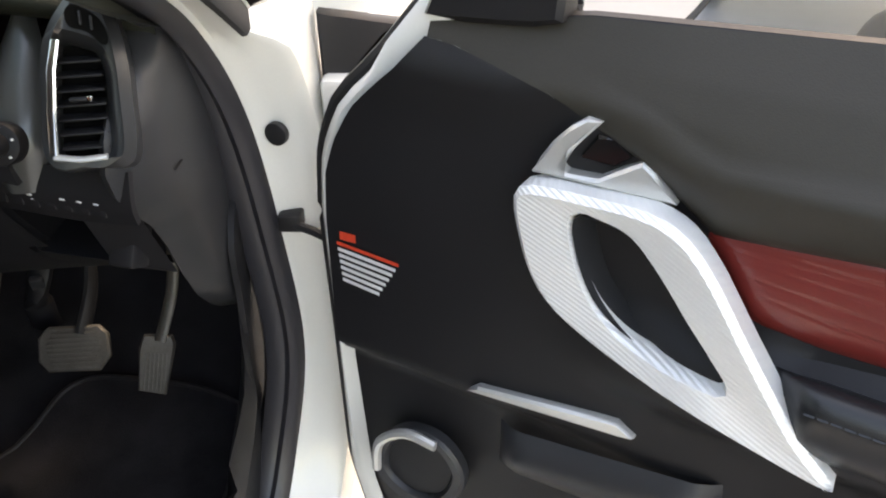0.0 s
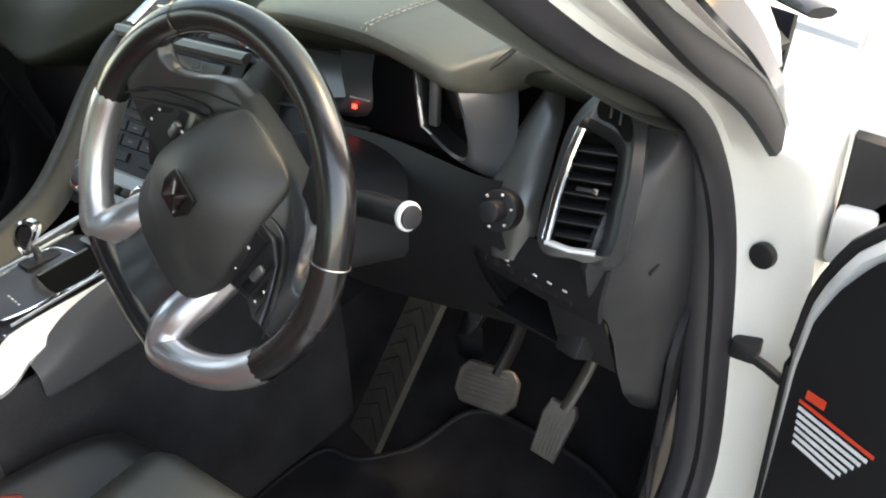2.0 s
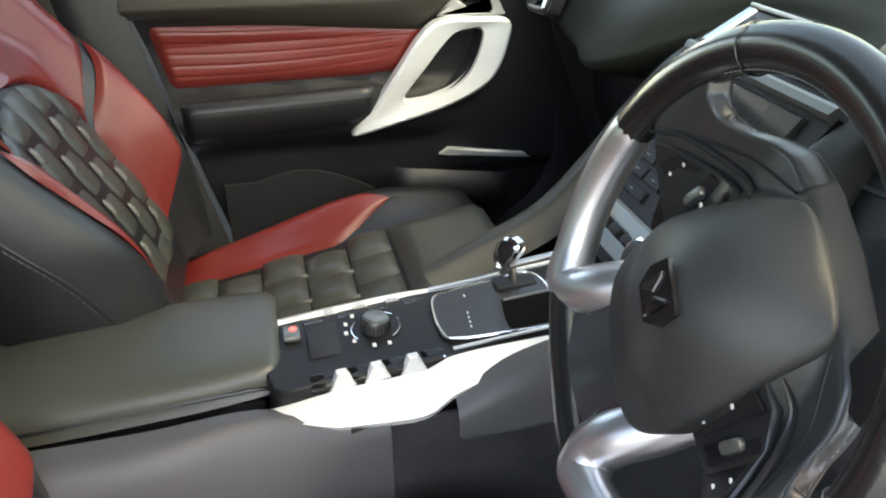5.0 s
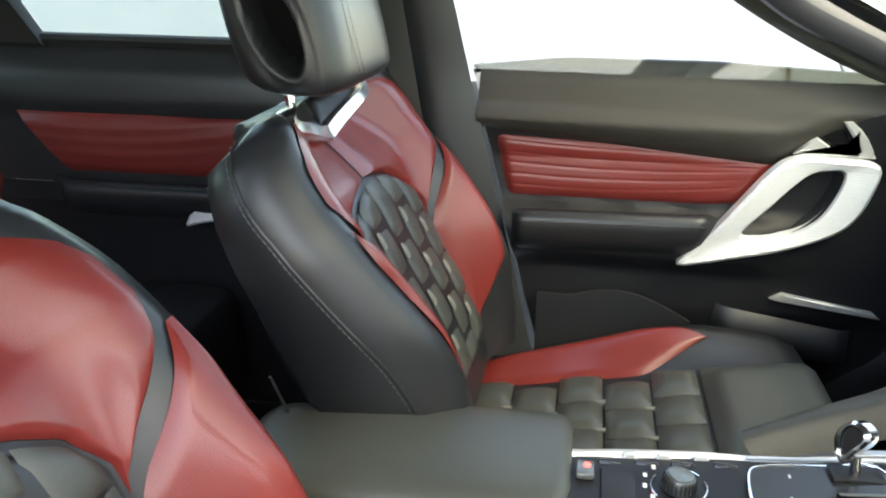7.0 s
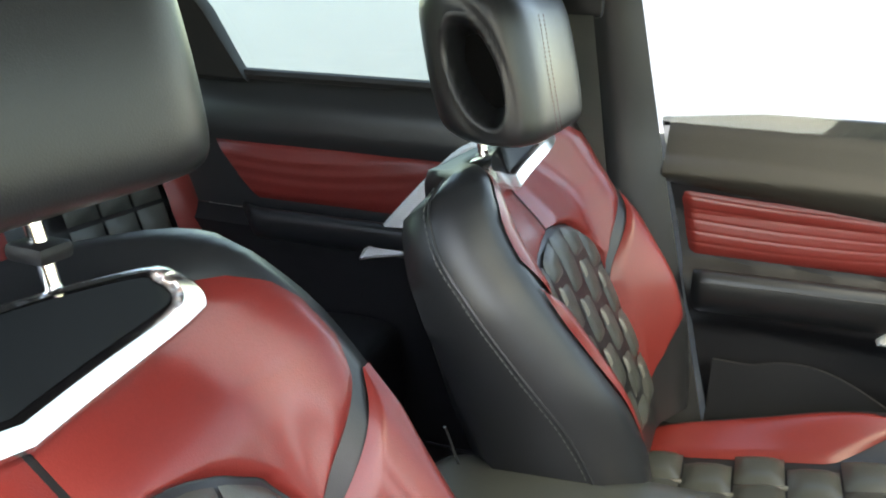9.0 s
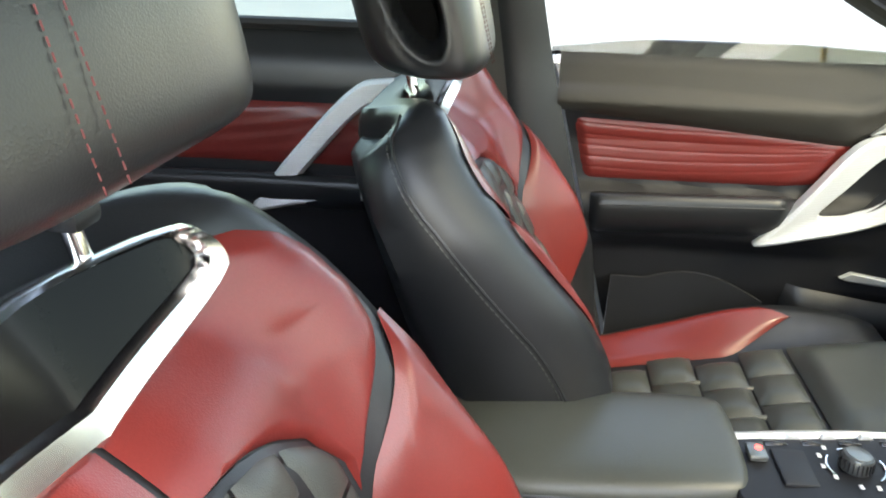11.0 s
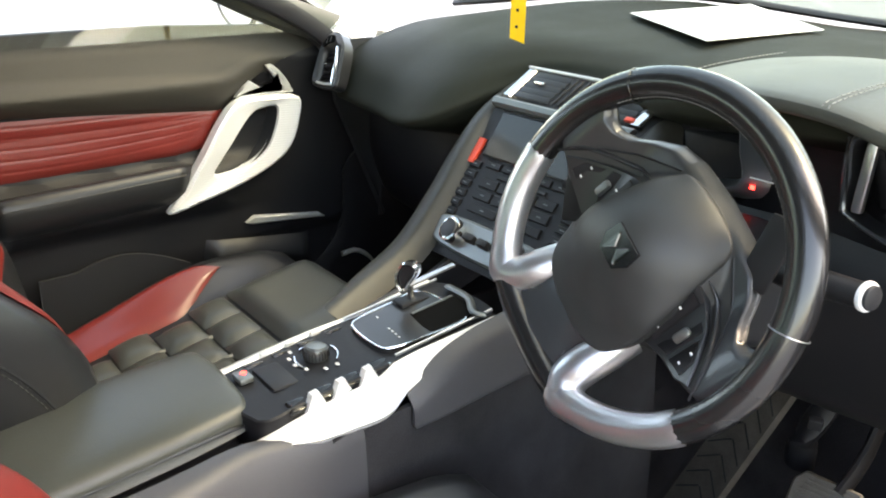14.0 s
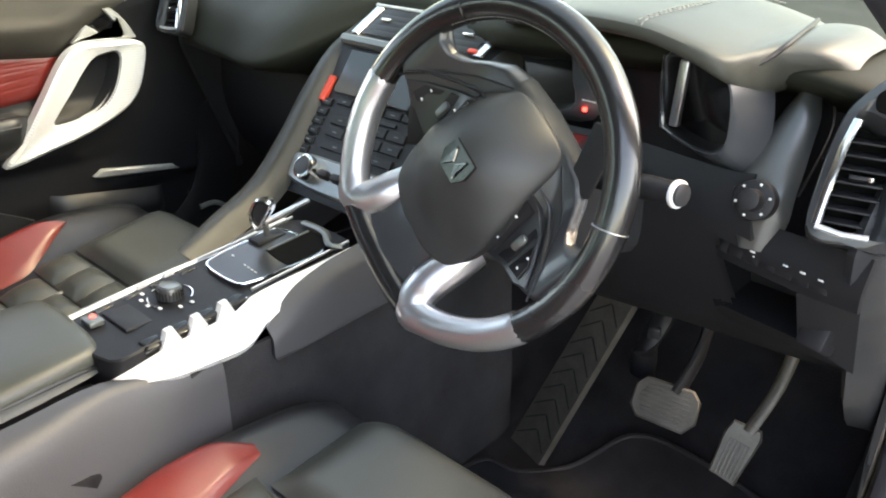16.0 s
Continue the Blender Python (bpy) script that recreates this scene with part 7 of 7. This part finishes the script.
part("plate", sheet(rest, 4, 12, 0.012), DULL_METAL, fr, "scuffed grey plate")
nrm = (fm[1] - fm[0]).cross(fm[3] - fm[0]).normalized()
if nrm.y > 0:
    nrm = -nrm
for k in range(9):
    v = 0.06 + 0.10 * k
    for u0, u1, dv in ((0.06, 0.48, 0.09), (0.94, 0.52, 0.09)):
        part("groove", tube([rest(u0, v) + nrm * 0.0112, rest(u1, min(1, v + dv)) + nrm * 0.0116], 0.0017, 6), DARK_PLASTIC, fr)
matp = cr([(0.17, 0.30), (0.24, 0.335), (0.31, 0.42), (0.36, 0.50), (0.45, 0.515), (0.62, 0.49), (0.66, 0.42), (0.66, 0.05), (0.60, -0.05), (0.22, -0.05), (0.17, 0.05)], 5, True)
mt = thing("floor_mat", "black carpet floor mat with a piped edge in the driver footwell", "floor mat", (0.42, 0.2, 0.29))
mz = lambda y: 0.294 + 0.5 * max(0.0, y - 0.40)
part("mat_sheet", plate(matp, lambda u, v, w: Vector((u, v, mz(v) + w)), 0.010, 0.003), CARPET, mt, "black carpet sheet")
part("edging", tube([Vector((p[0], p[1], mz(p[1]) + 0.008)) for p in matp], 0.005, 8, closed=True), RUBBER, mt, "piped black edge")
ub = thing("pedal_bracket", "black pedal bracket and cables under the dashboard", "bracket", (0.42, 0.55, 0.5))
part("bracket_arm", tube(cr([(0.40, 0.50, 0.70), (0.39, 0.49, 0.62), (0.375, 0.47, 0.56), (0.37, 0.48, 0.50)], 5), 0.022, 10, flat=0.7), DARK_PLASTIC, ub)
part("bracket_clip", rbox((0.388, 0.462, 0.588), (0.020, 0.012, 0.03), 0.004, pose(0, 0, 0, 20, 0, 20)), GREY_PLASTIC, ub, "grey clip")
part("cable", tube(cr([(0.39, 0.45, 0.665), (0.41, 0.44, 0.672), (0.43, 0.45, 0.665), (0.45, 0.46, 0.65)], 6), 0.004, 8), SATIN, ub, "bright cable")

# ---------------------------------------------------------------- loose things
sheet_ = plate([(-0.216, 0.704), (0.104, 0.485), (0.130, 0.784), (-0.115, 0.956)], lambda u, v, w: Vector((u, v, table([0.45, 0.5, 0.62, 0.74, 0.96], [1.0995, 1.1005, 1.1015, 1.1015, 1.098], v) + 0.020 * smooth(0.66, 0.95, v) * smooth(0.12, -0.16, u) + w)), 0.0012, 0.0002)
solo("paper", sheet_, PAPER, "white paper sheet lying on the dashboard", "paper")
tag = grid([[Vector((-0.032, 0.212, 1.108)), Vector((0.002, 0.208, 1.104))], [Vector((-0.033, 0.213, 1.22)), Vector((0.001, 0.209, 1.22))], [Vector((-0.034, 0.214, 1.352)), Vector((0.0, 0.21, 1.352))]])
bmesh.ops.solidify(tag, geom=tag.faces[:], thickness=0.001)
tg = thing("yellow_tag", "yellow paper tag with small print hanging from the windscreen", "tag", (-0.016, 0.21, 1.104))
part("card", tag, YELLOW, tg)
for k in range(3):
    part("print_mark", rbox((-0.016, 0.2088 + 0.0006 * k, 1.125 + 0.022 * k), (0.005, 0.0012, 0.004), 0.0003), RUBBER, tg, "small dark print")
